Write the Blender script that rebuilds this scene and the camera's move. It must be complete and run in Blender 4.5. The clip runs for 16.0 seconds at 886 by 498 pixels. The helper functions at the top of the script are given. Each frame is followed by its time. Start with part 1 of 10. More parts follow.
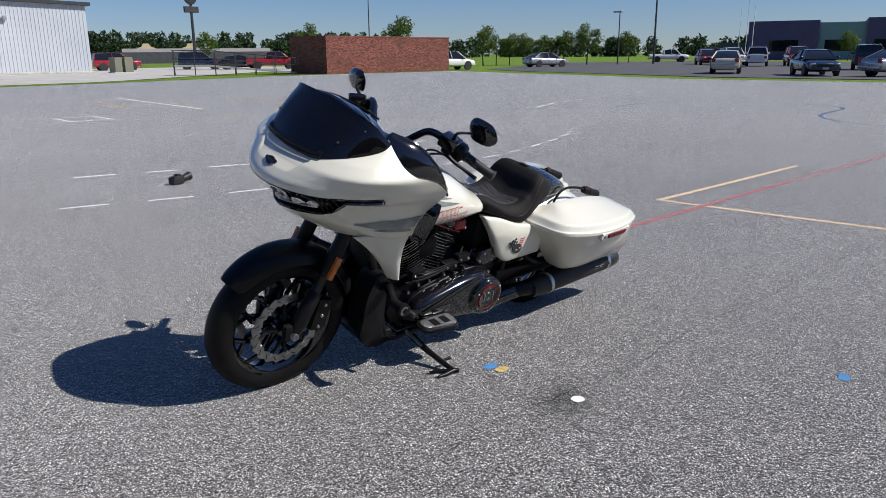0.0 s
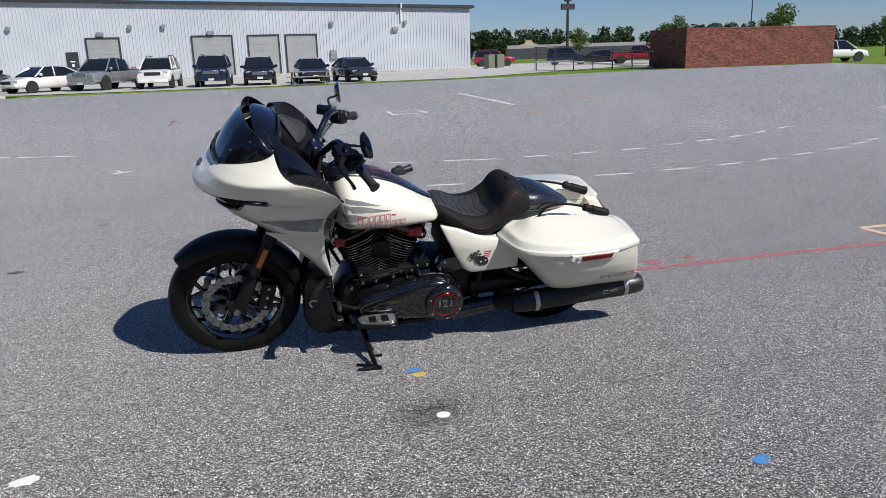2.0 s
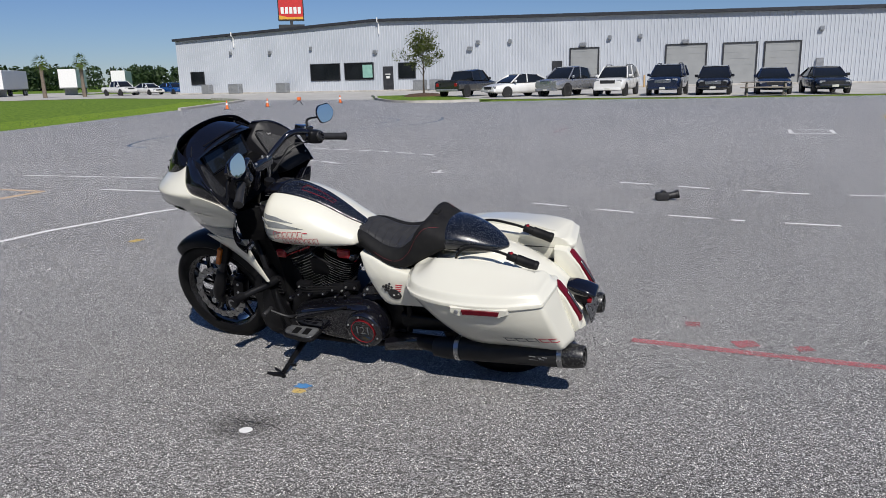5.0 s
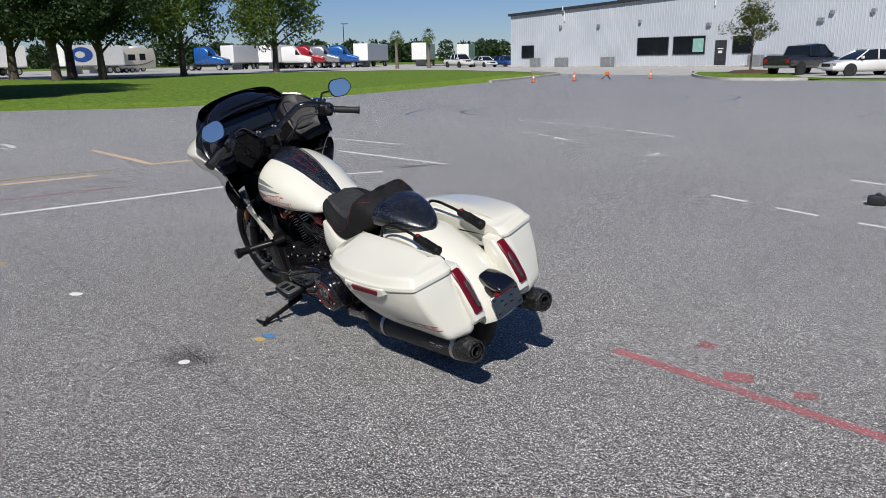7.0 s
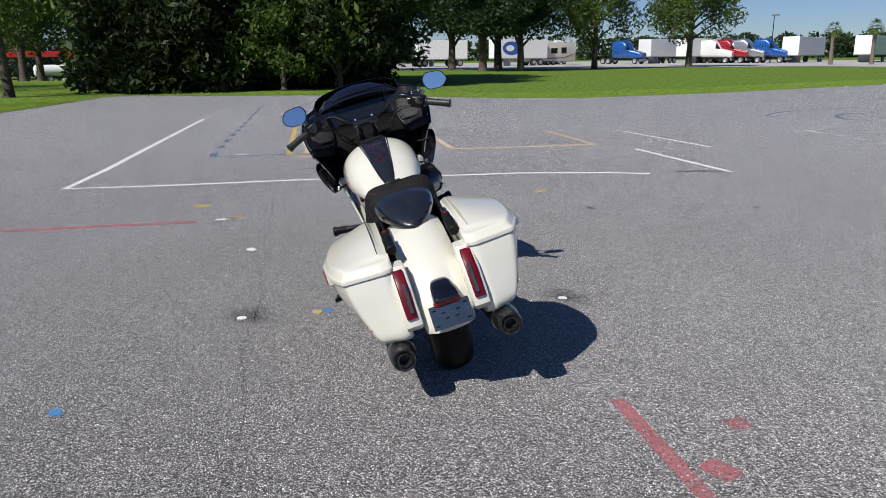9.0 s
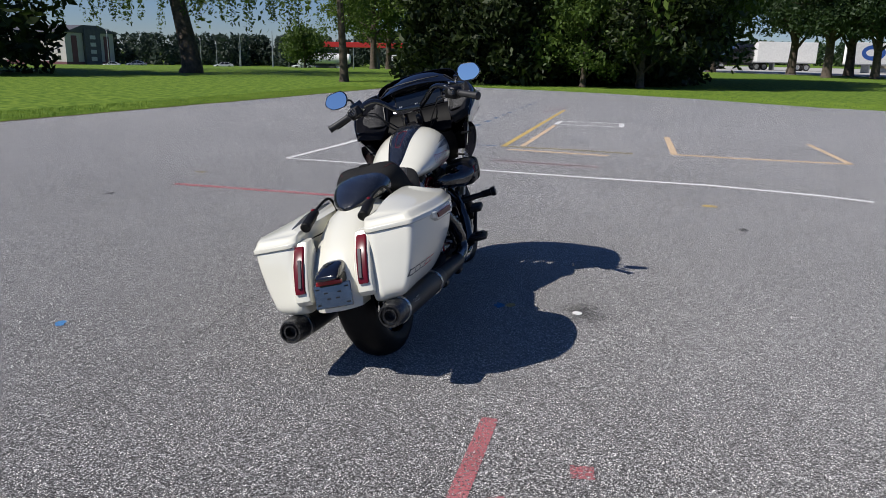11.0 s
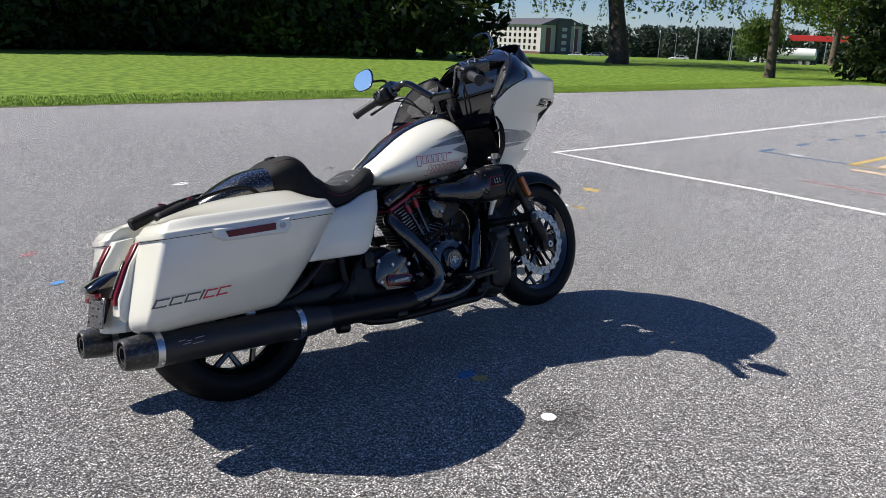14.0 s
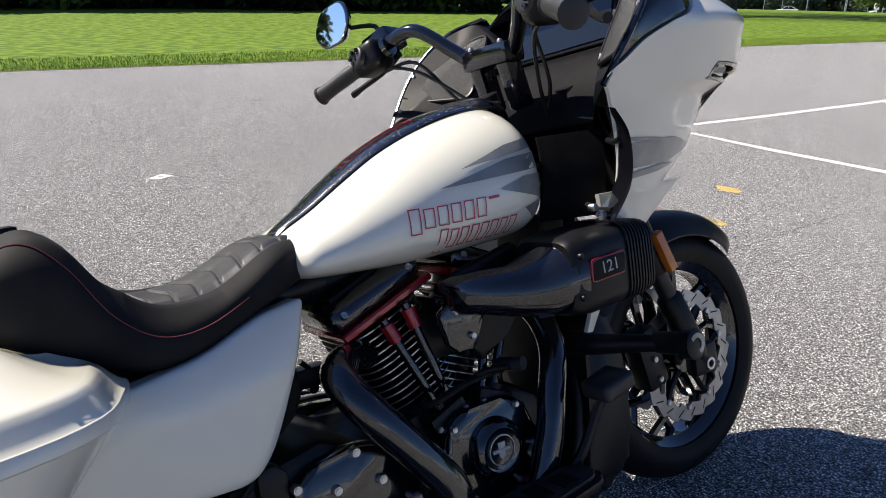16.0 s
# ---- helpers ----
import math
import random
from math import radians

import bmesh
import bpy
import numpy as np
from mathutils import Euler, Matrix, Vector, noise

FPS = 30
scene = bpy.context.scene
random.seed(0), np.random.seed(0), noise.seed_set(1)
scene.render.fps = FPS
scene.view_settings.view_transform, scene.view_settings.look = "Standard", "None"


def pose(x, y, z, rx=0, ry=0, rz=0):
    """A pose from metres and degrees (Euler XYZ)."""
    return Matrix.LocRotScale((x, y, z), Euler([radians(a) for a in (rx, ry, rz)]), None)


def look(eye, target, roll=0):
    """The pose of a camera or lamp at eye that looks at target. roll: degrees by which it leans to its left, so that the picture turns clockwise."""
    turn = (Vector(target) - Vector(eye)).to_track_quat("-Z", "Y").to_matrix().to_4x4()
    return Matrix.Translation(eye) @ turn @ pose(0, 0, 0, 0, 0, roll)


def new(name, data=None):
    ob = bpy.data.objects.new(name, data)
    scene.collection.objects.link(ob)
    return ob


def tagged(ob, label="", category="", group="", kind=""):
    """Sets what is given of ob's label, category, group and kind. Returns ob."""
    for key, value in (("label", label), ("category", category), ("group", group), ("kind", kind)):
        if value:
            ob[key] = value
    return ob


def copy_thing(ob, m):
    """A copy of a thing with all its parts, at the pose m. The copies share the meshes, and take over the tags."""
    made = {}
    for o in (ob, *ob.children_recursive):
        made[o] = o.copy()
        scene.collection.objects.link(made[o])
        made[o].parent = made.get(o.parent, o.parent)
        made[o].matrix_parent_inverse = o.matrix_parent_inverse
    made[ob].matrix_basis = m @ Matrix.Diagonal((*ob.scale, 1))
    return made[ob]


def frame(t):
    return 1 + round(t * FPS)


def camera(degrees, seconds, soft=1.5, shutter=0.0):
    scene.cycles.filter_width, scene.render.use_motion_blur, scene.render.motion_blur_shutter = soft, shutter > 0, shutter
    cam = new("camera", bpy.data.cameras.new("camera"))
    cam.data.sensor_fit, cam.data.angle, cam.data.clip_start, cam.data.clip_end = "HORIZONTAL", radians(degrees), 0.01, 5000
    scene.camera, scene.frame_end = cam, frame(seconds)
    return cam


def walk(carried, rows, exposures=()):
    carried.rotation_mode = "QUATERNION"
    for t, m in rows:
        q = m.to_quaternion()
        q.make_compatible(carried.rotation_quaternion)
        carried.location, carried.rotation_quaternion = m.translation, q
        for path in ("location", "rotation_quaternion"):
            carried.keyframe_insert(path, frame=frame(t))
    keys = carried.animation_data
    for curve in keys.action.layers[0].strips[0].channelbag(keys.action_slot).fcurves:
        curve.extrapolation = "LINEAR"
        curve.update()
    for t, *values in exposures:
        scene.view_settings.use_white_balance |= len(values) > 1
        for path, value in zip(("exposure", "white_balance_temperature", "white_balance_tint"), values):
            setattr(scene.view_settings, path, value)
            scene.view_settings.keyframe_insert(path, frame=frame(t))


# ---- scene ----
cam = camera(62.2, 16.0, soft=0.5)
PATH = [
    (0, (3.061, 2.684, 1.365), (1.759, 1.256, 0.853), -0.5),
    (0.5, (2.689, 2.986, 1.37), (1.586, 1.398, 0.856), -1.5),
    (1, (2.293, 3.261, 1.396), (1.415, 1.54, 0.882), -2.0),
    (1.5, (1.886, 3.455, 1.403), (1.243, 1.633, 0.886), -2.0),
    (2, (1.446, 3.681, 1.421), (0.987, 1.803, 0.911), -1.7),
    (2.5, (1.001, 3.725, 1.409), (0.681, 1.815, 0.91), -1.3),
    (3, (0.548, 3.747, 1.407), (0.431, 1.813, 0.912), -1.1),
    (3.5, (0.112, 3.741, 1.431), (0.224, 1.804, 0.944), -1.0),
    (4, (-0.297, 3.649, 1.44), (0.04, 1.736, 0.961), -1.3),
    (6.5, (-2.158, 2.613, 1.418), (-0.867, 1.161, 0.939), -0.9),
    (7, (-2.492, 2.305, 1.412), (-1.053, 1.011, 0.907), -1.0),
    (7.5, (-2.704, 1.929, 1.395), (-1.136, 0.796, 0.886), -1.1),
    (8, (-2.929, 1.489, 1.397), (-1.195, 0.628, 0.896), -1.0),
    (10.5, (-3.203, -0.601, 1.349), (-1.289, -0.342, 0.832), 0.6),
    (11, (-3.072, -1.01, 1.351), (-1.197, -0.539, 0.837), 1.2),
    (11.5, (-2.848, -1.362, 1.354), (-1.031, -0.708, 0.833), 0.9),
    (12, (-2.583, -1.749, 1.349), (-0.871, -0.867, 0.81), 0.9),
    (12.5, (-2.238, -2.007, 1.317), (-0.618, -0.969, 0.769), 1.3),
    (13, (-1.89, -2.249, 1.306), (-0.392, -1.045, 0.752), 1.3),
    (13.5, (-1.51, -2.351, 1.29), (-0.137, -1.007, 0.736), 2.0),
    (14, (-1.102, -2.281, 1.3), (0.184, -0.857, 0.738), 2.0),
    (14.5, (-0.698, -2.107, 1.275), (0.479, -0.602, 0.684), 1.6),
    (15, (-0.375, -1.742, 1.24), (0.756, -0.208, 0.634), 2.1),
    (15.5, (-0.08, -1.364, 1.208), (1.032, 0.169, 0.566), 1.0),
    (16, (0.194, -0.955, 1.162), (1.282, 0.583, 0.49), 1.0),
]
EXPOSURES = [(0, 0.27, 6500, 10), (1, 0.30, 6500, 10), (2, 0.2, 6500, 10), (3.4, 0.1, 6500, 10), (4.1, -0.02, 6500, 10), (6.5, -0.02, 6500, 10), (8, 0.03, 6500, 10), (11, 0.06, 6500, 10.5), (12.5, 0.08, 6500, 11), (13.5, 0.42, 6600, 10), (14.5, 0.82, 6850, 9), (15.0, 1.0, 6950, 9.5), (15.5, 0.97, 7000, 10), (16, 0.84, 7100, 10)]
walk(cam, [(t, look(eye, target, roll)) for t, eye, target, roll in PATH], EXPOSURES)

# ---- light ----
SUN_TO = Vector((-0.43, 0.565, 0.705))
world = bpy.data.worlds.new("sky")
scene.world = world
world.use_nodes = True
wn = world.node_tree
sky = wn.nodes.new("ShaderNodeTexSky")
sky.sky_type = "NISHITA"
sky.sun_disc = False
sky.sun_elevation = radians(44.8)
sky.sun_rotation = radians(-37.3)
sky.altitude = 300
sky.air_density = 1.0
sky.dust_density = 0.0
sky.ozone_density = 2.2
tint = wn.nodes.new("ShaderNodeMix")
tint.data_type, tint.blend_type = "RGBA", "MULTIPLY"
tint.inputs[0].default_value = 1.0
tint.inputs[7].default_value = (0.68, 0.855, 1.26, 1)
wn.links.new(sky.outputs[0], tint.inputs[6])
wn.links.new(tint.outputs[2], wn.nodes["Background"].inputs[0])
wn.nodes["Background"].inputs[1].default_value = 0.054
sun = new("sun", bpy.data.lights.new("sun", "SUN"))
sun.data.energy = 4.9
sun.data.angle = radians(0.53)
sun.data.color = (1.0, 0.957, 0.90)
sun.matrix_world = look(SUN_TO * 50, (0, 0, 0))
scene.view_settings.exposure = 0.0

# ---- helpers of this scene ----
def link_mesh(name, bm, material, parent=None, label="", smooth=40):
    """One mesh object out of a bmesh; edges sharper than smooth degrees stay hard."""
    bm.normal_update()
    if smooth:
        lim = radians(smooth)
        for f in bm.faces:
            f.smooth = True
        for e in bm.edges:
            e.smooth = len(e.link_faces) == 2 and e.calc_face_angle(0.0) < lim
    me = bpy.data.meshes.new(name)
    bm.to_mesh(me)
    bm.free()
    for m in material if isinstance(material, (list, tuple)) else [material]:
        me.materials.append(m)
    ob = new(name, me)
    if parent is not None:
        ob.parent = parent
    if label:
        ob["label"] = label
    return ob


def part(name, bm, material, parent, label="", smooth=40):
    return link_mesh(name, bm, material, parent, label, smooth)


def thing(name, label, category, m=None, group="", kind=""):
    ob = new(name)
    ob.empty_display_size = 0.1
    if m is not None:
        ob.matrix_basis = m
    return tagged(ob, label, category, group, kind)


def raw(name, verts, faces, material, parent=None, label="", smooth=False):
    me = bpy.data.meshes.new(name)
    me.from_pydata([tuple(v) for v in verts], [], faces)
    me.update()
    if smooth:
        me.polygons.foreach_set("use_smooth", [True] * len(me.polygons))
    for m in material if isinstance(material, (list, tuple)) else [material]:
        me.materials.append(m)
    ob = new(name, me)
    if parent is not None:
        ob.parent = parent
    if label:
        ob["label"] = label
    return ob


def add_box(bm, lo, hi, bevel=0.0, seg=1, m=None):
    x0, y0, z0 = lo
    x1, y1, z1 = hi
    vs = [bm.verts.new(v) for v in ((x0, y0, z0), (x1, y0, z0), (x1, y1, z0), (x0, y1, z0),
                                    (x0, y0, z1), (x1, y0, z1), (x1, y1, z1), (x0, y1, z1))]
    fs = [bm.faces.new([vs[i] for i in q]) for q in ((3, 2, 1, 0), (4, 5, 6, 7), (0, 1, 5, 4), (1, 2, 6, 5), (2, 3, 7, 6), (3, 0, 4, 7))]
    if bevel:
        es = list({e for f in fs for e in f.edges})
        out = bmesh.ops.bevel(bm, geom=es, offset=bevel, segments=seg, affect="EDGES", profile=0.6)
        vs = list({v for f in out["faces"] for v in f.verts} | {v for v in vs if v.is_valid})
    if m is not None:
        bmesh.ops.transform(bm, matrix=m, verts=vs)
    return vs


def box_bm(lo, hi, bevel=0.0, seg=1, m=None):
    bm = bmesh.new()
    add_box(bm, lo, hi, bevel, seg, m)
    return bm


def add_loft(bm, rings, cap=True, closed=True):
    rows = [[bm.verts.new(p) for p in ring] for ring in rings]
    n = len(rows[0])
    for a, b in zip(rows, rows[1:]):
        for i in range(n if closed else n - 1):
            j = (i + 1) % n
            bm.faces.new((a[i], a[j], b[j], b[i]))
    if cap and closed:
        bm.faces.new(rows[0][::-1])
        bm.faces.new(rows[-1])
    return rows


def loft_bm(rings, cap=True, closed=True):
    bm = bmesh.new()
    add_loft(bm, rings, cap, closed)
    bmesh.ops.recalc_face_normals(bm, faces=bm.faces)
    return bm


def smooth_path(pts, steps=6):
    """A Catmull-Rom curve through the points."""
    ps = [Vector(p) for p in pts]
    ps = [ps[0] * 2 - ps[1]] + ps + [ps[-1] * 2 - ps[-2]]
    out = []
    for i in range(1, len(ps) - 2):
        a, b, c, d = ps[i - 1:i + 3]
        for k in range(steps):
            t = k / steps
            out.append(0.5 * (2 * b + (c - a) * t + (2 * a - 5 * b + 4 * c - d) * t * t + (3 * b - a - 3 * c + d) * t ** 3))
    out.append(ps[-2])
    return out


def add_tube(bm, pts, radius, seg=10, steps=0, cap=True):
    ps = smooth_path(pts, steps) if steps else [Vector(p) for p in pts]
    n = len(ps)
    rad = radius if isinstance(radius, (list, tuple)) else [radius] * n
    if len(rad) != n:
        rad = [float(np.interp(i / (n - 1), np.linspace(0, 1, len(rad)), rad)) for i in range(n)]
    side = None
    rings = []
    for i, p in enumerate(ps):
        d = (ps[min(i + 1, n - 1)] - ps[max(i - 1, 0)]).normalized()
        if side is None:
            side = d.orthogonal().normalized()
        side = (side - d * side.dot(d)).normalized()
        up = d.cross(side)
        rings.append([p + rad[i] * (math.cos(a) * side + math.sin(a) * up) for a in (2 * math.pi * k / seg for k in range(seg))])
    add_loft(bm, rings, cap)


def tube_bm(pts, radius, seg=10, steps=0, cap=True):
    bm = bmesh.new()
    add_tube(bm, pts, radius, seg, steps, cap)
    bmesh.ops.recalc_face_normals(bm, faces=bm.faces)
    return bm


def add_lathe(bm, profile, seg=32, m=None, closed=False):
    """Turns a profile of (radius, y) round the y axis."""
    rings = []
    for k in range(seg):
        a = 2 * math.pi * k / seg
        rings.append([Vector((r * math.cos(a), y, r * math.sin(a))) for r, y in profile])
    rows = [[bm.verts.new((m @ p) if m is not None else p) for p in ring] for ring in rings]
    n = len(profile)
    for k in range(seg):
        a, b = rows[k], rows[(k + 1) % seg]
        for i in range(n if closed else n - 1):
            j = (i + 1) % n
            bm.faces.new((a[i], b[i], b[j], a[j]))


def lathe_bm(profile, seg=32, m=None, closed=False):
    bm = bmesh.new()
    add_lathe(bm, profile, seg, m, closed)
    bmesh.ops.remove_doubles(bm, verts=bm.verts, dist=1e-5)
    bmesh.ops.recalc_face_normals(bm, faces=bm.faces)
    return bm


def add_prism(bm, poly, lo, hi, axis="y", bevel=0.0, m=None):
    """A flat outline, pushed through from lo to hi along an axis."""
    def at(p, h):
        return {"y": (p[0], h, p[1]), "x": (h, p[0], p[1]), "z": (p[0], p[1], h)}[axis]
    a = [bm.verts.new(at(p, lo)) for p in poly]
    b = [bm.verts.new(at(p, hi)) for p in poly]
    n = len(poly)
    fs = [bm.faces.new(a), bm.faces.new(b[::-1])]
    for i in range(n):
        fs.append(bm.faces.new((a[i], b[i], b[(i + 1) % n], a[(i + 1) % n])))
    vs = a + b
    if bevel:
        out = bmesh.ops.bevel(bm, geom=list(fs[0].edges) + list(fs[1].edges), offset=bevel, segments=2, affect="EDGES", profile=0.5)
        vs = list({v for f in out["faces"] for v in f.verts} | {v for v in vs if v.is_valid})
    if m is not None:
        bmesh.ops.transform(bm, matrix=m, verts=vs)


def prism_bm(poly, lo, hi, axis="y", bevel=0.0, m=None):
    bm = bmesh.new()
    add_prism(bm, poly, lo, hi, axis, bevel, m)
    bmesh.ops.recalc_face_normals(bm, faces=bm.faces)
    return bm


def super_ring(cx, cy, cz, w, h, n=24, p=2.5, axis="x", top=None):
    """A rounded ring across an axis; half-width w, half-height h; p: how square."""
    pts = []
    for k in range(n):
        a = 2 * math.pi * k / n
        c, s = math.cos(a), math.sin(a)
        u = w * math.copysign(abs(c) ** (2 / p), c)
        v = h * math.copysign(abs(s) ** (2 / (top if top and s > 0 else p)), s)
        pts.append({"x": (cx, cy + u, cz + v), "y": (cx + u, cy, cz + v), "z": (cx + u, cy + v, cz)}[axis])
    return [Vector(q) for q in pts]


# ---- materials ----
def mat(name, c1, c2=None, scale=4.0, rough=0.5, rough2=None, metal=0.0, bump=0.0, bscale=60.0, coat=0.0, detail=6.0, spread=(0.35, 0.65), spec=0.5, obj=0.0):
    """A node material: two colours mixed by noise, noise in the gloss, fine relief; obj: shift of brightness from piece to piece."""
    m = bpy.data.materials.new(name)
    m.use_nodes = True
    nt = m.node_tree
    b = nt.nodes["Principled BSDF"]
    tc = nt.nodes.new("ShaderNodeTexCoord")
    c2 = c2 or tuple(min(1.0, v * 0.85) for v in c1)
    ns = nt.nodes.new("ShaderNodeTexNoise")
    ns.inputs["Scale"].default_value = scale
    ns.inputs["Detail"].default_value = detail
    nt.links.new(tc.outputs["Object"], ns.inputs["Vector"])
    ramp = nt.nodes.new("ShaderNodeValToRGB")
    ramp.color_ramp.elements[0].position, ramp.color_ramp.elements[1].position = spread
    ramp.color_ramp.elements[0].color = (*c1, 1)
    ramp.color_ramp.elements[1].color = (*c2, 1)
    nt.links.new(ns.outputs["Fac"], ramp.inputs[0])
    colour = ramp.outputs[0]
    if obj:
        info = nt.nodes.new("ShaderNodeObjectInfo")
        hsv = nt.nodes.new("ShaderNodeHueSaturation")
        mr = nt.nodes.new("ShaderNodeMapRange")
        mr.inputs[3].default_value, mr.inputs[4].default_value = 1 - obj, 1 + obj
        nt.links.new(info.outputs["Random"], mr.inputs[0])
        nt.links.new(mr.outputs[0], hsv.inputs["Value"])
        nt.links.new(colour, hsv.inputs["Color"])
        colour = hsv.outputs[0]
    nt.links.new(colour, b.inputs["Base Color"])
    mr = nt.nodes.new("ShaderNodeMapRange")
    mr.inputs[3].default_value, mr.inputs[4].default_value = rough, rough if rough2 is None else rough2
    nt.links.new(ns.outputs["Fac"], mr.inputs[0])
    nt.links.new(mr.outputs[0], b.inputs["Roughness"])
    b.inputs["Metallic"].default_value = metal
    b.inputs["Coat Weight"].default_value = coat
    b.inputs["Coat Roughness"].default_value = 0.04
    b.inputs["Specular IOR Level"].default_value = spec
    if bump:
        n2 = nt.nodes.new("ShaderNodeTexNoise")
        n2.inputs["Scale"].default_value = bscale
        n2.inputs["Detail"].default_value = 4
        nt.links.new(tc.outputs["Object"], n2.inputs["Vector"])
        bp = nt.nodes.new("ShaderNodeBump")
        bp.inputs["Strength"].default_value = bump
        bp.inputs["Distance"].default_value = 0.01
        nt.links.new(n2.outputs["Fac"], bp.inputs["Height"])
        nt.links.new(bp.outputs[0], b.inputs["Normal"])
    return m


def asphalt_material():
    """Worn asphalt: pale and dark stones of two sizes in black binder, patches, lighter away from the bike."""
    m = bpy.data.materials.new("aggregate_asphalt")
    m.use_nodes = True
    nt = m.node_tree
    L = nt.links.new
    b = nt.nodes["Principled BSDF"]
    geo = nt.nodes.new("ShaderNodeNewGeometry")

    def node(kind, **values):
        n = nt.nodes.new(kind)
        for k, v in values.items():
            n.inputs[k].default_value = v
        return n

    def remap(value, a, b_, lo, hi):
        n = nt.nodes.new("ShaderNodeMapRange")
        for k, v in zip((1, 2, 3, 4), (a, b_, lo, hi)):
            n.inputs[k].default_value = v
        L(value, n.inputs[0])
        return n.outputs[0]

    def times(c1, c2):
        n = nt.nodes.new("ShaderNodeMix")
        n.data_type, n.blend_type = "RGBA", "MULTIPLY"
        n.inputs[0].default_value = 1.0
        L(c1, n.inputs[6])
        L(c2, n.inputs[7])
        return n.outputs[2]

    def stones(scale, ramp):
        """Cells of one size: colour of each stone times the dark joint round it, and the joint's height."""
        vo = node("ShaderNodeTexVoronoi", Scale=scale)
        L(geo.outputs["Position"], vo.inputs["Vector"])
        sep = nt.nodes.new("ShaderNodeSeparateColor")
        L(vo.outputs["Color"], sep.inputs[0])
        r = nt.nodes.new("ShaderNodeValToRGB")
        e = r.color_ramp.elements
        e[0].position, e[0].color = 0.0, (0.006, 0.006, 0.008, 1)
        e[1].position, e[1].color = 1.0, (0.74, 0.72, 0.69, 1)
        for p, v in ramp:
            e.new(p).color = (v, v * 0.985, v * 0.965, 1)
        L(sep.outputs[0], r.inputs[0])
        return times(r.outputs[0], remap(vo.outputs["Distance"], 0.27, 0.57, 1.06, 0.04)), vo.outputs["Distance"], sep.outputs[1]

    big, dist, pick = stones(160, ((0.24, 0.02), (0.38, 0.13), (0.55, 0.36), (0.80, 0.52)))
    small, _, _ = stones(270, ((0.28, 0.03), (0.45, 0.20), (0.70, 0.42)))
    mix = nt.nodes.new("ShaderNodeMix")
    mix.data_type = "RGBA"
    L(remap(pick, 0.46, 0.54, 0.0, 1.0), mix.inputs[0])
    L(big, mix.inputs[6])
    L(small, mix.inputs[7])
    # patches a hand and metres across
    n1 = node("ShaderNodeTexNoise", Scale=0.35, Detail=5.0)
    n2 = node("ShaderNodeTexNoise", Scale=9.0, Detail=4.0)
    n3 = node("ShaderNodeTexNoise", Scale=42.0, Detail=2.0)
    for n in (n1, n2, n3):
        L(geo.outputs["Position"], n.inputs["Vector"])
    add = nt.nodes.new("ShaderNodeMath")
    add.operation = "ADD"
    L(n1.outputs["Fac"], add.inputs[0])
    L(n2.outputs["Fac"], add.inputs[1])
    colour = times(mix.outputs[2], remap(add.outputs[0], 0.7, 1.3, ASPHALT_LO, ASPHALT_HI))
    colour = times(colour, remap(n3.outputs["Fac"], 0.36, 0.64, 0.72, 1.28))
    # colour grows lighter with distance from the bike, its edge wobbled by noise
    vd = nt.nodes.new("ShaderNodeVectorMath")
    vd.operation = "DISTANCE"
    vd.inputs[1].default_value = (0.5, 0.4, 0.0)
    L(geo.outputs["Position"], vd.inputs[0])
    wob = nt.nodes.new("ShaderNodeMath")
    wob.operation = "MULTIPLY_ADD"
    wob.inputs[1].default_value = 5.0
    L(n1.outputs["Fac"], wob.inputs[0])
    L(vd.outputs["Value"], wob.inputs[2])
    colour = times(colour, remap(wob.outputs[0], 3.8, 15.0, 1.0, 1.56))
    L(colour, b.inputs["Base Color"])
    b.inputs["Roughness"].default_value = 0.85
    b.inputs["Specular IOR Level"].default_value = 0.3
    b.inputs["Sheen Weight"].default_value = 0.45
    b.inputs["Sheen Roughness"].default_value = 0.45
    b.inputs["Sheen Tint"].default_value = (1.0, 0.98, 0.95, 1)
    bp = nt.nodes.new("ShaderNodeBump")
    bp.inputs["Strength"].default_value, bp.inputs["Distance"].default_value = 0.9, 0.004
    bp.invert = True
    L(dist, bp.inputs["Height"])
    L(bp.outputs[0], b.inputs["Normal"])
    return m


ASPHALT_LO, ASPHALT_HI = 1.39, 1.74
M_ASPHALT = asphalt_material()
M_CONCRETE = mat("concrete", (0.46, 0.45, 0.42), (0.36, 0.35, 0.33), 0.6, 0.85, bump=0.1, bscale=40)
M_KERB = mat("kerb_concrete", (0.5, 0.48, 0.44), (0.36, 0.34, 0.31), 2.0, 0.85, bump=0.2, bscale=60)
M_GRASS = mat("lawn", (0.066, 0.130, 0.014), (0.158, 0.236, 0.031), 4.0, 0.95, bump=0.25, bscale=30, spread=(0.40, 0.60), detail=14, spec=0.15)
M_BLADE = mat("grass_blade", (0.155, 0.25, 0.032), (0.245, 0.345, 0.055), 1.2, 0.7, spec=0.2)
M_SIDING = mat("ribbed_steel_siding", (0.47, 0.50, 0.54), (0.41, 0.44, 0.48), 0.25, 0.45, 0.6, bump=0.03, bscale=2)
M_TRIMDARK = mat("dark_trim", (0.02, 0.022, 0.027), (0.035, 0.036, 0.04), 3, 0.5)
M_GARAGE = mat("garage_door_grey", (0.30, 0.31, 0.31), (0.26, 0.27, 0.27), 0.8, 0.6)
M_GLASSDARK = mat("dark_glass", (0.008, 0.010, 0.012), (0.013, 0.015, 0.018), 0.7, 0.05, spec=0.6)
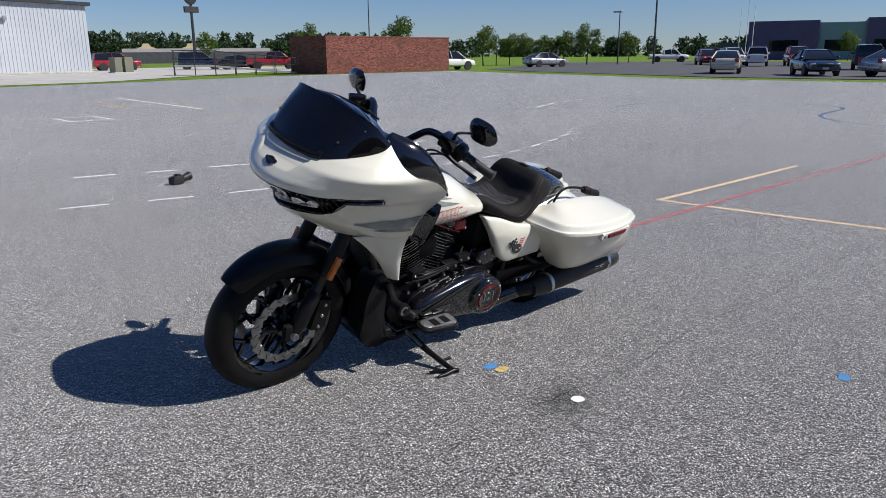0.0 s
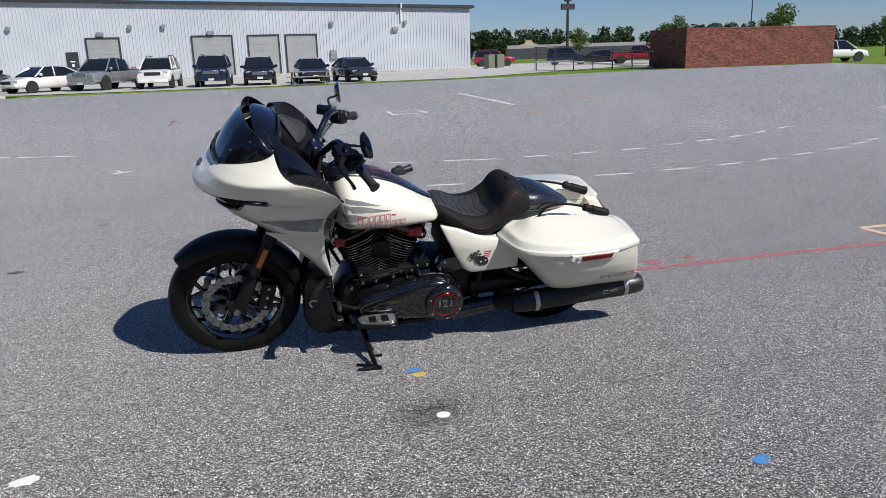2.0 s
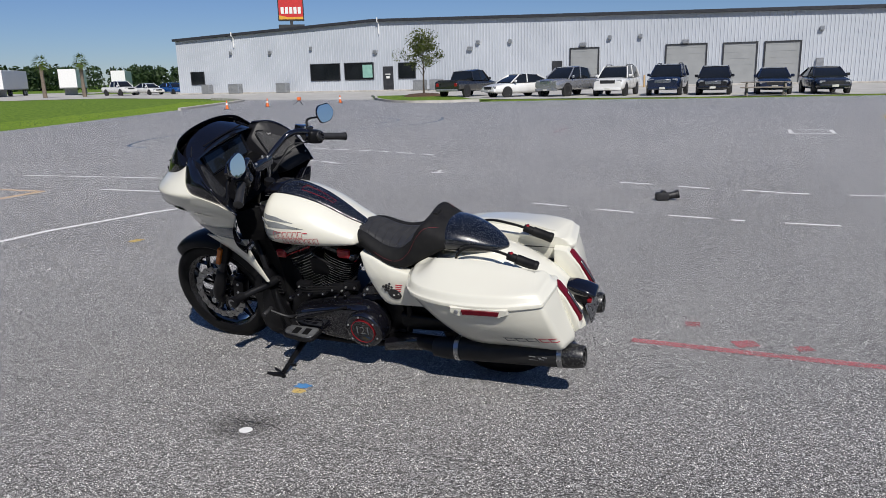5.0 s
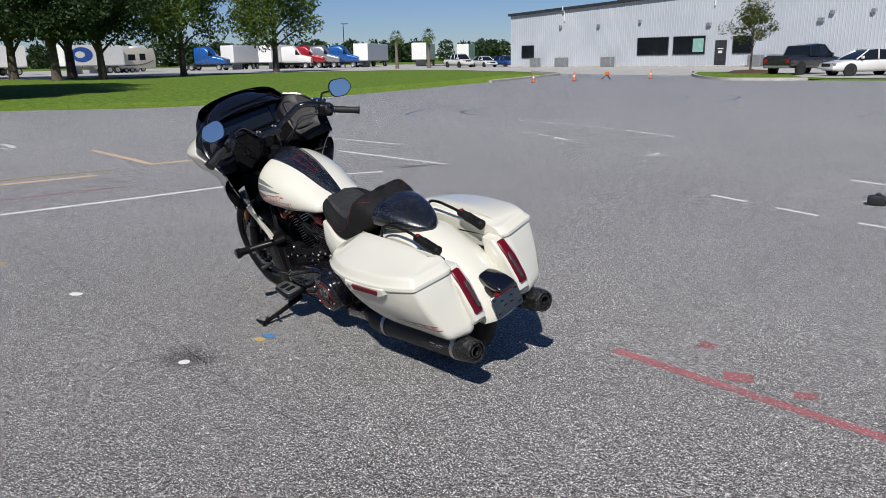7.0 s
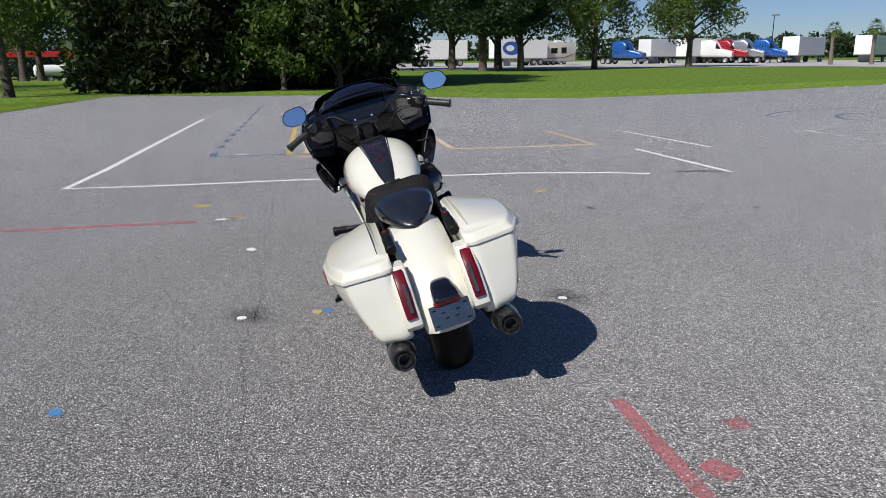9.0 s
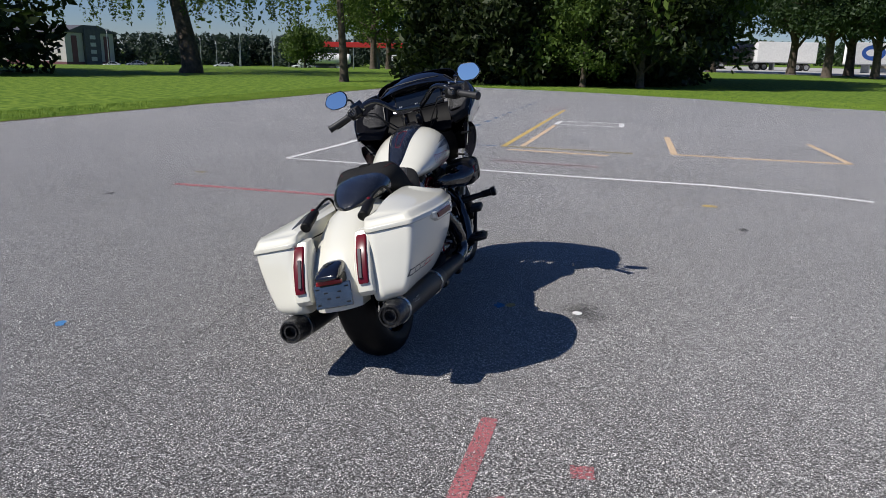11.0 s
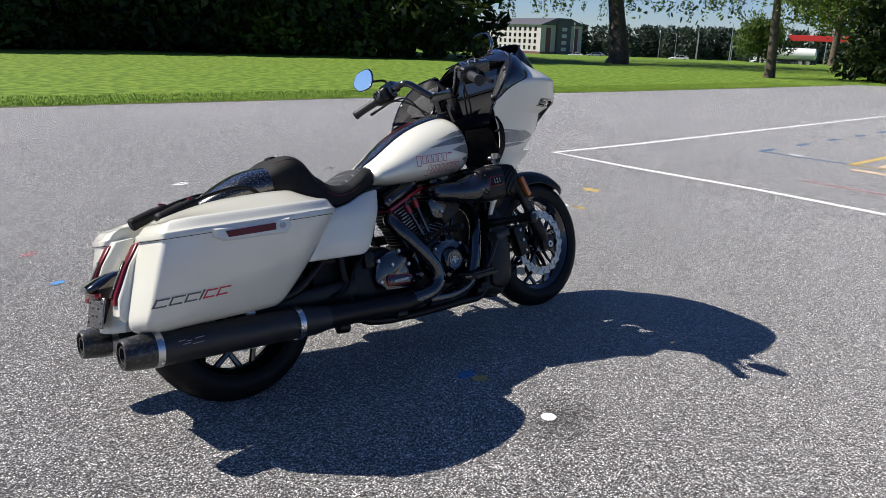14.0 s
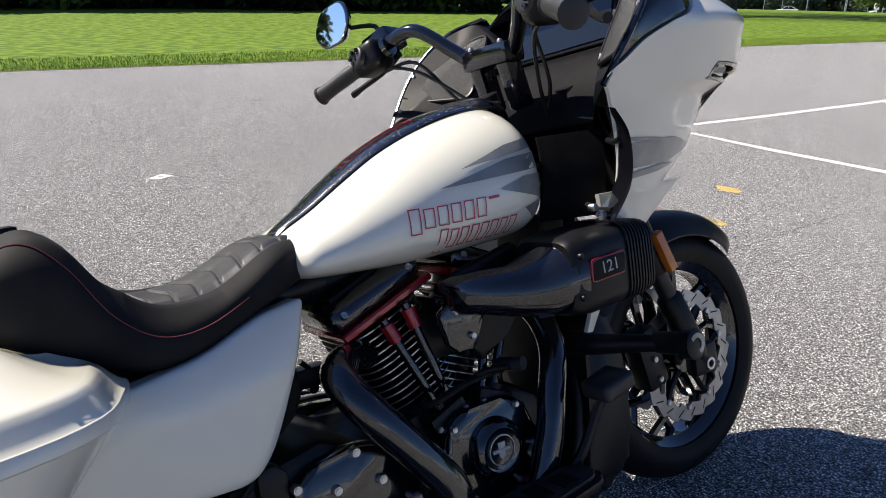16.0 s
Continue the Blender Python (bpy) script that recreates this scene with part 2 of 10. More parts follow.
M_STEEL = mat("galvanised_steel", (0.42, 0.43, 0.44), (0.3, 0.31, 0.32), 6, 0.45, metal=0.7)
M_ORANGE = mat("cone_orange", (0.75, 0.16, 0.03), (0.6, 0.12, 0.03), 8, 0.6)
M_WHITE = mat("white_paint", (0.78, 0.78, 0.76), (0.68, 0.68, 0.66), 6, 0.5)
M_BLACKP = mat("black_plastic", (0.012, 0.012, 0.013), (0.022, 0.022, 0.023), 25, 0.5, bump=0.05, bscale=200)
M_CHROME = mat("bright_steel", (0.62, 0.62, 0.62), (0.5, 0.5, 0.51), 20, 0.22, 0.35, metal=1.0)
M_RUBBER = mat("tyre_rubber", (0.014, 0.014, 0.015), (0.028, 0.027, 0.026), 12, 0.75, bump=0.1, bscale=120)
M_BARK = mat("bark", (0.05, 0.038, 0.028), (0.11, 0.085, 0.065), 4, 0.9, bump=0.7, bscale=14)

# ---- ground ----
def sheet(name, poly, z, material, label, category, kind="structure"):
    bm = bmesh.new()
    bm.faces.new([bm.verts.new((x, y, z)) for x, y in poly])
    bm.normal_update()
    if bm.faces[:][0].normal.z < 0:
        bmesh.ops.reverse_faces(bm, faces=bm.faces)
    return tagged(link_mesh(name, bm, material, smooth=0), label, category, kind=kind)


def dip(x, y):
    """The land falls away beyond the lawn in the south-east."""
    d, a = math.hypot(x, y), math.degrees(math.atan2(y, x))
    side = max(0.0, min(1.0, (a - 6) / 10)) * max(0.0, min(1.0, (80 - a) / 10))
    return -side * 0.0245 * max(0.0, min(d, 420) - 62)


verts, faces = [(0, 0, -0.03)], []
RADII = [12, 25, 40, 62, 90, 130, 200, 300, 420, 700, 1300, 2600]
SEGS = 90
for r in RADII:
    for k in range(SEGS):
        a = 2 * math.pi * k / SEGS
        verts.append((r * math.cos(a), r * math.sin(a), -0.03 + dip(r * math.cos(a), r * math.sin(a))))
for k in range(SEGS):
    faces.append((0, 1 + k, 1 + (k + 1) % SEGS))
for i in range(len(RADII) - 1):
    for k in range(SEGS):
        a, b = 1 + i * SEGS, 1 + (i + 1) * SEGS
        faces.append((a + k, b + k, b + (k + 1) % SEGS, a + (k + 1) % SEGS))
tagged(raw("ground", verts, faces, M_GRASS, smooth=True), "mown green grass reaching the horizon", "ground", kind="structure")

LOT_S = [(-60, 12.4), (-20, 11.6), (1.4, 10.6), (7.5, 10.1), (17.9, 9.1), (28.5, 8.3)]
LOT_E = [(29.3, 7.2), (28.0, 5.0), (26.6, 0.5), (24.5, -3.0), (21.6, -6.5), (20.9, -9.0), (22.4, -15.0), (25.4, -23.0), (29.3, -33.0), (35.5, -44.0)]
LOT_N = [(22.8, -42.0), (19.6, -37.6), (17.6, -35.6), (16.2, -35.0), (13.0, -36.0), (8.2, -37.3), (1.4, -37.6), (-11.0, -39.7), (-24.5, -44.0), (-41.2, -44.3)]
LOT_W = [(-38.4, -36.0), (-37.0, -29.2), (-33.4, -18.4), (-33.9, -8.6), (-36.0, 0.0), (-60, 2.0)]
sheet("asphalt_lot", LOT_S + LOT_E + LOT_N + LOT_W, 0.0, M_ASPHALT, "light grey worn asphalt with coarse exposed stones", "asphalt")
sheet("concrete_apron", [(35.5, -44.0), (44, -50), (75, -62), (95, -80), (75, -95), (66, -72), (-21, -72), (-24, -95), (-48, -95), (-48, -60), (-30, -57.5), (-13.5, -43.8), (-11, -42.2), (1.4, -40.0), (8.2, -40.0), (14, -40.0), (18.5, -40.2), (21, -42.6), (22.8, -42.0)],
      0.004, M_CONCRETE, "pale concrete drive along the metal building", "pavement")
sheet("truck_park", [(86, -8), (80, -18), (78, -30), (77, -46), (70, -55), (62, -57), (75, -63), (95, -80), (115, -110), (180, -90), (170, -6)], 0.002, M_CONCRETE, "pale concrete truck park beyond the lawn", "pavement")
M_DARKROAD = mat("dark_asphalt", (0.06, 0.06, 0.065), (0.085, 0.085, 0.09), 0.5, 0.85, bump=0.2, bscale=40)
sheet("side_lot", [(-39.5, -4), (-37.5, -9), (-37.0, -18.4), (-40.5, -29.2), (-43, -38), (-47, -46), (-85, -70), (-110, -60), (-90, -8)], 0.004, M_DARKROAD, "dark asphalt side parking lot", "road")


def line_mesh(name, strips, z, material, label, category, group=""):
    """Flat painted strips: each a list of points and a width."""
    verts, faces = [], []
    for pts, w in strips:
        n0 = len(verts)
        ps = [Vector((p[0], p[1], 0)) for p in pts]
        for i, p in enumerate(ps):
            d = (ps[min(i + 1, len(ps) - 1)] - ps[max(i - 1, 0)]).normalized()
            o = Vector((-d.y, d.x, 0)) * (w / 2)
            verts += [(p.x + o.x, p.y + o.y, z), (p.x - o.x, p.y - o.y, z)]
        for i in range(len(ps) - 1):
            a = n0 + 2 * i
            faces.append((a, a + 1, a + 3, a + 2))
    return tagged(raw(name, verts, faces, material), label, category, group, "structure")


def worn_paint(name, c, cover, dens=0.85, patchy=0.25):
    """Road paint that lies on the stones and leaves the pits between them; cover: how much is left, dens: how thick it lies."""
    m = mat(name, c, tuple(v * 0.85 for v in c), 6, 0.8, bump=0.3, bscale=150)
    nt = m.node_tree
    b = nt.nodes["Principled BSDF"]
    geo = nt.nodes.new("ShaderNodeNewGeometry")
    n1, n2 = nt.nodes.new("ShaderNodeTexNoise"), nt.nodes.new("ShaderNodeTexNoise")
    n1.inputs["Scale"].default_value, n1.inputs["Detail"].default_value = 130, 2
    n2.inputs["Scale"].default_value, n2.inputs["Detail"].default_value = 4, 4
    ad, mr = nt.nodes.new("ShaderNodeMath"), nt.nodes.new("ShaderNodeMapRange")
    ad.operation = "MULTIPLY_ADD"
    ad.inputs[1].default_value = patchy
    thr = (0.5 + patchy * 0.5) + 0.32 * (0.5 - cover)
    mr.inputs[1].default_value, mr.inputs[2].default_value = thr - 0.10, thr + 0.10
    mr.inputs[4].default_value = dens
    nt.links.new(geo.outputs["Position"], n1.inputs["Vector"])
    nt.links.new(geo.outputs["Position"], n2.inputs["Vector"])
    nt.links.new(n2.outputs["Fac"], ad.inputs[0])
    nt.links.new(n1.outputs["Fac"], ad.inputs[2])
    nt.links.new(ad.outputs[0], mr.inputs[0])
    nt.links.new(mr.outputs[0], b.inputs["Alpha"])
    return m


P_WHITE = worn_paint("worn_white_paint", (0.75, 0.75, 0.73), 0.72)
P_DASH = worn_paint("white_dash_paint", (0.84, 0.84, 0.82), 1.0, 1.0, 0.12)
P_BLUEARC = worn_paint("blue_arc_paint", (0.14, 0.24, 0.38), 0.70, 0.7)
P_RED = worn_paint("worn_red_paint", (0.60, 0.17, 0.19), 0.80, 0.56)
P_FADERED = worn_paint("faded_red_paint", (0.62, 0.22, 0.24), 0.62, 0.42, 0.35)
P_BLUE = worn_paint("blue_spray_paint", (0.08, 0.29, 0.62), 0.9, 0.85)
P_FADEBLUE = worn_paint("faded_blue_paint", (0.13, 0.27, 0.46), 0.75, 0.65)
P_YELLOW = worn_paint("yellow_paint", (0.66, 0.48, 0.16), 0.92, 0.92, 0.15)
P_PALEYELLOW = worn_paint("pale_yellow_paint", (0.62, 0.50, 0.18), 0.65, 0.6)
P_PEACH = worn_paint("peach_paint", (0.78, 0.58, 0.38), 0.92, 0.95, 0.15)
P_FAINT = worn_paint("faint_white_paint", (0.8, 0.8, 0.78), 0.62, 0.6, 0.4)
P_SOLID = mat("white_marker", (0.8, 0.8, 0.78), (0.72, 0.72, 0.7), 30, 0.7)
P_STAIN = worn_paint("dark_stain", (0.03, 0.03, 0.032), 0.8, 0.55)
Z = 0.003
line_mesh("red_line", [([(-0.54, -0.575), (-1.3, -0.57), (-2.0, -0.58), (-5, -0.60)], 0.066)], Z, P_RED, "worn red paint line behind the motorcycle", "paint line")
line_mesh("red_line", [([(-5, -0.60), (-12, -0.58)], 0.10)], Z, P_FADERED, "faded red paint line", "paint line")
line_mesh("red_splash", [([(-1.06, -0.67), (-1.17, -0.73)], 0.10), ([(-0.79, -0.94), (-0.87, -0.95)], 0.08), ([(-1.36, -0.70), (-1.44, -0.74)], 0.07)], 0.0035, P_RED, "red paint splashes beside the line", "paint mark")
line_mesh("peach_corner", [([(-6.25, -1.02), (-3.11, -1.02)], 0.06), ([(-3.12, -0.99), (-3.22, 0.0), (-3.38, 1.3)], 0.06)], Z, P_PEACH, "peach-coloured painted corner line", "paint line")


def dashes(ends, w):
    """Painted dashes from pairs of ends."""
    return [([(x0, y0), (x1, y1)], w) for x0, y0, x1, y1 in ends]


line_mesh("dashed_line", dashes(((0.50, -6.56, 0.05, -6.46), (-0.27, -6.36, -0.64, -6.25), (-1.02, -6.21, -1.39, -6.13), (-1.40, -6.09, -1.75, -6.07), (-2.16, -6.09, -2.54, -6.11), (-2.92, -6.10, -3.31, -6.12), (-3.72, -6.16, -4.13, -6.23), (-4.52, -6.37, -4.88, -6.45), (-5.23, -6.60, -5.60, -6.70), (-5.95, -6.82, -6.30, -6.97), (-6.7, -7.15, -7.05, -7.35), (-7.5, -7.6, -7.85, -7.8)), 0.075), Z, P_DASH, "row of short white dashes", "paint line")
line_mesh("dashed_curve", dashes(((1.17, -4.70, 0.75, -4.60), (0.42, -4.50, 0.0, -4.40), (-0.35, -4.33, -0.78, -4.27), (-0.95, -4.24, -1.08, -4.22), (-1.43, -4.21, -1.90, -4.19), (-2.35, -4.21, -2.83, -4.18), (-3.27, -4.24, -3.67, -4.25), (-4.06, -4.31, -4.42, -4.37), (-4.74, -4.45, -5.04, -4.51), (-5.46, -4.66, -5.84, -4.79), (-6.23, -4.94, -6.58, -5.04), (-6.86, -5.24, -7.25, -5.36), (-7.46, -5.55, -7.75, -5.67)), 0.055), Z, P_DASH, "curved row of white dashes", "paint line")
line_mesh("dashed_line", dashes(((8.77, -10.22, 8.44, -10.27), (8.24, -10.24, 7.79, -10.22), (7.56, -10.22, 7.18, -10.18), (6.91, -10.06, 6.56, -10.01), (6.37, -9.99, 5.98, -9.88), (5.78, -9.85, 5.43, -9.72), (5.31, -9.68, 4.85, -9.52), (4.71, -9.50, 4.40, -9.38)), 0.10), Z, P_DASH, "far row of short white dashes", "paint line")
line_mesh("dashed_line", dashes(((9.12, -8.54, 8.64, -8.42), (8.23, -8.42, 7.96, -8.46), (7.68, -8.39, 7.47, -8.41)), 0.075) + dashes(((7.04, -8.33, 6.74, -8.29), (6.50, -8.21, 6.17, -8.09), (5.97, -8.01, 5.50, -7.79)), 0.085), Z, P_DASH, "faint bent row of white dashes", "paint line")
line_mesh("dashed_line", dashes(((-12.04, -10.16, -12.87, -10.56), (-13.1, -10.65, -13.82, -10.94), (-14.13, -10.98, -14.91, -11.26), (-15.03, -11.2, -15.62, -11.35), (-16.2, -11.45, -16.7, -11.5)), 0.11), Z, P_DASH, "faint far row of white dashes", "paint line")
line_mesh("white_box", [([(-1.93, -14.9), (-1.93, -16.1), (-2.8, -16.1), (-2.8, -14.95), (-1.90, -14.9)], 0.11)], Z, P_DASH, "small white painted box", "paint mark")
line_mesh("white_bay_line", [([(-6.1, -24.0), (-5.68, -16.4)], 0.13)], Z, P_DASH, "slanted white bay line", "paint line")
line_mesh("white_bay_line", [([(-5.66, -15.1), (-9.28, -15.4), (-13.0, -15.6)], 0.08), ([(-4.6, -21.3), (-6.86, -21.7)], 0.07), ([(-6.2, -27), (-14, -26)], 0.08)], Z, P_FAINT, "faded white bay lines", "paint line")
line_mesh("yellow_bay_line", [([(-4.65, -21.7), (-4.46, -18.4)], 0.10), ([(-9.0, -21.8), (-8.45, -16.5)], 0.10), ([(-4.95, -13.75), (-5.25, -13.4)], 0.16), ([(-6.3, -19.9), (-6.25, -18.4)], 0.08), ([(-5.0, -15.9), (-5.5, -15.8)], 0.10)], Z, P_YELLOW, "faded yellow bay lines", "paint line")
line_mesh("white_corner", [([(15.5, 2.98), (10.8, 3.11), (7.3, 3.20), (5.63, 3.29), (5.57, 2.2), (5.60, 0.8), (5.50, -0.6), (5.46, -1.9), (5.2, -3.0), (5.0, -3.42)], 0.085)], Z, P_DASH, "long white painted corner line", "paint line")
line_mesh("white_corner", [([(22.5, 2.65), (15.5, 2.98)], 0.06)], Z, P_FAINT, "faint end of the long white line", "paint line")
line_mesh("white_bar", [([(4.88, -4.42), (7.33, -4.31)], 0.075), ([(7.22, -5.50), (10.04, -5.25)], 0.07), ([(3.18, -7.09), (3.40, -6.95)], 0.07), ([(3.30, -7.02), (3.40, -7.30)], 0.05)], Z, P_DASH, "short white painted bars", "paint line")
line_mesh("tar_smear", [([(5.10, -3.8), (5.04, -4.1), (4.95, -4.38)], 0.09)], Z, P_STAIN, "dark tar smear beside a painted bar", "stain")
line_mesh("white_rectangle", [([(13.05, 0.48), (12.25, 0.50)], 0.10), ([(13.05, -0.80), (12.2, -0.80)], 0.10), ([(13.05, 0.48), (13.02, -0.80)], 0.10), ([(12.25, 0.50), (12.2, -0.80)], 0.09)], Z, P_DASH, "thin white painted rectangle", "paint line")
line_mesh("pale_line", [([(7.72, 0.74), (7.58, -0.72)], 0.12)], Z, P_PEACH, "thin pale painted line", "paint line")
line_mesh("yellow_line", [([(16.5, 0.72), (12.2, 0.80), (8.05, 0.87)], 0.085)], Z, P_YELLOW, "yellow painted line", "paint line")
line_mesh("yellow_line", [([(8.08, 0.90), (8.05, -0.1), (7.95, -1.05)], 0.13)], Z, P_PALEYELLOW, "faint yellow painted line", "paint line")
line_mesh("peach_bar", [([(8.18, 0.60), (11.95, 0.50)], 0.078)], Z, P_PEACH, "peach painted bar", "paint line")
line_mesh("peach_line", [([(10.6, -1.62), (8.10, -1.64)], 0.10), ([(8.10, -1.60), (8.03, -2.4), (8.03, -3.95)], 0.13), ([(8.0, -3.95), (10.46, -3.90)], 0.085)], Z, P_PEACH, "three-sided peach painted line", "paint line")
line_mesh("faint_red_line", [([(6.5, 0.75), (6.38, -0.65)], 0.10), ([(15.4, 1.16), (16.46, 0.93), (17.3, 0.7)], 0.10), ([(3.45, -14.6), (3.47, -16.4)], 0.10)], Z, P_FADERED, "faded red paint marks", "paint line")
line_mesh("red_line", [([(3.49, 3.50), (3.47, 1.60)], 0.10)], Z, P_RED, "short worn red paint line", "paint line")
line_mesh("blue_dashes", dashes([(8.15 + 1.03 * k - 0.012 * k * k, 1.98 - 0.012 * k, 8.52 + 1.03 * k - 0.012 * k * k, 1.98 - 0.012 * k) for k in range(5)], 0.11), Z, P_FADEBLUE, "row of blue painted dashes", "paint line")
line_mesh("blue_dashes", dashes([(8.15 + 1.03 * k - 0.012 * k * k, 1.98 - 0.012 * k, 8.50 + 1.03 * k - 0.012 * k * k, 1.98 - 0.012 * k) for k in range(5, 13)], 0.09), Z, P_FADEBLUE, "row of faded blue dashes", "paint line")
line_mesh("blue_line", [([(8.12, 2.0), (8.09, 1.6), (8.08, 0.92)], 0.08)], Z, P_FADEBLUE, "thin faded blue line", "paint line")
arcs = [(smooth_path([(x, y, 0) for x, y in pts], 4), 0.09) for pts in (
    ((13.9, -13.6), (13.55, -11.7), (12.6, -10.1), (11.7, -9.7)),
    ((12.2, -12.8), (12.2, -11.9), (11.75, -11.25), (11.05, -10.85), (10.6, -10.85)),
    ((12.28, -21.5), (11.1, -20.85), (10.3, -20.1), (10.0, -19.2), (10.1, -18.0)),
    ((10.6, -22.0), (9.5, -21.7), (8.95, -20.9), (8.5, -19.4), (8.55, -17.8), (9.7, -15.5), (11.05, -14.7)))]
line_mesh("blue_arc", arcs, Z, P_BLUEARC, "faded blue painted arcs", "paint line")
arc = [(-13.54, -8.73), (-15.2, -8.9), (-16.9, -8.4), (-17.5, -7.0), (-17.4, -5.4), (-17.1, -4.6), (-16.4, -4.14), (-15.13, -3.96), (-14.18, -3.81), (-13.36, -3.4), (-12.6, -2.6), (-12.3, -1.2)]
line_mesh("blue_curve", [(smooth_path([(x, y, 0) for x, y in arc], 5), 0.09)], Z, P_FADEBLUE, "faded blue painted curve", "paint line")


def blot(name, x, y, rx, ry, material, label, z=0.004, turn=0.0, seed=1, rough=0.15, n=20):
    rnd = random.Random(seed)
    pts = []
    for k in range(n):
        a = 2 * math.pi * k / n
        f = 1 + rnd.uniform(-rough, rough)
        u, v = rx * f * math.cos(a), ry * f * math.sin(a)
        pts.append((x + u * math.cos(turn) - v * math.sin(turn), y + u * math.sin(turn) + v * math.cos(turn), z))
    return tagged(raw(name, pts, [tuple(range(n))], material), label, "paint mark", "marks on the asphalt", "structure")


P_HALO = mat("black_overspray", (0.03, 0.03, 0.032), (0.04, 0.04, 0.04), 9, 0.9)
P_HALO.node_tree.nodes["Principled BSDF"].inputs["Alpha"].default_value = 0.09
for x, y in ((0.817, 1.03), (0.765, -0.805)):
    for r, h in ((0.20, 0.0012), (0.15, 0.0016), (0.11, 0.0020), (0.07, 0.0024)):
        blot("black_overspray", x + 0.03, y - 0.03, r, r * 0.75, P_HALO, "sprayed black patch on asphalt", h, 0.4, 3, 0.2)
    blot("white_disc", x, y, 0.029, 0.027, P_SOLID, "small white survey disc on asphalt", 0.0042, 0.0, 1, 0.04)
for x, y, s in ((0.838, 0.558, 1), (0.765, -0.375, 2)):
    blot("blue_mark", x, y, 0.042, 0.026, P_BLUE, "blue spray paint mark", 0.004, 0.2, s, 0.25)
for x, y, s in ((0.826, 0.618, 3), (0.785, -0.435, 4)):
    blot("yellow_mark", x, y, 0.034, 0.026, P_YELLOW, "yellow spray paint mark", 0.0045, 0.1, s, 0.2)
blot("blue_mark", -0.185, 1.69, 0.045, 0.026, P_BLUE, "blue spray paint mark", 0.004, 0.5, 7, 0.25)
blot("red_mark", -0.18, 2.30, 0.06, 0.035, P_FADERED, "faint red spray paint mark", 0.004, 0.5, 17, 0.25)
blot("white_mark", 2.36, 1.07, 0.05, 0.035, P_SOLID, "small white paint mark", 0.004, 0.3, 8, 0.2)
blot("white_mark", 3.52, 1.40, 0.055, 0.03, P_DASH, "small white paint mark", 0.004, 1.4, 18, 0.2)
blot("white_mark", 8.22, 1.57, 0.12, 0.05, P_DASH, "small white paint mark", 0.004, 1.4, 19, 0.2)
blot("white_mark", 5.53, 3.60, 0.12, 0.03, P_FAINT, "faint white paint mark", 0.004, -0.6, 20, 0.3)
blot("yellow_mark", 4.21, 1.65, 0.09, 0.06, P_YELLOW, "yellow paint mark", 0.004, 1.5, 9, 0.15)
blot("yellow_mark", 3.555, 1.30, 0.05, 0.03, P_PALEYELLOW, "yellow paint mark", 0.004, 1.0, 10, 0.2)
blot("yellow_mark", 3.55, 1.24, 0.05, 0.03, P_YELLOW, "yellow paint mark", 0.004, 1.0, 21, 0.2)
blot("yellow_mark", 4.19, -1.79, 0.075, 0.05, P_YELLOW, "yellow paint mark", 0.004, 1.5, 11, 0.2)
blot("yellow_mark", 4.25, 3.68, 0.07, 0.05, P_PALEYELLOW, "faint yellow paint mark", 0.004, 1.5, 22, 0.2)
for x, y, w in ((3.22, -1.965, 0.06), (2.82, 3.75, 0.06), (2.90, -3.46, 0.05)):
    blot("dark_patch", x, y, w, w * 0.7, P_STAIN, "small dark patch in the asphalt", 0.004, 0.2, int(x * 10), 0.15)
diam = [Vector((1.26, 3.76, 0)), Vector((1.36, 3.83, 0)), Vector((1.42, 3.76, 0)), Vector((1.31, 3.70, 0))]
mid = sum(diam, Vector()) / 4
raw_pts = [(p.x, p.y, 0.004) for p in diam] + [(mid.x + 0.028 * math.cos(a), mid.y + 0.022 * math.sin(a), 0.004) for a in (math.pi, math.pi / 2, 0.0, -math.pi / 2)]
tagged(raw("white_diamond", raw_pts, [(k, (k + 1) % 4, 4 + (k + 1) % 4, 4 + k) for k in range(4)], P_SOLID), "small white painted diamond with an open middle", "paint mark", "marks on the asphalt", "structure")
# crack across the lot
P_CRACK = worn_paint("crack_shadow", (0.02, 0.02, 0.022), 0.6, 0.55)
crack, rnd = [], random.Random(4)
x = -6.0
while x < 7.0:
    crack.append((x, 0.965 + 0.05 * noise.noise((x * 1.3, 0, 0)) + 0.02 * noise.noise((x * 7, 2, 0)) + rnd.uniform(-0.007, 0.007)))
    x += 0.05
line_mesh("crack", [(crack, 0.006)], 0.0028, P_CRACK, "thin dark crack in the asphalt", "crack")
rnd = random.Random(12)
specks = []
for k in range(90):
    x, y, a, l = rnd.uniform(-30, 24), rnd.uniform(-34, 8), rnd.uniform(0, 3.14), rnd.uniform(0.05, 0.3)
    if math.hypot(x - 0.8, y) > 5.0 and abs(y + 0.55) > 1.2:
        specks.append(([(x, y), (x + l * math.cos(a), y + l * math.sin(a))], rnd.uniform(0.03, 0.08)))
line_mesh("paint_specks", specks[:45], 0.0028, P_WHITE, "scattered worn white paint specks", "paint mark")
line_mesh("tar_specks", specks[45:], 0.0028, P_CRACK, "scattered dark tar specks", "stain")

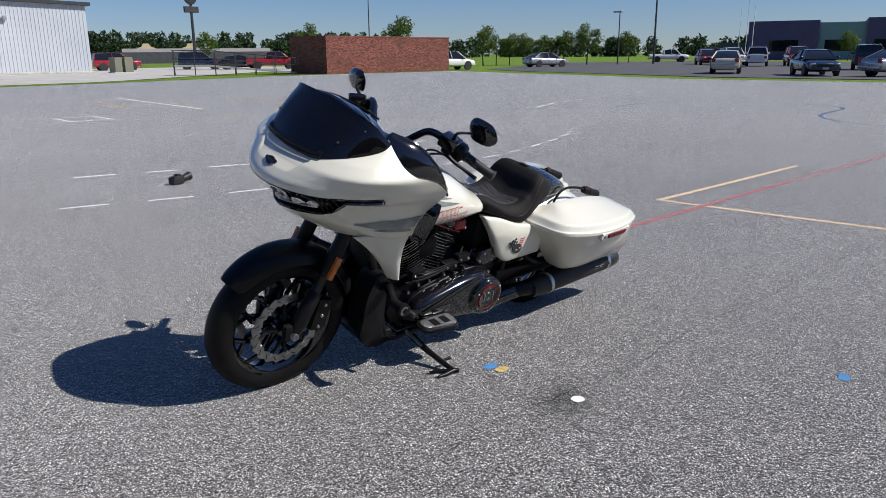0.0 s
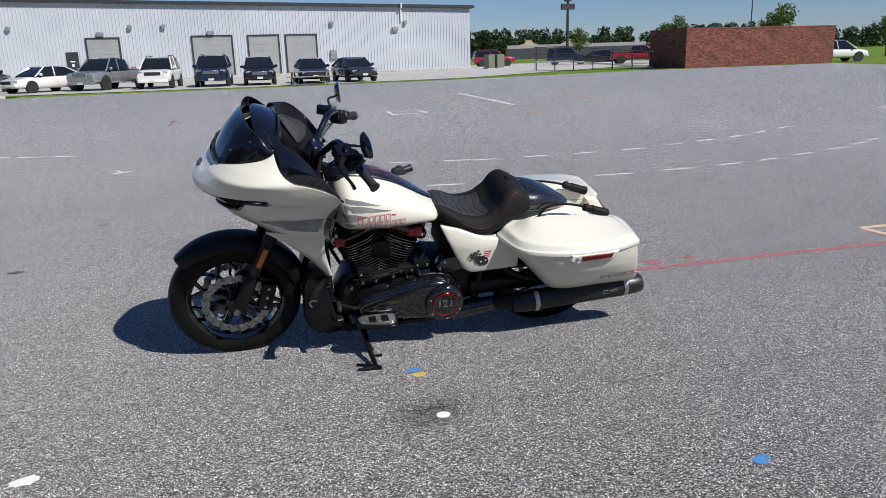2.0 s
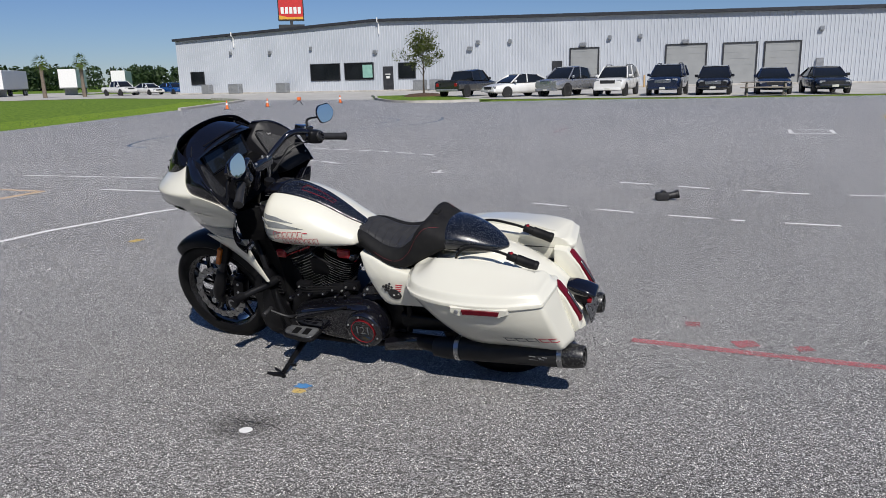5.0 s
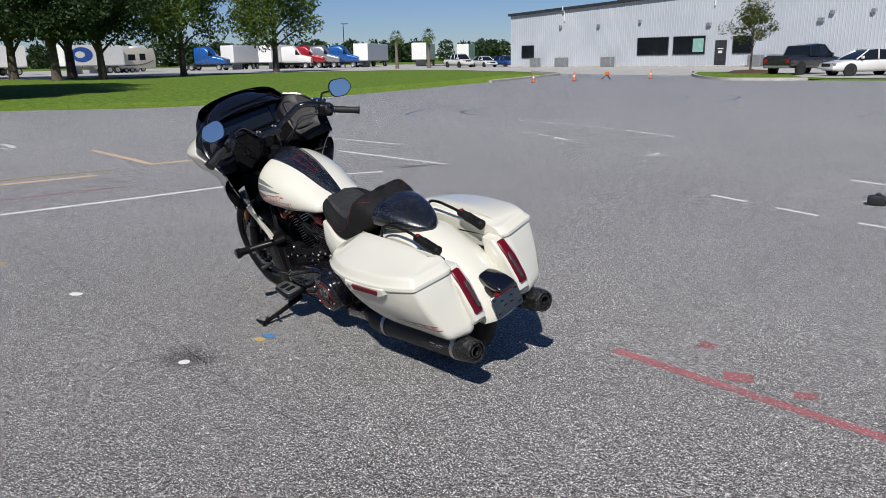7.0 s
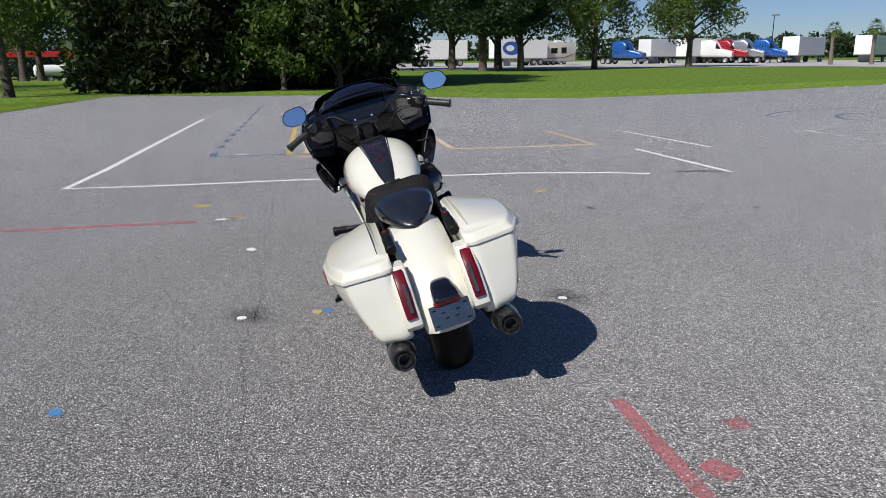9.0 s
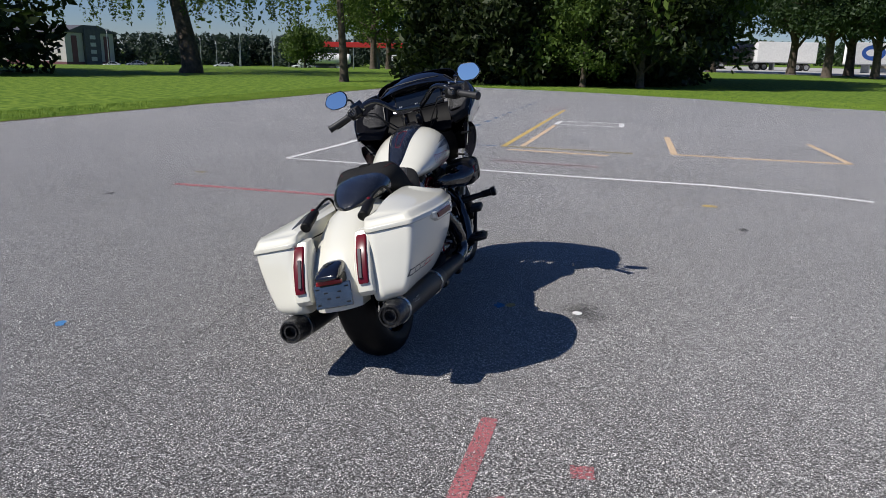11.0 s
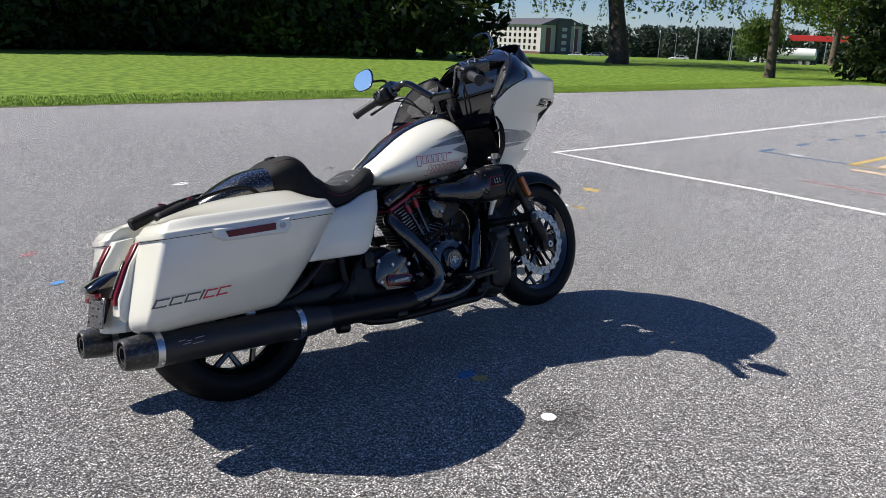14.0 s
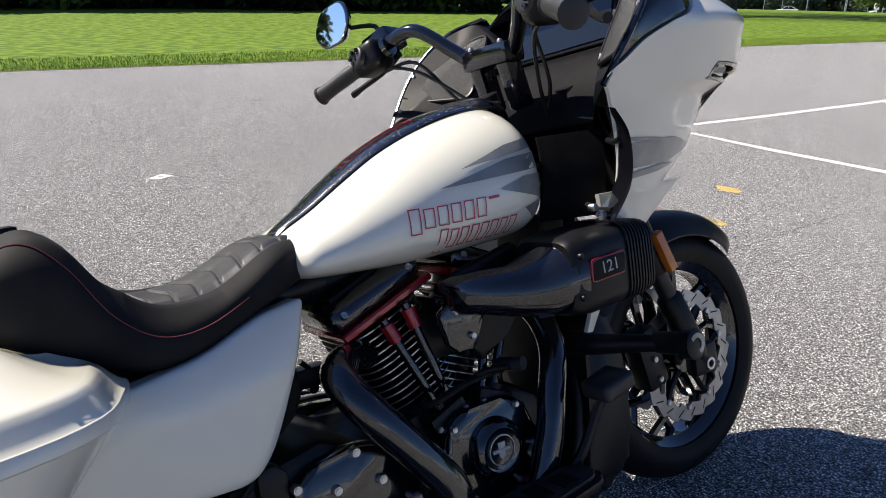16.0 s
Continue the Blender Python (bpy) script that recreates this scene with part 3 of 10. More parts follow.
# soil showing along the lawn
M_SOIL = mat("edge_soil", (0.06, 0.045, 0.03), (0.11, 0.085, 0.05), 7, 0.95, bump=0.7, bscale=40)
line_mesh("soil_edge", [([(x, y + 0.06 * noise.noise((x * 1.3, y, 0))) for x, y in [(-20 + 0.4 * k, float(np.interp(-20 + 0.4 * k, [-20, 1.4, 7.5, 17.9, 28.5], [11.6, 10.6, 10.1, 9.1, 8.3]))) for k in range(122)]], 0.14)], 0.0035, M_SOIL, "thin dark soil edge between asphalt and lawn", "soil")
# kerb round the planted island
def kerb(name, pts, label):
    bm = bmesh.new()
    ps = smooth_path([(x, y, 0) for x, y in pts], 5)
    rings = []
    for i, p in enumerate(ps):
        d = (ps[min(i + 1, len(ps) - 1)] - ps[max(i - 1, 0)]).normalized()
        o = Vector((-d.y, d.x, 0))
        rings.append([p - o * 0.09 + Vector((0, 0, -0.03)), p - o * 0.09 + Vector((0, 0, 0.11)), p - o * 0.06 + Vector((0, 0, 0.14)), p + o * 0.08 + Vector((0, 0, 0.14)), p + o * 0.09 + Vector((0, 0, -0.03))])
    add_loft(bm, rings)
    bmesh.ops.recalc_face_normals(bm, faces=bm.faces)
    tagged(link_mesh(name, bm, M_KERB), label, "kerb", kind="structure")


kerb("kerb", [(13.0, -36.1), (16.2, -35.1), (17.6, -35.7), (19.6, -37.7), (22.6, -42.1), (24.6, -46.0), (26.5, -49)], "pale concrete kerb round the planted island")
kerb("kerb", [(27.0, -28.0), (29.3, -33.2), (31.5, -38.2), (33.5, -42.0), (36.0, -44.2), (40.5, -47.0)], "pale concrete kerb along the lawn")
sheet("planted_island", [(13.0, -36.0), (16.2, -35.0), (17.6, -35.6), (19.6, -37.6), (22.7, -42.0), (26.5, -49), (23.0, -50.5), (18.5, -46.2), (15, -40), (13, -38.5)], 0.06, M_GRASS, "raised grass island with mulch", "lawn")
M_MULCH = mat("mulch", (0.10, 0.055, 0.03), (0.05, 0.03, 0.02), 5, 0.95, bump=0.8, bscale=25)
bm = bmesh.new()
bmesh.ops.create_uvsphere(bm, u_segments=20, v_segments=8, radius=1.0)
for v in bm.verts:
    v.co = Vector((v.co.x * 1.5, v.co.y * 1.5, max(0.0, v.co.z) * 0.22 * (1 + 0.3 * noise.noise(v.co * 3))))
ob = tagged(link_mesh("mulch_bed", bm, M_MULCH), "low brown mulch mound round the small tree", "mulch", kind="structure")
ob.location = (21.0, -46.6, 0.06)

# ---- grass blades along the lawns ----
def blades(name, region, count, h0, h1, seed, label, w=0.012):
    """Many tapering blades; region(rnd) gives a place on the ground."""
    rnd = random.Random(seed)
    verts, faces = [], []
    for k in range(count):
        x, y = region(rnd)
        h, a, b = rnd.uniform(h0, h1), rnd.uniform(0, 6.283), rnd.uniform(0.1, 0.7)
        dx, dy = math.cos(a), math.sin(a)
        lx, ly = math.cos(a + 1.57) * h * b, math.sin(a + 1.57) * h * b
        n = len(verts)
        ww = w * rnd.uniform(0.6, 1.4)
        verts += [(x - dx * ww, y - dy * ww, -0.03), (x + dx * ww, y + dy * ww, -0.03), (x + lx * 0.4 + dx * ww * 0.6, y + ly * 0.4 + dy * ww * 0.6, h * 0.6 - 0.03), (x + lx * 0.4 - dx * ww * 0.6, y + ly * 0.4 - dy * ww * 0.6, h * 0.6 - 0.03), (x + lx, y + ly, h - 0.03)]
        faces += [(n, n + 1, n + 2, n + 3), (n + 3, n + 2, n + 4)]
    return tagged(raw(name, verts, faces, M_BLADE), label, "grass", kind="stuff")


def on_edge(path, depth, bias):
    ps = [Vector((x, y, 0)) for x, y in path]
    ls = [(b - a).length for a, b in zip(ps, ps[1:])]
    tot = sum(ls)
    def f(rnd):
        d = rnd.uniform(0, tot)
        i = 0
        while i < len(ls) - 1 and d > ls[i]:
            d -= ls[i]
            i += 1
        a, b = ps[i], ps[i + 1]
        t = (b - a).normalized()
        o = Vector((t.y, -t.x, 0))
        q = a + t * d + o * (rnd.random() ** bias * depth - 0.06 + 0.08 * noise.noise((d * 1.5, i, 0)))
        return q.x, q.y
    return f


def south_lawn(x0, x1, depth, bias):
    def f(rnd):
        x = rnd.uniform(x0, x1)
        y = float(np.interp(x, [-60, -20, 1.4, 7.5, 17.9, 28.5, 34], [12.4, 11.6, 10.6, 10.1, 9.1, 8.3, 8.0]))
        return x, y + rnd.random() ** bias * depth - 0.06 + 0.08 * noise.noise((x * 1.5, 0, 0))
    return f


S_EDGE = [(28.5, 8.3), (17.9, 9.1), (7.5, 10.1), (1.4, 10.6), (-6, 10.9)]
blades("lawn_edge_grass", south_lawn(-12, 26, 2.2, 1.6), 70000, 0.02, 0.055, 1, "tufted green grass at the lot's edge", 0.0045)
blades("east_edge_grass", on_edge(LOT_E, -4.0, 1.2), 36000, 0.02, 0.045, 3, "green grass at the lot's edge", 0.008)
blades("north_strip_grass", on_edge(LOT_N[2:], -2.5, 1.0), 16000, 0.02, 0.05, 4, "green grass strip before the parked cars", 0.012)

# ---- the metal building ----
WALL_Y = -70.0


def siding(name, x0, x1, top, y, parent, pitch=0.305):
    """Ribbed steel wall facing +y; top(x) is its height."""
    verts, faces = [], []
    x = x0
    xs = []
    while x < x1:
        xs += [(x, 0.0), (x + pitch * 0.72, 0.0), (x + pitch * 0.80, 0.035), (x + pitch * 0.92, 0.035)]
        x += pitch
    xs.append((x1, 0.0))
    for px, d in xs:
        verts += [(px, y + d, 0.0), (px, y + d, top(px))]
    for i in range(len(xs) - 1):
        a = 2 * i
        faces.append((a, a + 1, a + 3, a + 2))
    return raw(name, verts, faces, M_SIDING, parent)


def gable(x):
    return float(np.interp(x, [-20.0, 37.0, 64.0], [5.85, 7.3, 6.3]))


hall = thing("metal_building", "long pale grey ribbed steel hall with dark eaves", "building")
siding("wall", -20.0, 64.0, gable, WALL_Y, hall)
bm = bmesh.new()
add_box(bm, (-20.0, WALL_Y - 45, 0), (-19.8, WALL_Y - 0.05, 5.85))
add_box(bm, (63.8, WALL_Y - 45, 0), (64.0, WALL_Y - 0.05, 6.3))
add_box(bm, (-20.0, WALL_Y - 45.2, 0), (64.0, WALL_Y - 45, 6.0))
part("side_wall", bm, M_SIDING, hall, smooth=0)
bm = bmesh.new()
for xa, xb in ((-20.4, 37.0), (37.0, 64.4)):
    za, zb = gable(xa), gable(xb)
    vs = [bm.verts.new(p) for p in ((xa, WALL_Y + 0.35, za), (xb, WALL_Y + 0.35, zb), (xb, WALL_Y - 45.3, zb), (xa, WALL_Y - 45.3, za),
                                    (xa, WALL_Y + 0.35, za + 0.28), (xb, WALL_Y + 0.35, zb + 0.28), (xb, WALL_Y - 45.3, zb + 0.28), (xa, WALL_Y - 45.3, za + 0.28))]
    for q in ((3, 2, 1, 0), (4, 5, 6, 7), (0, 1, 5, 4), (1, 2, 6, 5), (2, 3, 7, 6), (3, 0, 4, 7)):
        bm.faces.new([vs[i] for i in q])
part("roof", bm, M_TRIMDARK, hall, "black eave trim", smooth=0)
part("foundation", box_bm((-20.1, WALL_Y - 0.1, 0), (64.1, WALL_Y + 0.55, 0.16), 0.02), M_KERB, hall, smooth=0)
for x0, x1, zt in ((12.9, 15.55, 3.7), (3.1, 6.55, 3.7), (-1.15, 1.55, 3.66), (-4.68, -1.9, 3.64)):
    d = part("garage_door", box_bm((x0, WALL_Y, 0.16), (x1, WALL_Y + 0.05, zt), 0), M_GARAGE, hall, "grey roll-up door", smooth=0)
    bm = bmesh.new()
    add_box(bm, (x0 - 0.12, WALL_Y, 0.16), (x0, WALL_Y + 0.12, zt + 0.12))
    add_box(bm, (x1, WALL_Y, 0.16), (x1 + 0.12, WALL_Y + 0.12, zt + 0.12))
    add_box(bm, (x0, WALL_Y, zt), (x1, WALL_Y + 0.12, zt + 0.12))
    part("door_frame", bm, M_TRIMDARK, d, smooth=0)
    bm = bmesh.new()
    for k in range(1, int((zt - 0.16) / 0.55) + 1):
        add_box(bm, (x0, WALL_Y + 0.05, 0.16 + k * 0.55 - 0.012), (x1, WALL_Y + 0.062, 0.16 + k * 0.55 + 0.012))
    part("rib", bm, M_GARAGE, d, smooth=0)
for x0, x1, zt in ((16.4, 17.4, 2.62), (34.9, 36.1, 2.62)):
    d = part("door", box_bm((x0, WALL_Y, 0.16), (x1, WALL_Y + 0.09, zt), 0.01), M_TRIMDARK, hall, "black steel door", smooth=0)
    part("notice", box_bm((x0 + 0.3, WALL_Y + 0.09, 1.75), (x1 - 0.3, WALL_Y + 0.1, 1.85)), M_WHITE, d, smooth=0)
    part("notice", box_bm((x0 + 0.4, WALL_Y + 0.09, 1.35), (x1 - 0.4, WALL_Y + 0.1, 1.6)), M_WHITE, d, smooth=0)
for x0, x1, z0, z1 in ((41.5, 45.2, 1.32, 3.05), (37.3, 40.8, 1.34, 3.05), (32.3, 34.2, 1.36, 2.9), (60.3, 62.2, 1.2, 2.6)):
    w = part("window", box_bm((x0, WALL_Y, z0), (x1, WALL_Y + 0.05, z1)), M_GLASSDARK, hall, "dark office window", smooth=0)
    bm = bmesh.new()
    add_box(bm, (x0 - 0.07, WALL_Y, z0 - 0.07), (x1 + 0.07, WALL_Y + 0.09, z0))
    add_box(bm, (x0 - 0.07, WALL_Y, z1), (x1 + 0.07, WALL_Y + 0.09, z1 + 0.07))
    add_box(bm, (x0 - 0.07, WALL_Y, z0), (x0, WALL_Y + 0.09, z1))
    add_box(bm, (x1, WALL_Y, z0), (x1 + 0.07, WALL_Y + 0.09, z1))
    part("window_frame", bm, M_TRIMDARK, w, smooth=0)
M_BLIND = mat("pale_green_blind", (0.25, 0.45, 0.38), (0.2, 0.38, 0.32), 3, 0.6)
part("blind", box_bm((37.4, WALL_Y + 0.052, 1.5), (38.6, WALL_Y + 0.058, 2.85)), M_BLIND, hall, smooth=0)
for x, z, w in ((45.0, 4.84, 0.3), (36.9, 4.2, 0.5), (26.0, 4.15, 0.55), (25.1, 4.75, 0.35), (21.7, 4.7, 0.35), (14.35, 4.1, 0.6), (11.8, 4.66, 0.35), (8.96, 4.66, 0.35), (4.9, 4.02, 0.6), (-6.26, 4.68, 0.35), (-12.4, 4.05, 0.6), (-13.4, 4.65, 0.3), (50.5, 4.6, 0.4), (56.0, 4.7, 0.35)):
    bm = bmesh.new()
    add_box(bm, (x - w / 2, WALL_Y + 0.03, z - 0.2), (x + w / 2, WALL_Y + 0.3, z + 0.18), 0.05)
    part("wall_lamp", bm, M_STEEL, hall, "grey box-shaped wall lamp", smooth=0)
for x in (-13.0, 36.4, 55.5):
    z = gable(x)
    part("vent_pipe", tube_bm([(x, WALL_Y + 0.12, z - 1.3), (x, WALL_Y + 0.12, z - 0.2), (x, WALL_Y + 0.45, z), (x, WALL_Y + 0.45, z + 0.4)], 0.07, 8), M_WHITE, hall)
part("meter_box", box_bm((-6.6, WALL_Y + 0.03, 1.4), (-6.0, WALL_Y + 0.25, 2.2), 0.02), M_STEEL, hall, smooth=0)


def ac_unit(x, w):
    u = thing("air_conditioner", "grey outdoor air conditioning unit on the concrete", "air conditioner", pose(x, WALL_Y + 1.1, 0.004), "air conditioners by the wall")
    part("casing", box_bm((-w / 2, -0.4, 0.05), (w / 2, 0.4, 1.15), 0.04), M_STEEL, u, smooth=0)
    bm = bmesh.new()
    for k in range(10):
        add_box(bm, (-w / 2 + 0.08, 0.4, 0.15 + k * 0.095), (w / 2 - 0.08, 0.42, 0.19 + k * 0.095))
    part("grille", bm, M_GARAGE, u, smooth=0)
    part("base", box_bm((-w / 2 - 0.05, -0.45, 0), (w / 2 + 0.05, 0.45, 0.05)), M_KERB, u, smooth=0)


for x, w in ((59.1, 1.1), (55.0, 1.5), (48.4, 1.4), (31.3, 1.3), (29.4, 1.3)):
    ac_unit(x, w)
# roof sign seen above the eaves
sg = thing("sign_tower", "tall pole sign with red face above the roof", "sign", pose(87.0, -130.0, -0.03, 0, 0, 33.9))
M_SIGNRED = mat("sign_red", (0.55, 0.02, 0.02), (0.45, 0.02, 0.02), 3, 0.5)
part("cabinet", box_bm((-2.6, -0.4, 13.2), (2.6, 0.4, 17.6), 0.05), M_TRIMDARK, sg, smooth=0)
part("panel", box_bm((-2.4, 0.4, 13.5), (2.4, 0.44, 17.4)), M_SIGNRED, sg, smooth=0)
part("swoosh", prism_bm([(-2.4, 13.5), (2.4, 13.5), (2.4, 14.3), (0.5, 13.9), (-2.4, 14.0)], 0.44, 0.47, "y"), mat("sign_yellow", (0.7, 0.35, 0.03), (0.6, 0.3, 0.03), 3, 0.5), sg, smooth=0)
for k in range(5):
    part("letter_bar", box_bm((-2.0 + k * 0.85, 0.44, 14.6), (-1.4 + k * 0.85, 0.48, 15.9)), M_WHITE, sg, smooth=0)
part("price_box", box_bm((-2.6, -0.4, 11.2), (2.6, 0.4, 12.5), 0.05), M_TRIMDARK, sg, smooth=0)
part("price_bar", box_bm((-1.4, 0.4, 11.5), (-0.2, 0.44, 12.0)), M_SIGNRED, sg, smooth=0)
part("post", box_bm((-0.3, -0.3, 0), (0.3, 0.3, 13.2)), M_TRIMDARK, sg, smooth=0)
# brick enclosure
M_BRICK = mat("red_brick", (0.20, 0.065, 0.045), (0.12, 0.04, 0.03), 9, 0.85, bump=0.2, bscale=60, obj=0.35)
M_MORTAR = mat("mortar", (0.2, 0.17, 0.15), (0.15, 0.13, 0.115), 12, 0.95)
BRICK_A, BRICK_B, BRICK_H = Vector((-29.2, -45.6, 0)), Vector((-42.8, -46.6, 0)), 2.75
enc = thing("brick_enclosure", "windowless red brick enclosure on the grass", "brick wall")
u = (BRICK_B - BRICK_A).normalized()
v = Vector((0.5, -1, 0)).normalized()
v = Vector((-u.y, u.x, 0)) if Vector((-u.y, u.x, 0)).y < 0 else Vector((u.y, -u.x, 0))
LEN_AB = (BRICK_B - BRICK_A).length
m_enc = Matrix(((u.x, v.x, 0, BRICK_A.x), (u.y, v.y, 0, BRICK_A.y), (0, 0, 1, 0), (0, 0, 0, 1)))
bm = box_bm((0.012, 0.012, 0), (LEN_AB - 0.012, 4.6, BRICK_H - 0.02), 0, 1, m_enc)
part("core", bm, M_MORTAR, enc, smooth=0)

# ---- trees ----
def leaf_material(name, c1, c2):
    m = bpy.data.materials.new(name)
    m.use_nodes = True
    nt = m.node_tree
    b = nt.nodes["Principled BSDF"]
    geo = nt.nodes.new("ShaderNodeNewGeometry")
    ramp = nt.nodes.new("ShaderNodeValToRGB")
    ramp.color_ramp.elements[0].color, ramp.color_ramp.elements[1].color = (*c1, 1), (*c2, 1)
    nt.links.new(geo.outputs["Random Per Island"], ramp.inputs[0])
    nt.links.new(ramp.outputs[0], b.inputs["Base Color"])
    b.inputs["Roughness"].default_value = 0.55
    b.inputs["Specular IOR Level"].default_value = 0.3
    tr = nt.nodes.new("ShaderNodeBsdfTranslucent")
    nt.links.new(ramp.outputs[0], tr.inputs[0])
    mx = nt.nodes.new("ShaderNodeMixShader")
    mx.inputs[0].default_value = 0.3
    nt.links.new(b.outputs[0], mx.inputs[1])
    nt.links.new(tr.outputs[0], mx.inputs[2])
    nt.links.new(mx.outputs[0], nt.nodes["Material Output"].inputs[0])
    return m


L_OAK = leaf_material("oak_leaves", (0.042, 0.08, 0.016), (0.11, 0.17, 0.03))
L_LIGHT = leaf_material("light_leaves", (0.05, 0.09, 0.015), (0.13, 0.19, 0.035))
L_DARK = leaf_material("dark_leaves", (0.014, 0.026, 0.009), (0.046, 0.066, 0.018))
# distance haze painted into the leaf colours: paler and bluer greens
L_FAR = leaf_material("haze_tinted_leaves", (0.028, 0.046, 0.034), (0.050, 0.074, 0.052))
L_PINE = leaf_material("pine_needles", (0.02, 0.042, 0.016), (0.05, 0.085, 0.03))
L_CREPE = leaf_material("small_tree_leaves", (0.045, 0.065, 0.014), (0.12, 0.14, 0.03))


def leaf_mesh(name, spots, per, size, material, parent, seed, flat=0.0, droop=0.0):
    """A crown of pointed leaves round the spots (x, y, z, radius)."""
    rs = np.random.RandomState(seed)
    pts = []
    for x, y, z, r in spots:
        n = int(per * r * r) + 4
        d = rs.normal(size=(n, 3))
        d /= np.linalg.norm(d, axis=1)[:, None] + 1e-9
        q = d * (r * rs.uniform(0.35, 1.0, size=(n, 1)) ** 0.6)
        q[:, 2] *= 1.0 - flat
        if droop:
            q[:, 2] -= droop * rs.uniform(0, 1, n) ** 2 * r
        pts.append(q + (x, y, z))
    pts = np.concatenate(pts)
    n = len(pts)
    a = rs.normal(size=(n, 3))
    a /= np.linalg.norm(a, axis=1)[:, None]
    b = np.cross(a, rs.normal(size=(n, 3)))
    b /= np.linalg.norm(b, axis=1)[:, None]
    s = size * rs.uniform(0.6, 1.4, size=(n, 1))
    v = np.stack([pts - a * s, pts + b * s * 0.45, pts + a * s, pts - b * s * 0.45], 1).reshape(-1, 3)
    return raw(name, v.tolist(), (np.arange(n)[:, None] * 4 + np.arange(4)).tolist(), material, parent)


def grow(name, label, h, crown, trunk_r, leaves, seed, per=60, size=0.14, low=0.3, limbs=9, flat=0.25, lean=(0, 0), droop=0.0, spot=0.24, dense=1.0):
    """A tree: tapered trunk, limbs that fork, leaves in clumps round the twigs."""
    rnd = random.Random(seed)
    t = thing(name, label, "tree")
    bm = bmesh.new()
    top = Vector((lean[0], lean[1], h * 0.72))
    mid = Vector((lean[0] * 0.35 + rnd.uniform(-0.1, 0.1), lean[1] * 0.35, h * 0.36))
    add_tube(bm, [(0, 0, -0.1), (0.02, 0.01, h * 0.06), mid, top], [trunk_r * 1.35, trunk_r * 1.0, trunk_r * 0.72, trunk_r * 0.25], 10, 5)
    spots = []
    for k in range(limbs):
        f = low + (0.95 - low) * (k + rnd.random() * 0.6) / limbs
        base = Vector((0, 0, 0)).lerp(mid, min(1, f * 2)) if f < 0.5 else mid.lerp(top, (f - 0.5) * 2)
        a = k * 2.4 + rnd.uniform(-0.5, 0.5)
        reach = crown * (0.55 + 0.5 * math.sin(math.pi * min(1, (f - low) / (1 - low) * 0.85 + 0.15))) * rnd.uniform(0.75, 1.1)
        end = base + Vector((math.cos(a) * reach, math.sin(a) * reach, h * rnd.uniform(0.10, 0.26)))
        midp = base.lerp(end, 0.5) + Vector((0, 0, h * 0.05))
        add_tube(bm, [base, midp, end], [trunk_r * 0.4, trunk_r * 0.2, trunk_r * 0.06], 6, 3)
        for j in range(5):
            p = midp.lerp(end, j / 4) + Vector((rnd.uniform(-1, 1), rnd.uniform(-1, 1), rnd.uniform(-0.4, 0.7))) * crown * 0.25
            spots.append((p.x, p.y, p.z, crown * spot * rnd.uniform(0.7, 1.25)))
            if j in (1, 3):
                add_tube(bm, [midp.lerp(end, j / 4), p], [trunk_r * 0.12, trunk_r * 0.03], 5)
    for k in range(int(8 * dense)):
        a, r = rnd.uniform(0, 6.28), crown * 0.75 * math.sqrt(rnd.random())
        spots.append((top.x + math.cos(a) * r, top.y + math.sin(a) * r, h * rnd.uniform(0.62, 0.95) - r * 0.25, crown * spot * rnd.uniform(0.8, 1.3)))
    bmesh.ops.recalc_face_normals(bm, faces=bm.faces)
    part("trunk", bm, M_BARK, t)
    leaf_mesh("crown", spots, per, size, leaves, t, seed, flat, droop)
    return t


def put(t, x, y, s=1.0, turn=0.0, z=0.0):
    return copy_thing(t, Matrix.Translation((x, y, z - 0.03)) @ Matrix.Rotation(turn, 4, "Z") @ Matrix.Scale(s, 4))


def settle(t, x, y, s=1.0, turn=0.0, z=0.0):
    t.matrix_basis = Matrix.Translation((x, y, z - 0.03)) @ Matrix.Rotation(turn, 4, "Z") @ Matrix.Scale(s, 4)
    return t


rnd = random.Random(21)
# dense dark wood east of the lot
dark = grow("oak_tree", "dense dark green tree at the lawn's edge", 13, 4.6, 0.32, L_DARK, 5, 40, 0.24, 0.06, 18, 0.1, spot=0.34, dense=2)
settle(dark, 36.5, 5.5)
dark2 = grow("oak_tree", "tall dark green tree with low branches", 14, 4.4, 0.34, L_OAK, 6, 40, 0.24, 0.05, 18, 0.1, spot=0.33, dense=2)
settle(dark2, 35.5, 0.5, 1, 1)
for i, (x, y, s) in enumerate(((41, 3, 1.1), (38, -2.6, 0.95), (43, -2.5, 1.1), (33.6, 7.6, 0.62), (34.0, 3.2, 0.6), (33.6, -1.2, 0.58), (48, -4, 1.0), (46, 2, 1.15), (38.5, 9.0, 0.85), (33.0, 5.4, 0.42), (32.6, 1.4, 0.4))):
    put(dark if i % 2 else dark2, x, y, s, i * 1.7)
# wood along the south lawn
for i, (x, y, s) in enumerate(((17.5, 41, 0.9), (21, 38.5, 1.0), (24.5, 36, 0.95), (27.5, 33.5, 0.9), (13.5, 44.5, 1.0), (9.5, 47.5, 1.1), (5, 51, 1.1), (19, 44, 1.2), (25, 41, 1.2), (0, 54, 1.2), (-6, 58, 1.2), (12, 52, 1.2), (15.5, 42.5, 0.55), (22.5, 37.0, 0.5), (26.0, 34.8, 0.5), (7, 49, 0.55), (-12, 62, 1.3))):
    put(dark2 if i % 2 else dark, x, y, s, i * 2.1 + 0.5)
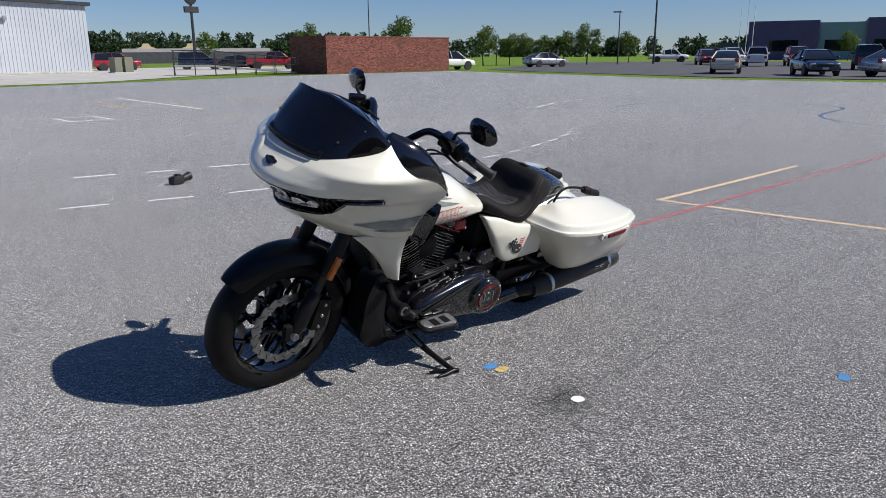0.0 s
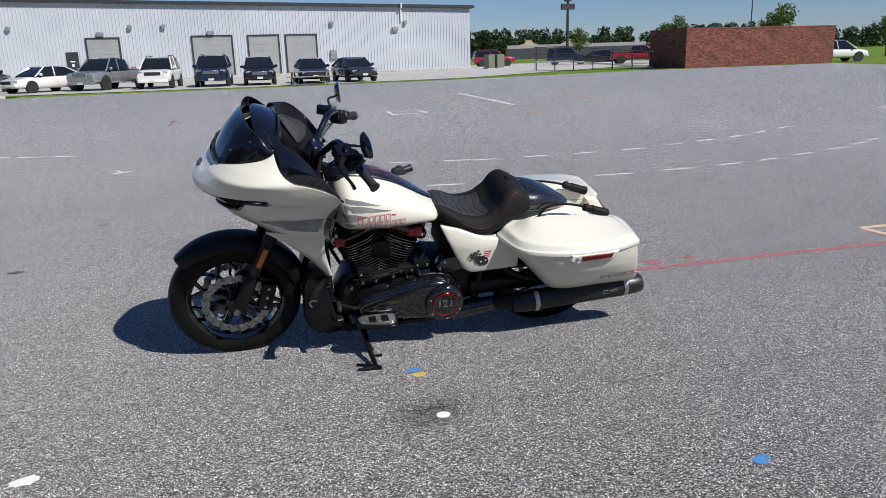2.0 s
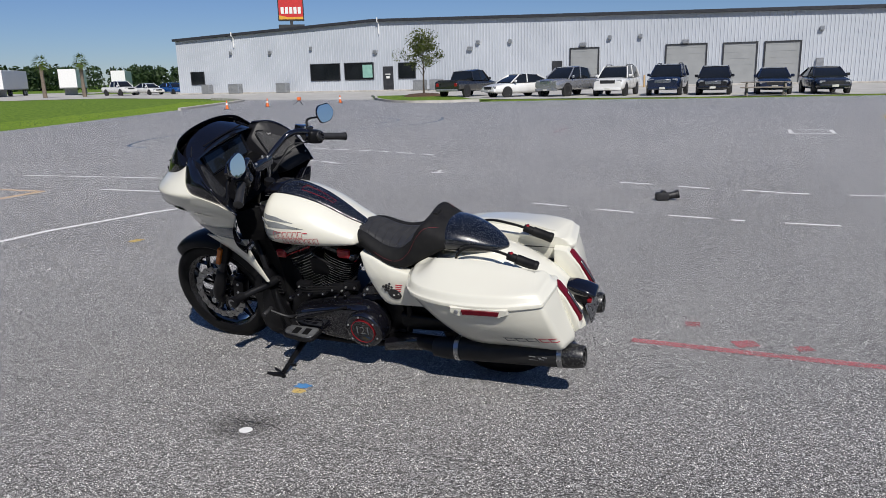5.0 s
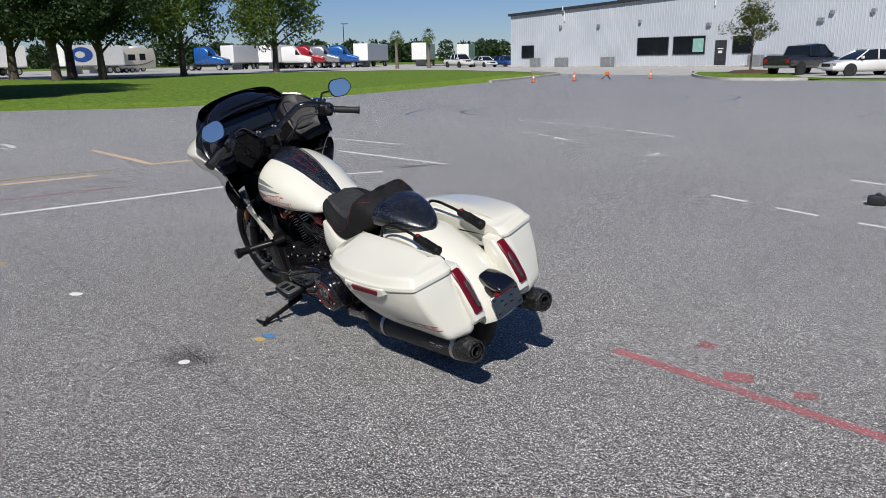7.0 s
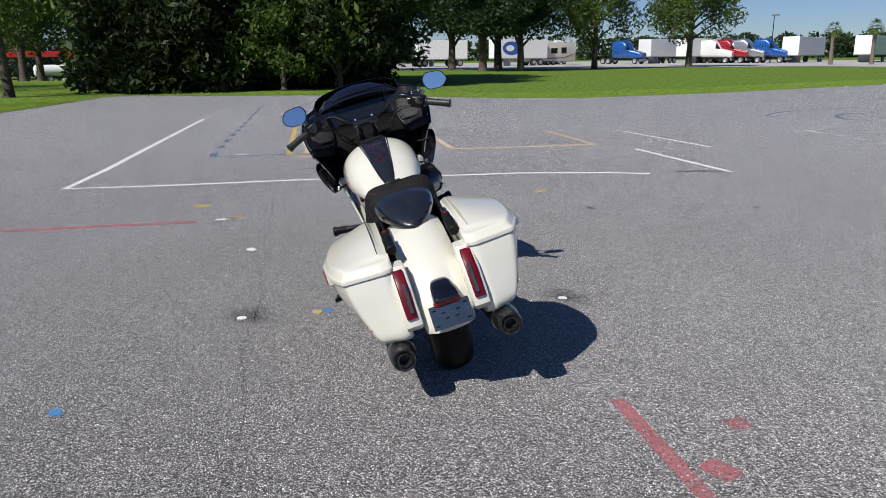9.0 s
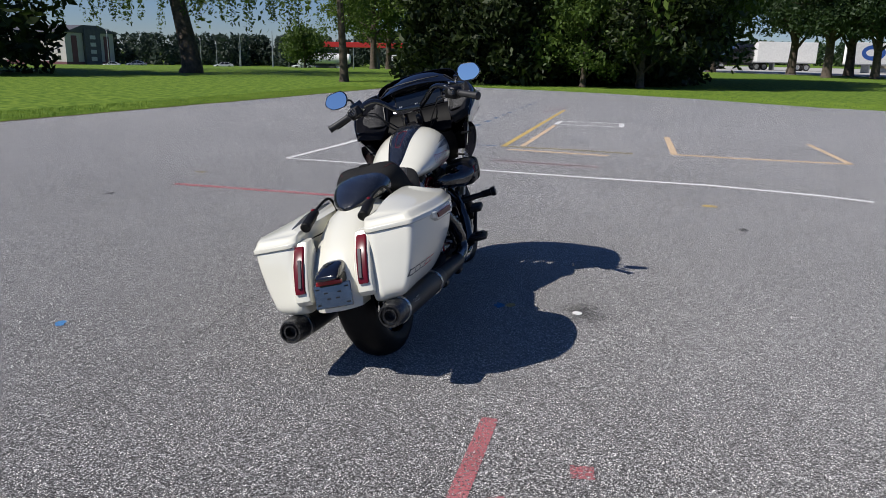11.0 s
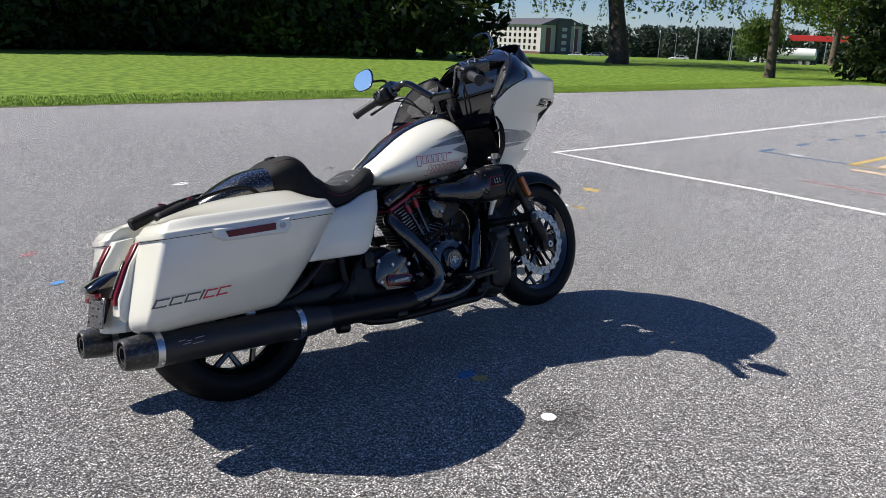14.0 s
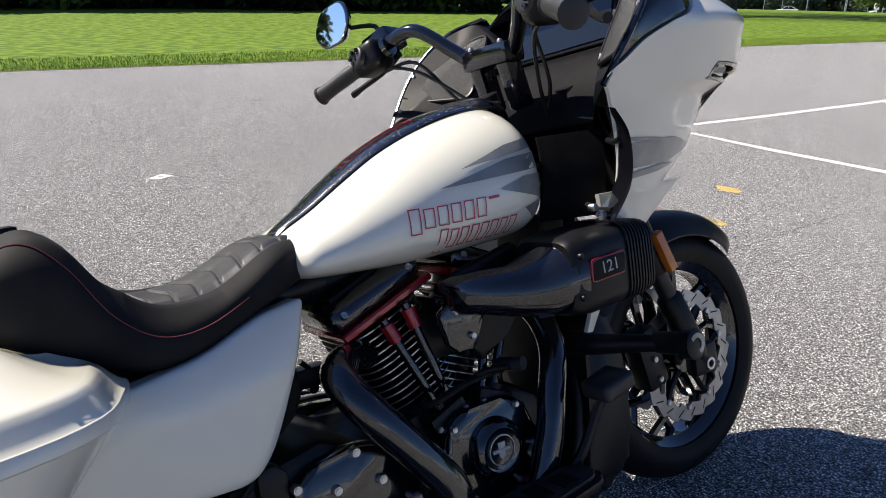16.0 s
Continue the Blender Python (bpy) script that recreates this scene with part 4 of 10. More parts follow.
# undergrowth that closes the woods down to the ground
def shrub(name, label, h, r, leaves, seed, n=42, per=112, size=0.185):
    rnd = random.Random(seed)
    t = thing(name, label, "shrub")
    bm = bmesh.new()
    spots = []
    for k in range(n):
        a, q = rnd.uniform(0, 6.283), math.sqrt(rnd.random())
        z = h * rnd.random() ** 0.9
        w = r * q * (1.0 - 0.55 * (z / h) ** 2)
        p = Vector((math.cos(a) * w, math.sin(a) * w, z + 0.15))
        spots.append((p.x, p.y, p.z, rnd.uniform(0.5, 0.95)))
        if k % 4 == 0:
            add_tube(bm, [(rnd.uniform(-0.2, 0.2), rnd.uniform(-0.2, 0.2), -0.05), p * 0.5 + Vector((0, 0, 0.2)), p], [0.05, 0.03, 0.01], 5, 2)
    part("stem", bm, M_BARK, t)
    leaf_mesh("crown", spots, per, size, leaves, t, seed, 0.1)
    return t


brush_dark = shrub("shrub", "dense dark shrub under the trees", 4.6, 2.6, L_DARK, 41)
brush_oak = shrub("shrub", "dense green shrub at the wood's edge", 3.8, 2.4, L_OAK, 42)
settle(brush_dark, 32.6, 6.0)
settle(brush_oak, 20.0, 33.6)
rnd = random.Random(77)
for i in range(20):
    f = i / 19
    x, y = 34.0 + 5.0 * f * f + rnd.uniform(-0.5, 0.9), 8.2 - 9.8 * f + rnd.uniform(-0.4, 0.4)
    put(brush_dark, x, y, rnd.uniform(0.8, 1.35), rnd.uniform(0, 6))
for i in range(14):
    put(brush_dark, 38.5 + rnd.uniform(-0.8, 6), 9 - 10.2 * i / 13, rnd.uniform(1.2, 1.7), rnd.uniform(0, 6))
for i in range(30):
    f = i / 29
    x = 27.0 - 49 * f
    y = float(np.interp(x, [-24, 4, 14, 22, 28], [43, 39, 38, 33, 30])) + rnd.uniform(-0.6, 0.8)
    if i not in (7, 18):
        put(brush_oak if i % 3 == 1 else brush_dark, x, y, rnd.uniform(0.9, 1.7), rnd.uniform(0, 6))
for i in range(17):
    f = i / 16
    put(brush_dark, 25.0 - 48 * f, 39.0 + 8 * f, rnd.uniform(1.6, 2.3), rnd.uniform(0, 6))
put(brush_dark, 90, -4, 1.5, 1.0)
# great leaning tree with hanging twigs
willow = grow("weeping_tree", "large leaning tree with drooping leafy twigs", 14, 7.5, 0.55, L_OAK, 9, 38, 0.16, 0.42, 16, 0.0, lean=(1.5, 3.5), droop=1.5, spot=0.2)
settle(willow, 36.2, 24.3)


def hanging(parent, count, r0, r1, z0, z1, top, centre, seed, size, leaves):
    """Leafy twigs that hang from the crown."""
    rnd = random.Random(seed)
    spots = []
    for k in range(count):
        a, r = rnd.uniform(0, 6.283), rnd.uniform(r0, r1)
        x, y, z = centre[0] + math.cos(a) * r, centre[1] + math.sin(a) * r, rnd.uniform(z0, z1)
        while z < top:
            spots.append((x, y, z, rnd.uniform(0.10, 0.22)))
            z += 0.16
            x += rnd.uniform(-0.05, 0.05)
            y += rnd.uniform(-0.05, 0.05)
    leaf_mesh("hanging_foliage", spots, 30, size, leaves, parent, seed, 0.0)


hanging(willow, 130, 2.0, 9.0, 2.6, 5.2, 7.5, (1.0, 2.0), 91, 0.10, L_OAK)
slim = grow("slim_tree", "slender tree with a bare lower trunk", 10, 3.2, 0.2, L_LIGHT, 11, 46, 0.14, 0.5, 10, 0.15, lean=(-0.3, 0.3), droop=0.6, spot=0.26)
settle(slim, 30.6, 12.5)
hanging(slim, 36, 0.6, 3.0, 2.2, 4.2, 5.5, (0, 0), 92, 0.09, L_LIGHT)
maple = grow("shade_tree", "broad green shade tree on the lawn", 12, 5.0, 0.33, L_LIGHT, 13, 62, 0.18, 0.25, 17, 0.1, spot=0.29, dense=3)
settle(maple, 75.0, -31.0)
put(maple, 79.0, -44.3, 1.1, 2.0)
put(maple, 62.0, 22.2, 0.95, 1.0, dip(62, 22.2))
put(maple, 70.5, 23.6, 0.95, 3.0, dip(70, 23))
cedar = grow("cedar_tree", "dark feathery evergreen tree on the lawn", 13, 5.2, 0.4, L_PINE, 15, 60, 0.2, 0.22, 18, 0.3, spot=0.3, dense=2)
settle(cedar, 71.0, -17.5)
put(cedar, 69.5, -21.0, 0.9, 2)
put(cedar, 82.0, -16.5, 1.1, 4)
put(cedar, 82.0, -22.0, 1.15, 1)
put(cedar, 86.0, -9.0, 1.2, 3)
crepe = grow("small_tree", "small multi-stemmed tree in a mulch island", 4.7, 1.35, 0.07, L_CREPE, 17, 260, 0.075, 0.34, 12, 0.0, spot=0.3, dense=2)
settle(crepe, 21.0, -46.6, 1.0, 0.0, 0.25)
bush = grow("round_bush", "dense round dark green tree", 5.2, 2.5, 0.15, L_OAK, 19, 90, 0.16, 0.1, 14, 0.05, spot=0.42, dense=2)
settle(bush, 88.1, 41.0, 1.05, 0, dip(88.1, 41))
young = grow("young_tree", "young green street tree", 5.2, 1.5, 0.09, L_LIGHT, 23, 130, 0.12, 0.3, 10, 0.0, spot=0.34, dense=1.5)
settle(young, -64.7, -63.9, 0.95)
for i, (x, y, s) in enumerate(((-67.0, -61.5, 0.8), (-65.8, -62.7, 0.78), (-68.4, -60.0, 0.8), (-69.8, -58.2, 0.75), (-70.6, -57.2, 0.72), (-71.3, -56.4, 0.85), (-73.0, -54.2, 1.02), (-88.4, -58.5, 0.9), (-46.1, -101.3, 1.0), (-39.7, -64.9, 0.95), (-47.5, -59.3, 1.1), (-118, -40, 0.9))):
    put(young, x, y, s, i * 1.3)


M_PALMBARK = mat("palm_bark", (0.20, 0.16, 0.12), (0.12, 0.10, 0.08), 6, 0.9, bump=0.6, bscale=20)


def palm(x, y, h, seed):
    rnd = random.Random(seed)
    t = thing("palm_tree", "cabbage palm with a shaggy round crown", "palm tree", pose(x, y, -0.03), "palms by the drive")
    part("trunk", tube_bm([(0, 0, 0), (0.05, 0, h * 0.4), (0, 0.03, h * 0.75)], [0.26, 0.2, 0.24], 8, 3), M_PALMBARK, t)
    verts, faces = [], []
    for k in range(60):
        a, e = rnd.uniform(0, 6.28), rnd.uniform(-0.6, 1.3)
        L = rnd.uniform(1.1, 1.6)
        o = Vector((0, 0, h * 0.77))
        d = Vector((math.cos(a) * math.cos(e), math.sin(a) * math.cos(e), math.sin(e)))
        s = Vector((-math.sin(a), math.cos(a), 0))
        for j in range(7):
            f = (j - 3) / 3
            n = len(verts)
            tip = o + d * L * (1 - 0.2 * abs(f)) + s * f * 0.5 - Vector((0, 0, 0.25 + 0.2 * abs(f)))
            m = o + d * L * 0.5 + s * f * 0.12
            verts += [tuple(m - s * 0.04), tuple(m + s * 0.04), tuple(tip)]
            faces.append((n, n + 1, n + 2))
    raw("crown", verts, faces, L_LIGHT, t)


palm(79.4, -63.4, 5.4, 1)
palm(76.6, -66.8, 5.6, 2)
# woods in the distance
def far_woods(name, path, h0, h1, n, size, material, seed, label):
    rnd = random.Random(seed)
    spots = []
    for k in range(n):
        f = rnd.random() * (len(path) - 1)
        i = int(f)
        x = path[i][0] + (path[i + 1][0] - path[i][0]) * (f - i)
        y = path[i][1] + (path[i + 1][1] - path[i][1]) * (f - i)
        z0 = path[i][2]
        d = math.hypot(x, y)
        q = 1 + rnd.uniform(0, 0.12)
        hh = (h0 + (h1 - h0) * (0.5 + 0.5 * noise.noise((x * 0.03, y * 0.03, seed)))) * rnd.uniform(0.75, 1.05)
        for z in np.arange(size * 0.8, hh, size * 1.3):
            spots.append((x * q, y * q, z0 + float(z), size * rnd.uniform(0.8, 1.5) * (1.1 - 0.5 * float(z) / hh)))
    ob = leaf_mesh(name, spots, 26 / size / size * 3.6, size * 0.27, material, None, seed)
    return tagged(ob, label, "woods", kind="stuff")


far_woods("pine_woods", [(-50, -245, 0), (-73, -235, 0), (-124, -212, 0), (-160, -205, 0)], 6.5, 9.6, 200, 2.2, L_PINE, 31, "distant dark pine wood")
far_woods("far_woods", [(-150, -260, 0), (-210, -225, 0), (-265, -140, 0), (-290, -80, 0), (-300, 0, 0), (-250, 120, 0)], 5, 8, 330, 2.6, L_PINE, 32, "distant line of trees")
far_woods("far_woods", [(60, -300, 0), (150, -260, 0), (190, -180, 0), (220, -110, 0), (260, -40, 0), (260, 10, 0)], 6.0, 9.5, 300, 2.6, L_PINE, 33, "distant line of trees behind the truck park")
# the ridge's haze is only in its leaf colour
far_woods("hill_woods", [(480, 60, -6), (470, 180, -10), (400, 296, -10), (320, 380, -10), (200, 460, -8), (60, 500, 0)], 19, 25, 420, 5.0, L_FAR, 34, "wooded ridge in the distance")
far_woods("back_woods", [(-40, 75, 0), (-90, 80, 0), (-140, 60, 0), (-200, 60, 0)], 9, 13, 60, 3.0, L_DARK, 35, "woods behind the lot")

# ---- parked vehicles: x ahead, y to the left, standing on z = 0 ----
def paint(name, c, metal=0.3):
    return mat(name, c, tuple(v * 0.9 for v in c), 2, 0.25, 0.3, metal=metal, coat=1.0)


C_WHITE, C_SILVER, C_BLACK = paint("white_car_paint", (0.72, 0.72, 0.70), 0), paint("silver_car_paint", (0.36, 0.37, 0.39), 0.6), paint("black_car_paint", (0.012, 0.012, 0.015), 0.2)
C_NAVY, C_RED, C_GREY = paint("navy_car_paint", (0.012, 0.02, 0.05), 0.3), paint("red_car_paint", (0.30, 0.012, 0.018), 0.2), paint("charcoal_car_paint", (0.03, 0.031, 0.034), 0.4)
C_BLUE, C_CREAM = paint("blue_car_paint", (0.015, 0.10, 0.35), 0.3), paint("cream_car_paint", (0.66, 0.62, 0.5), 0)
M_HEAD = mat("headlamp", (0.6, 0.62, 0.64), (0.25, 0.26, 0.27), 8, 0.1, metal=0.5, coat=1.0)
M_TAIL = mat("tail_lamp_red", (0.30, 0.01, 0.012), (0.2, 0.008, 0.01), 6, 0.15, coat=1.0)
M_PLATEWHITE = mat("plate", (0.6, 0.6, 0.55), (0.5, 0.5, 0.46), 5, 0.5)

# lower body: x, underside, beltline, half-width; cabin: x, belt, roof, half-width at the roof
CARS = {
    "sedan": ([(-2.42, 0.45, 0.88, 0.72), (-2.34, 0.30, 0.98, 0.86), (-1.8, 0.24, 1.0, 0.90), (-0.6, 0.22, 0.96, 0.91), (0.9, 0.22, 0.93, 0.91), (1.7, 0.24, 0.86, 0.89), (2.2, 0.28, 0.76, 0.84), (2.40, 0.36, 0.66, 0.70)],
              [(-1.95, 0.97, 0.985, 0.78), (-1.1, 0.95, 1.40, 0.62), (-0.2, 0.94, 1.46, 0.62), (0.35, 0.93, 1.42, 0.62), (1.15, 0.90, 0.94, 0.80)], 0.33, 1.45, -1.42),
    "suv": ([(-2.40, 0.55, 1.05, 0.84), (-2.34, 0.38, 1.16, 0.95), (-1.6, 0.30, 1.16, 0.98), (0.9, 0.30, 1.13, 0.98), (1.6, 0.32, 1.10, 0.97), (2.2, 0.36, 1.02, 0.93), (2.36, 0.45, 0.92, 0.82)],
            [(-2.32, 1.14, 1.20, 0.86), (-2.15, 1.13, 1.74, 0.72), (-0.5, 1.12, 1.82, 0.74), (0.35, 1.11, 1.76, 0.72), (1.15, 1.09, 1.13, 0.84)], 0.38, 1.48, -1.45),
    "crossover": ([(-2.25, 0.5, 0.98, 0.80), (-2.18, 0.34, 1.06, 0.91), (-1.5, 0.27, 1.05, 0.94), (0.9, 0.26, 1.0, 0.94), (1.6, 0.28, 0.97, 0.92), (2.1, 0.32, 0.88, 0.88), (2.26, 0.42, 0.78, 0.76)],
                  [(-2.15, 1.04, 1.08, 0.82), (-1.75, 1.03, 1.55, 0.66), (-0.4, 1.02, 1.66, 0.69), (0.35, 1.0, 1.60, 0.68), (1.2, 0.97, 1.0, 0.82)], 0.36, 1.38, -1.36),
    "pickup": ([(-2.85, 0.6, 1.10, 0.86), (-2.80, 0.45, 1.14, 0.96), (-1.0, 0.38, 1.15, 0.98), (0.9, 0.36, 1.15, 0.98), (1.9, 0.38, 1.13, 0.97), (2.6, 0.42, 1.05, 0.93), (2.80, 0.5, 0.95, 0.84)],
               [(-0.78, 1.13, 1.17, 0.86), (-0.66, 1.13, 1.72, 0.73), (0.3, 1.13, 1.84, 0.75), (0.85, 1.12, 1.78, 0.73), (1.6, 1.11, 1.15, 0.85)], 0.40, 1.78, -1.72),
}
WHEEL_MESH = {}


def car_wheel(parent, x, y, r):
    w = new("wheel")
    w.parent = parent
    w.location = (x, y, r)
    key = (round(r, 2), y > 0)
    if key not in WHEEL_MESH:
        s = 1 if y > 0 else -1
        a = part("tyre", lathe_bm([(r * 0.62, -0.11), (r * 0.93, -0.11), (r, -0.08), (r, 0.08), (r * 0.93, 0.11), (r * 0.62, 0.11)], 24), M_RUBBER, w)
        bm = lathe_bm([(0, s * 0.075), (r * 0.14, s * 0.08), (r * 0.2, s * 0.06), (r * 0.56, s * 0.085), (r * 0.63, s * 0.105), (r * 0.63, -s * 0.1)], 20)
        b = part("rim", bm, M_STEEL, w)
        WHEEL_MESH[key] = (a.data, b.data)
    else:
        for nm, me in zip(("tyre", "rim"), WHEEL_MESH[key]):
            o = new(nm, me)
            o.parent = w
    return w


CAR_MESH = {}


def car(kind, colour, x, y, head, label, z=0.0, grille=M_BLACKP):
    """head: degrees from +x of the way that it faces."""
    low, cab, r, xf, xr = CARS[kind]
    c = thing("pickup_truck" if kind == "pickup" else "suv" if kind in ("suv", "crossover") else "car", label, "pickup truck" if kind == "pickup" else "car", pose(x, y, z, 0, 0, head), "parked cars")
    L0, L1, hw = low[0][0], low[-1][0], max(q[3] for q in low)
    if kind not in CAR_MESH:
        CAR_MESH[kind] = {}
    made = CAR_MESH[kind]

    def once(name, build, material, label2="", key=None):
        key = key or name
        if key in made:
            me = made[key]
            if me.materials[0] != material:
                me = me.copy()
                me.materials.clear()
                me.materials.append(material)
            o = new(name, me)
            o.parent = c
        else:
            o = part(name, build(), material, c, label2)
            made[key] = o.data
        return o

    def body():
        bm = loft_bm([super_ring(a, 0, (b + d) / 2, w, (d - b) / 2, 24, 4.5) for a, b, d, w in low])
        return bm

    def roof():
        return loft_bm([[Vector((a, yy, zz)) for yy, zz in ((-w, t - 0.02), (-w * 0.9, t + 0.015), (0, t + 0.035), (w * 0.9, t + 0.015), (w, t - 0.02), (0, t - 0.03))] for a, b, t, w in cab[1:-1]])

    def glass():
        rings = []
        for a, b, t, w in cab:
            wb = hw * 0.93
            rings.append([Vector((a, -wb, b - 0.02)), Vector((a, -w, t)), Vector((a, 0, t + 0.015)), Vector((a, w, t)), Vector((a, wb, b - 0.02)), Vector((a, 0, b - 0.02))])
        return loft_bm(rings)

    def pillar(i, s):
        wb = hw * 0.935
        if i == 1:
            m = cab[len(cab) // 2]
            return tube_bm([(m[0] + 0.05, s * wb, m[1] - 0.02), (m[0] - 0.05, s * m[3], m[2])], 0.04, 6)
        a, b = (cab[0], cab[1]) if i == 0 else (cab[-1], cab[-2])
        return tube_bm([(a[0], s * wb, a[1]), (b[0], s * b[3], b[2])], 0.045, 6)

    once("body", body, colour)
    once("roof", roof, colour)
    once("cabin_glass", glass, M_GLASSDARK, "dark tinted glass")
    for s in (1, -1):
        for i in range(3):
            once("pillar", lambda: pillar(i, s), colour, "", ("pillar", i, s))
    for wx in (xf, xr):
        for s in (1, -1):
            car_wheel(c, wx, s * (hw - 0.10), r)
    for s in (1, -1):
        for wx in (xf, xr):
            once("wheel_arch", lambda: arch(hw, wx, s, r), M_BLACKP, "", ("arch", wx, s))
    zb = low[-2][2]
    for s in (1, -1):
        once("headlamp" if s > 0 else "headlamp_right", lambda: box_bm((L1 - 0.20, s * hw * 0.52 - 0.0, zb - 0.20), (L1 - 0.02, s * hw * 0.86, zb - 0.04), 0.04) if s > 0 else box_bm((L1 - 0.20, -hw * 0.86, zb - 0.20), (L1 - 0.02, -hw * 0.52, zb - 0.04), 0.04), M_HEAD).name = "headlamp"
        once("tail" if s > 0 else "tail_right", lambda: box_bm((L0 - 0.01, hw * 0.62, 0.72), (L0 + 0.15, hw * 0.88, 0.98), 0.03) if s > 0 else box_bm((L0 - 0.01, -hw * 0.88, 0.72), (L0 + 0.15, -hw * 0.62, 0.98), 0.03), M_TAIL).name = "tail_lamp"
        once("mirror" if s > 0 else "mirror_right", lambda: box_bm((cab[-1][0] - 0.35, hw * 0.95, cab[-1][1] + 0.04), (cab[-1][0] - 0.22, hw * 0.95 + 0.2, cab[-1][1] + 0.2), 0.03) if s > 0 else box_bm((cab[-1][0] - 0.35, -hw * 0.95 - 0.2, cab[-1][1] + 0.04), (cab[-1][0] - 0.22, -hw * 0.95, cab[-1][1] + 0.2), 0.03), colour).name = "mirror"
    once("grille", lambda: box_bm((L1 - 0.10, -hw * 0.48, zb - 0.28), (L1 + 0.01, hw * 0.48, zb - 0.06), 0.03), grille)
    once("bumper", lambda: box_bm((L1 - 0.16, -hw * 0.86, 0.36), (L1 + 0.05, hw * 0.86, 0.52), 0.05, 2), M_STEEL if kind == "pickup" else colour)
    once("rear_bumper", lambda: box_bm((L0 - 0.05, -hw * 0.86, 0.42), (L0 + 0.12, hw * 0.86, 0.58), 0.05, 2), M_STEEL if kind == "pickup" else colour)
    once("number_plate", lambda: box_bm((L1 + 0.05, -0.16, 0.38), (L1 + 0.065, 0.16, 0.5)), M_PLATEWHITE)
    if kind == "pickup":
        once("bed_well", lambda: box_bm((-2.7, -0.78, 1.05), (-0.85, 0.78, 1.165)), M_BLACKP)
    if kind == "suv":
        for s in (1, -1):
            once("roof_rail" if s > 0 else "roof_rail_right", lambda: tube_bm([(-2.0, s * 0.62, 1.80), (-1.2, s * 0.63, 1.88), (0.0, s * 0.63, 1.88), (0.2, s * 0.62, 1.8)], 0.025, 6) if s > 0 else tube_bm([(-2.0, -0.62, 1.80), (-1.2, -0.63, 1.88), (0.0, -0.63, 1.88), (0.2, -0.62, 1.8)], 0.025, 6), M_BLACKP).name = "roof_rail"
    return c


def arch(hw, wx, s, r):
    bm = bmesh.new()
    add_lathe(bm, [(0.0, s * (hw + 0.003)), (r * 1.14, s * (hw + 0.003)), (r * 1.14, s * (hw - 0.15))], 20, Matrix.Translation((wx, 0, r)))
    return bm


# row before the metal building, noses to the lot
car("pickup", C_GREY, 17.6, -46.6, -100, "dark charcoal pickup truck parked tail to the lot")
car("sedan", C_WHITE, 13.4, -44.9, 52, "white saloon car with a black push bar")
car("pickup", C_SILVER, 9.9, -45.6, 66, "silver pickup truck with a chrome grille", grille=M_CHROME)
car("suv", C_WHITE, 6.9, -44.8, 86, "white sport utility car with dark windows")
car("suv", C_NAVY, 3.75, -44.6, 88, "dark blue sport utility car with roof rails", grille=M_CHROME)
car("crossover", C_BLACK, 1.05, -44.4, 90, "black crossover with a bright grille", grille=M_CHROME)
car("sedan", C_NAVY, -2.1, -44.3, 92, "dark blue saloon car behind a bench")
car("sedan", C_GREY, -4.75, -44.0, 99, "dark grey saloon car facing the lot")
# west side lot
car("sedan", C_CREAM, -44.6, -21.6, 205, "cream white saloon car in the side lot")
car("sedan", C_NAVY, -42.6, -15.2, 35, "dark blue saloon car in the side lot")
car("sedan", C_SILVER, -43.2, -10.6, 150, "silver saloon car in the side lot")
car("suv", C_WHITE, -69.5, -31.2, 205, "white sport utility car in the side lot")
car("suv", C_RED, -71.5, -28.2, 30, "red sport utility car in the side lot")
car("sedan", C_WHITE, -66.0, -24.0, 205, "white saloon car in the side lot")
car("suv", C_BLACK, -58.0, -17.5, 200, "black sport utility car in the side lot")
car("sedan", C_CREAM, -62.0, -15.0, 205, "pale beige saloon car in the side lot")
car("suv", C_WHITE, -74, -36, 40, "white sport utility car in the side lot")
car("crossover", C_RED, -76, -40, 40, "dark red crossover in the side lot")
car("sedan", C_SILVER, -60, -9, 200, "silver saloon car in the side lot")
car("pickup", C_WHITE, -98, -58, 130, "white pickup truck far off")
car("suv", C_BLACK, -88, -45, 130, "black sport utility car far off")
car("crossover", C_WHITE, -44.8, -48.6, 170, "white crossover beside the brick enclosure")
car("sedan", C_SILVER, -58.5, -48.6, 165, "silver saloon car on the side road")
# behind the metal building's corner
car("suv", C_RED, -26.0, -81.0, 172, "bright red sport utility car behind the hall")
car("suv", C_NAVY, -33.4, -76.5, 160, "dark blue sport utility car by the ramp")
car("sedan", C_BLACK, -35.8, -72.0, 160, "black car by the ramp")
car("pickup", C_RED, -38.6, -70.0, 155, "red pickup truck by the ramp")
# north-east corner of the building
car("pickup", C_WHITE, 75.0, -71.0, 165, "white pickup truck on the drive")
car("sedan", C_WHITE, 72.6, -73.6, 165, "white saloon car on the drive")
car("sedan", C_BLUE, 70.4, -75.6, 165, "bright blue saloon car on the drive")

